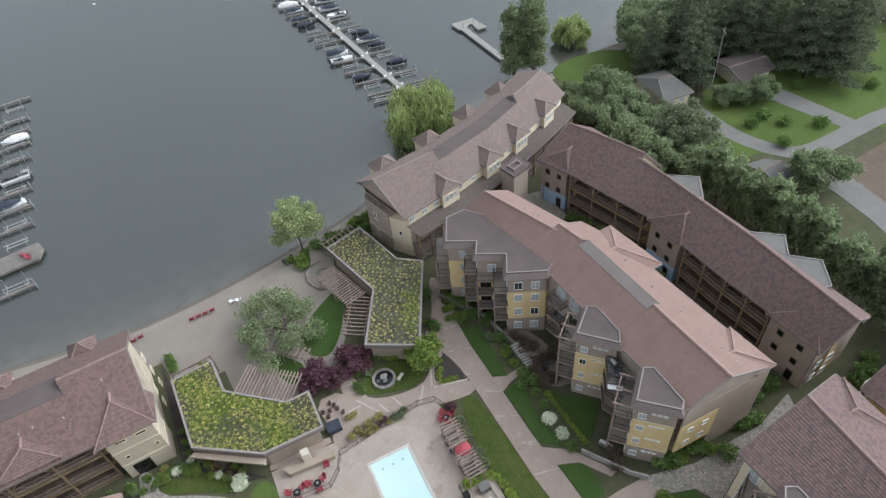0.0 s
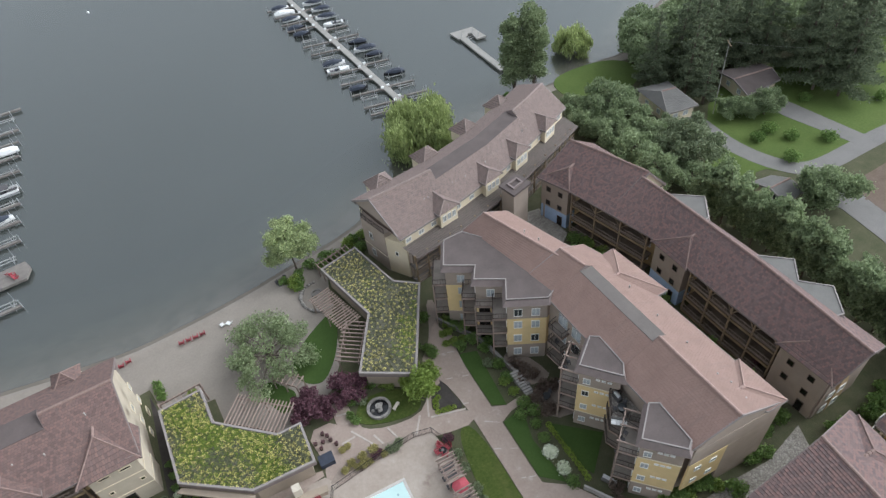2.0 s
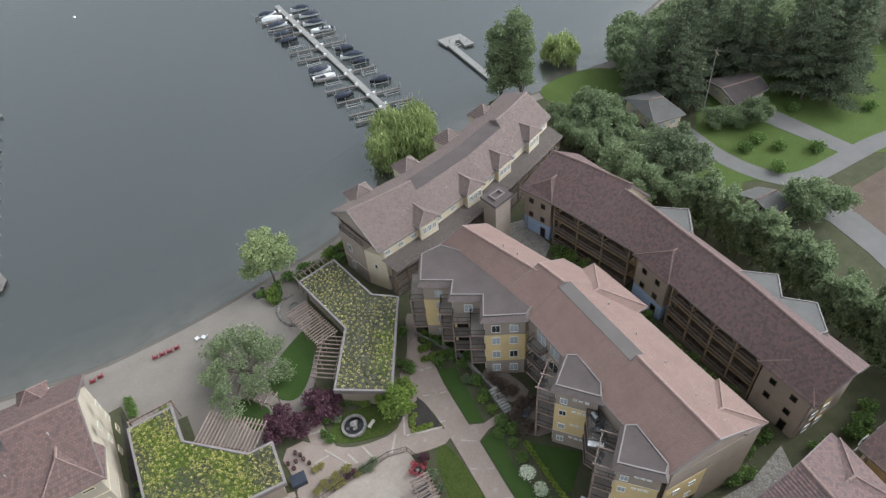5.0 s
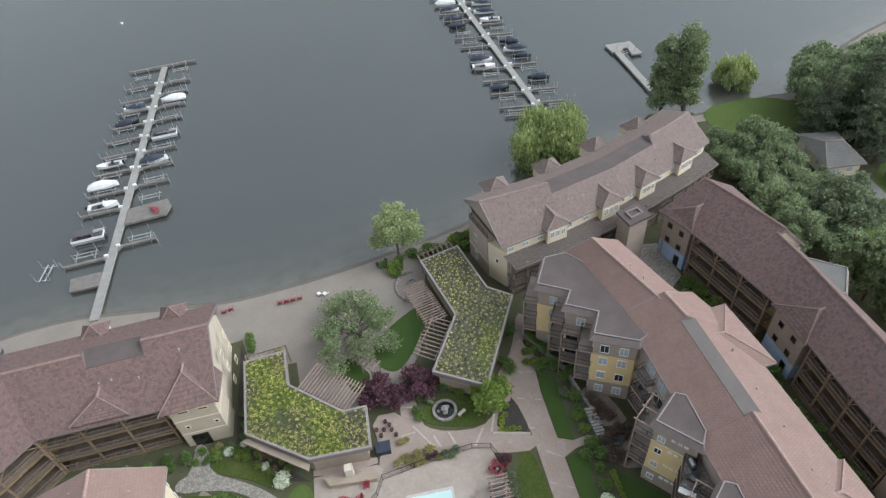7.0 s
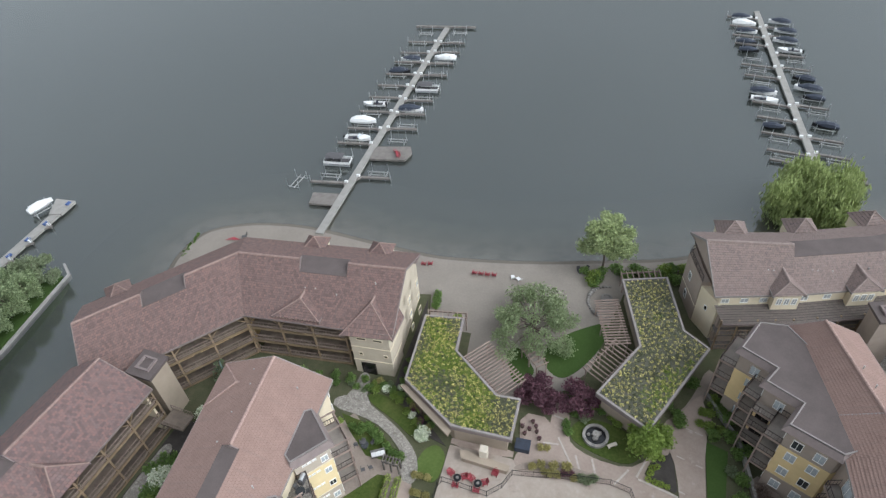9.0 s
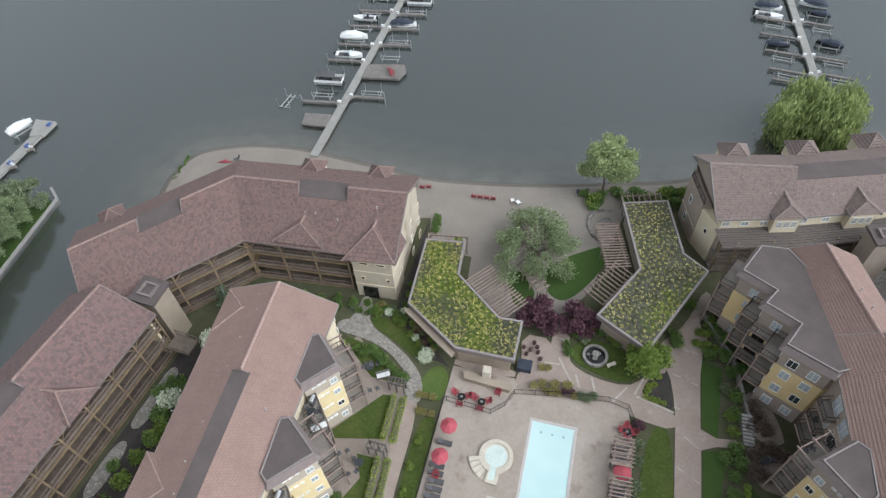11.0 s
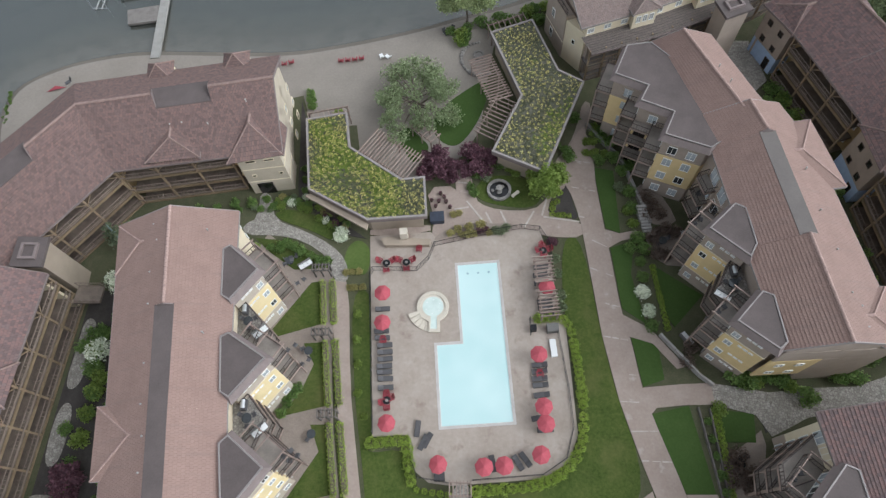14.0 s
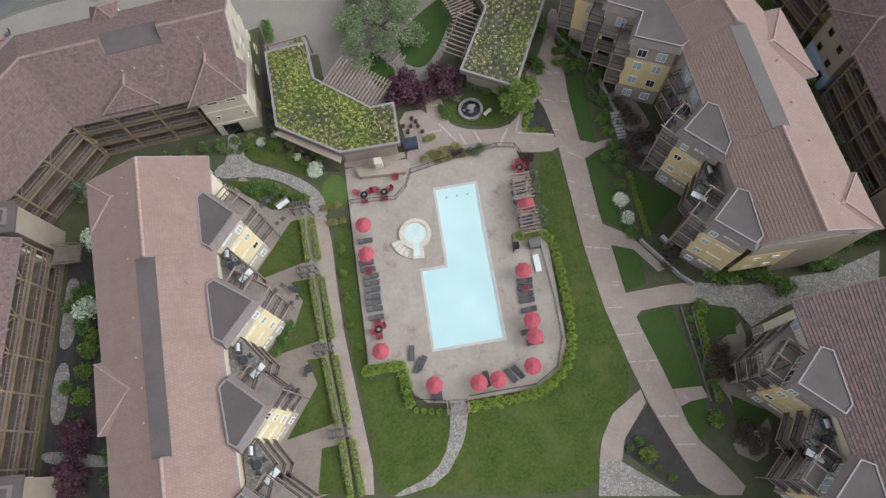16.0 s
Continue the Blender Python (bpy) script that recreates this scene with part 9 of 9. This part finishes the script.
def house(name, poly, ze, zr, label, roof_mat, axis):
    t = thing(name, (*poly[0], 0), label, "house", "neighbouring houses")
    Mesh().prism(inset(poly, .6), -.3, ze).ob("wall", "cream", t, "pale boarded walls")
    p = poly
    m0, m1 = along(p[0], p[3], .5), along(p[1], p[2], .5)
    c0, c1 = along(m0, m1, axis), along(m1, m0, axis)
    roof(t, [((*p[0], ze), (*c0, zr), (*c0, zr), (*p[3], ze)), ((*p[1], ze), (*c1, zr), (*c1, zr), (*p[2], ze))], roof_mat)
    if axis:
        e = Mesh()
        e.face([(*p[0], ze), (*p[3], ze), (*c0, zr)])
        e.face([(*p[1], ze), (*p[2], ze), (*c1, zr)])
        e.ob("hip_face", roof_mat, t)
    mid = ((p[0][0] + p[2][0]) / 2, (p[0][1] + p[2][1]) / 2)
    q = inset(poly, .6)
    for i in range(4):
        face_windows(t, q[i], q[(i + 1) % 4], mid, (1.0,), (.3, .7), w=1.2, h=1.1)
    return t


house("house", [(84.3, 43), (91.7, 42.3), (92.8, 52.8), (85.2, 54.1)], 3.0, 4.8, "low house with a pale grey hipped roof", "flat_grey", .28)
house("house", [(102.5, 39.6), (112.6, 40.6), (114.4, 47.5), (104.7, 50.4)], 2.8, 3.7, "low house with a dark grey roof and carport", "flat_roof", 0)
house("shed", [(82.7, 19.2), (87, 18.7), (88.4, 12.8), (83.1, 11.9)], 2.2, 3.2, "small glazed shed with a pale sheeted roof", "flat_grey", 0)
cr = thing("car", (108.8, 40.4, 0), "red car parked under the carport edge", "car")
Mesh().prism([(107.9, 38.3), (109.8, 38.5), (109.6, 42.6), (107.7, 42.4)], .35, .95).ob("body", "red_plastic", cr)
Mesh().prism([(108.1, 39.3), (109.6, 39.6), (109.5, 41.8), (108, 41.6)], .95, 1.45, [(108.2, 39.8), (109.4, 40), (109.3, 41.5), (108.1, 41.4)]).ob("cabin", "glass_dark", cr)
for x, y in ((108, 39.1), (109.6, 39.3), (107.9, 41.7), (109.5, 41.9)):
    Mesh().tube((x - .1, y, .33), (x + .1, y, .33), .33, .33, 12).ob("wheel", "dark", cr)
pt = thing("utility_pole", (95.4, 41.3, 0), "tall leaning timber utility pole with wires", "utility pole")
Mesh().tube((95.4, 41.3, -.3), (97.9, 43.8, 15), .09, .06, 8).ob("pole", "dock", pt, "pale weathered pole")
Mesh().beam((97, 42.4, 14.2), (98.3, 44.7, 14.2), .12, .14).ob("crossarm", "wood", pt)
for a_, b_ in (((97.9, 43.8, 14.4), (136.9, 28.5, 9)),):
    w = Mesh()
    for j in range(12):
        p, q = along(a_, b_, j / 12), along(a_, b_, (j + 1) / 12)
        s0, s1 = (-1.4 * 4 * f * (1 - f) for f in (j / 12, (j + 1) / 12))
        w.tube((p[0], p[1], p[2] + s0), (q[0], q[1], q[2] + s1), .012, .012, 4)
    w.ob("wire", "steel", pt, "sagging overhead wire")

# roof vents on the big roofs
def vent(x, y, z):
    t = thing("roof_vent", (x, y, z), "small pale metal roof vent pipe", "roof vent", "roof vents")
    Mesh().lathe(x, y, [(.07, z - .3), (.07, z + .16), (.11, z + .18), (.11, z + .25), (.04, z + .28)], 10).ob("pipe", "concrete", t)


def slope_z(x, ridge_x, half, zr, drop):
    return zr - drop * abs(x - ridge_x) / half


for x, y in ((-33.6, -8.6), (-33.0, -15.2), (-32.7, -19.4), (-32.0, -22.6), (-31.9, -26), (-31.2, -33), (-34.4, 1.2), (-33.6, -1.0), (-34.0, -4.8), (-28.4, 0.4), (-27.6, -12)):
    vent(x, y, slope_z(x, -31.9 + (2.9 - y) * .073, 7.6 if x < -31 else 6.4, 16.0, 3.6))
for x, y in ((40.4, 2.4), (40.2, -3.1), (40.5, -7.9), (40.3, -12.9), (41.0, -14.3), (40.8, -16.6), (34.0, 17.4), (34.8, 15.0)):
    vent(x, y, slope_z(x, 37.4 if y < 6 else 36.7 - (y - 6) * .32, 7.6, 16.0, 3.6))
for x, y in ((-36.4, 18.2), (-34.8, 18.3), (-26.2, 20.4), (-44.8, 18.2), (-31.4, 18.0)):
    vent(x, y, 13.3 - 4.3 * (22.3 - y) / 8.6)
for x, y in ((26.8, 36.0), (27.5, 36.1), (32.6, 37.4), (33.3, 37.5), (35.3, 37.9), (38.7, 39.2), (40.0, 39.4), (49.7, 43.2), (46.8, 41.6)):
    vent(x, y, 13.4 - 3.9 * ((37.6 + (x - 18.9) * .27) - y) / 6.6)


# ---- things on the terraces ----
def patio_set():
    t = thing("patio_table", (0, 0, 0), "round glass patio table on a terrace", "table", "patio tables")
    Mesh().lathe(0, 0, [(.55, .70), (.55, .73)], 18).ob("tabletop", "glass_mid", t, "dark glass top")
    Mesh().lathe(0, 0, [(.3, 0), (.3, .03), (.04, .05), (.04, .70)], 10).ob("pedestal", "dark", t)
    return t


def patio_chair():
    t = thing("patio_chair", (0, 0, 0), "dark metal patio chair on a terrace", "chair", "patio chairs")
    Mesh().box(0, 0, .42, .48, .48, .05).ob("seat", "sling", t)
    Mesh().box(.23, 0, .45, .05, .46, .5).ob("backrest", "sling", t)
    for x in (-.2, .2):
        for y in (-.2, .2):
            Mesh().box(x, y, 0, .04, .04, .42).ob("leg", "dark", t)
    return t


def patio_sofa():
    t = thing("patio_sofa", (0, 0, 0), "pale grey cushioned patio sofa", "sofa", "patio sofas")
    Mesh().box(0, 0, .1, 1.9, .8, .25).ob("base", "walkway", t)
    for x in (-.6, 0, .6):
        Mesh().box(x, -.05, .35, .58, .65, .14).ob("cushion", "hull", t, "pale seat cushion")
    Mesh().box(0, .36, .35, 1.9, .14, .45).ob("backrest", "flat_grey", t)
    return t


def barbecue():
    t = thing("barbecue", (0, 0, 0), "covered grey gas barbecue on a terrace", "barbecue", "barbecues")
    Mesh().box(0, 0, .05, 1.2, .55, .8).ob("cabinet", "sling", t)
    h = Mesh()
    for k in range(6):
        a, b = math.pi * k / 6, math.pi * (k + 1) / 6
        h.face([(-.45, .27 * math.cos(a), .85 + .25 * math.sin(a)), (.45, .27 * math.cos(a), .85 + .25 * math.sin(a)), (.45, .27 * math.cos(b), .85 + .25 * math.sin(b)), (-.45, .27 * math.cos(b), .85 + .25 * math.sin(b))])
    h.ob("hood", "steel", t, "steel hood")
    return t


KIT = {"table": patio_set(), "chair": patio_chair(), "sofa": patio_sofa(), "grill": barbecue()}
used = set()


def furnish(kind, x, y, z, a):
    m = pose(x, y, z, 0, 0, a)
    if kind in used:
        copy_thing(KIT[kind], m)
    else:
        used.add(kind)
        KIT[kind].matrix_basis = m


random.seed(33)
for x, y, z in ((-24.4, -9.4, 9.02), (-23.7, -20.4, 9.02), (-22.9, -31.4, 9.02), (31.0, -9.0, 9.02), (34.3, -38.0, 9.02)):
    s = 1 if x < 0 else -1
    furnish("table", x, y, z, 0)
    for k in range(3):
        a = k * 120 + 30
        furnish("chair", x + .8 * math.cos(radians(a)), y + .8 * math.sin(radians(a)), z, a)
    furnish("sofa", x + s * 1.4, y - 1.3, z, 40 * s)
    furnish("grill", x - s * .5, y + 1.5, z, 90)
for x, y, z in ((-20.6, -2.4, 3.05), (-20.6, -2.4, 9.05), (-19.7, -13.1, 9.05), (-19.6, -13.1, 3.05), (-19.6, -24.5, 9.05), (-19.7, -24.6, 6.05), (28.6, -1.0, 9.05), (28.5, -0.9, 3.05), (28.6, -12.2, 9.05), (28.4, -12.0, 6.05), (31.6, -30.0, 9.05), (31.4, -29.8, 6.05),
                (25.0, 17.4, 3.05), (27.0, 12.2, 6.05), (23.0, 22.8, 3.05), (31.3, 4.6, 6.05)):
    furnish("chair", x, y, z, random.uniform(0, 360))
    furnish("chair", x + .8, y + .5, z, random.uniform(0, 360))
for x, y, k, a in ((-20.5, 1.6, "sofa", 30), (-22.6, 2.2, "table", 0), (-21.8, 2.9, "chair", 60), (-23.2, 2.6, "chair", 200), (-19.6, -10.6, "table", 0), (-20.4, -10.2, "chair", 200), (-18.9, -20.9, "table", 0), (-19.4, -21.5, "chair", 240),
                   (27.6, 1.2, "table", 0), (28.4, 1.6, "chair", 20), (26.9, 0.8, "chair", 190), (30.4, 1.8, "grill", 90), (27.8, -12.4, "sofa", 120), (29.0, 20.2, "grill", 0), (30.4, -27.4, "table", 0), (31.2, -26.8, "chair", 30), (29.8, -28, "chair", 220), (31.6, -37.2, "sofa", 100)):
    furnish(k, x, y, .03, a)
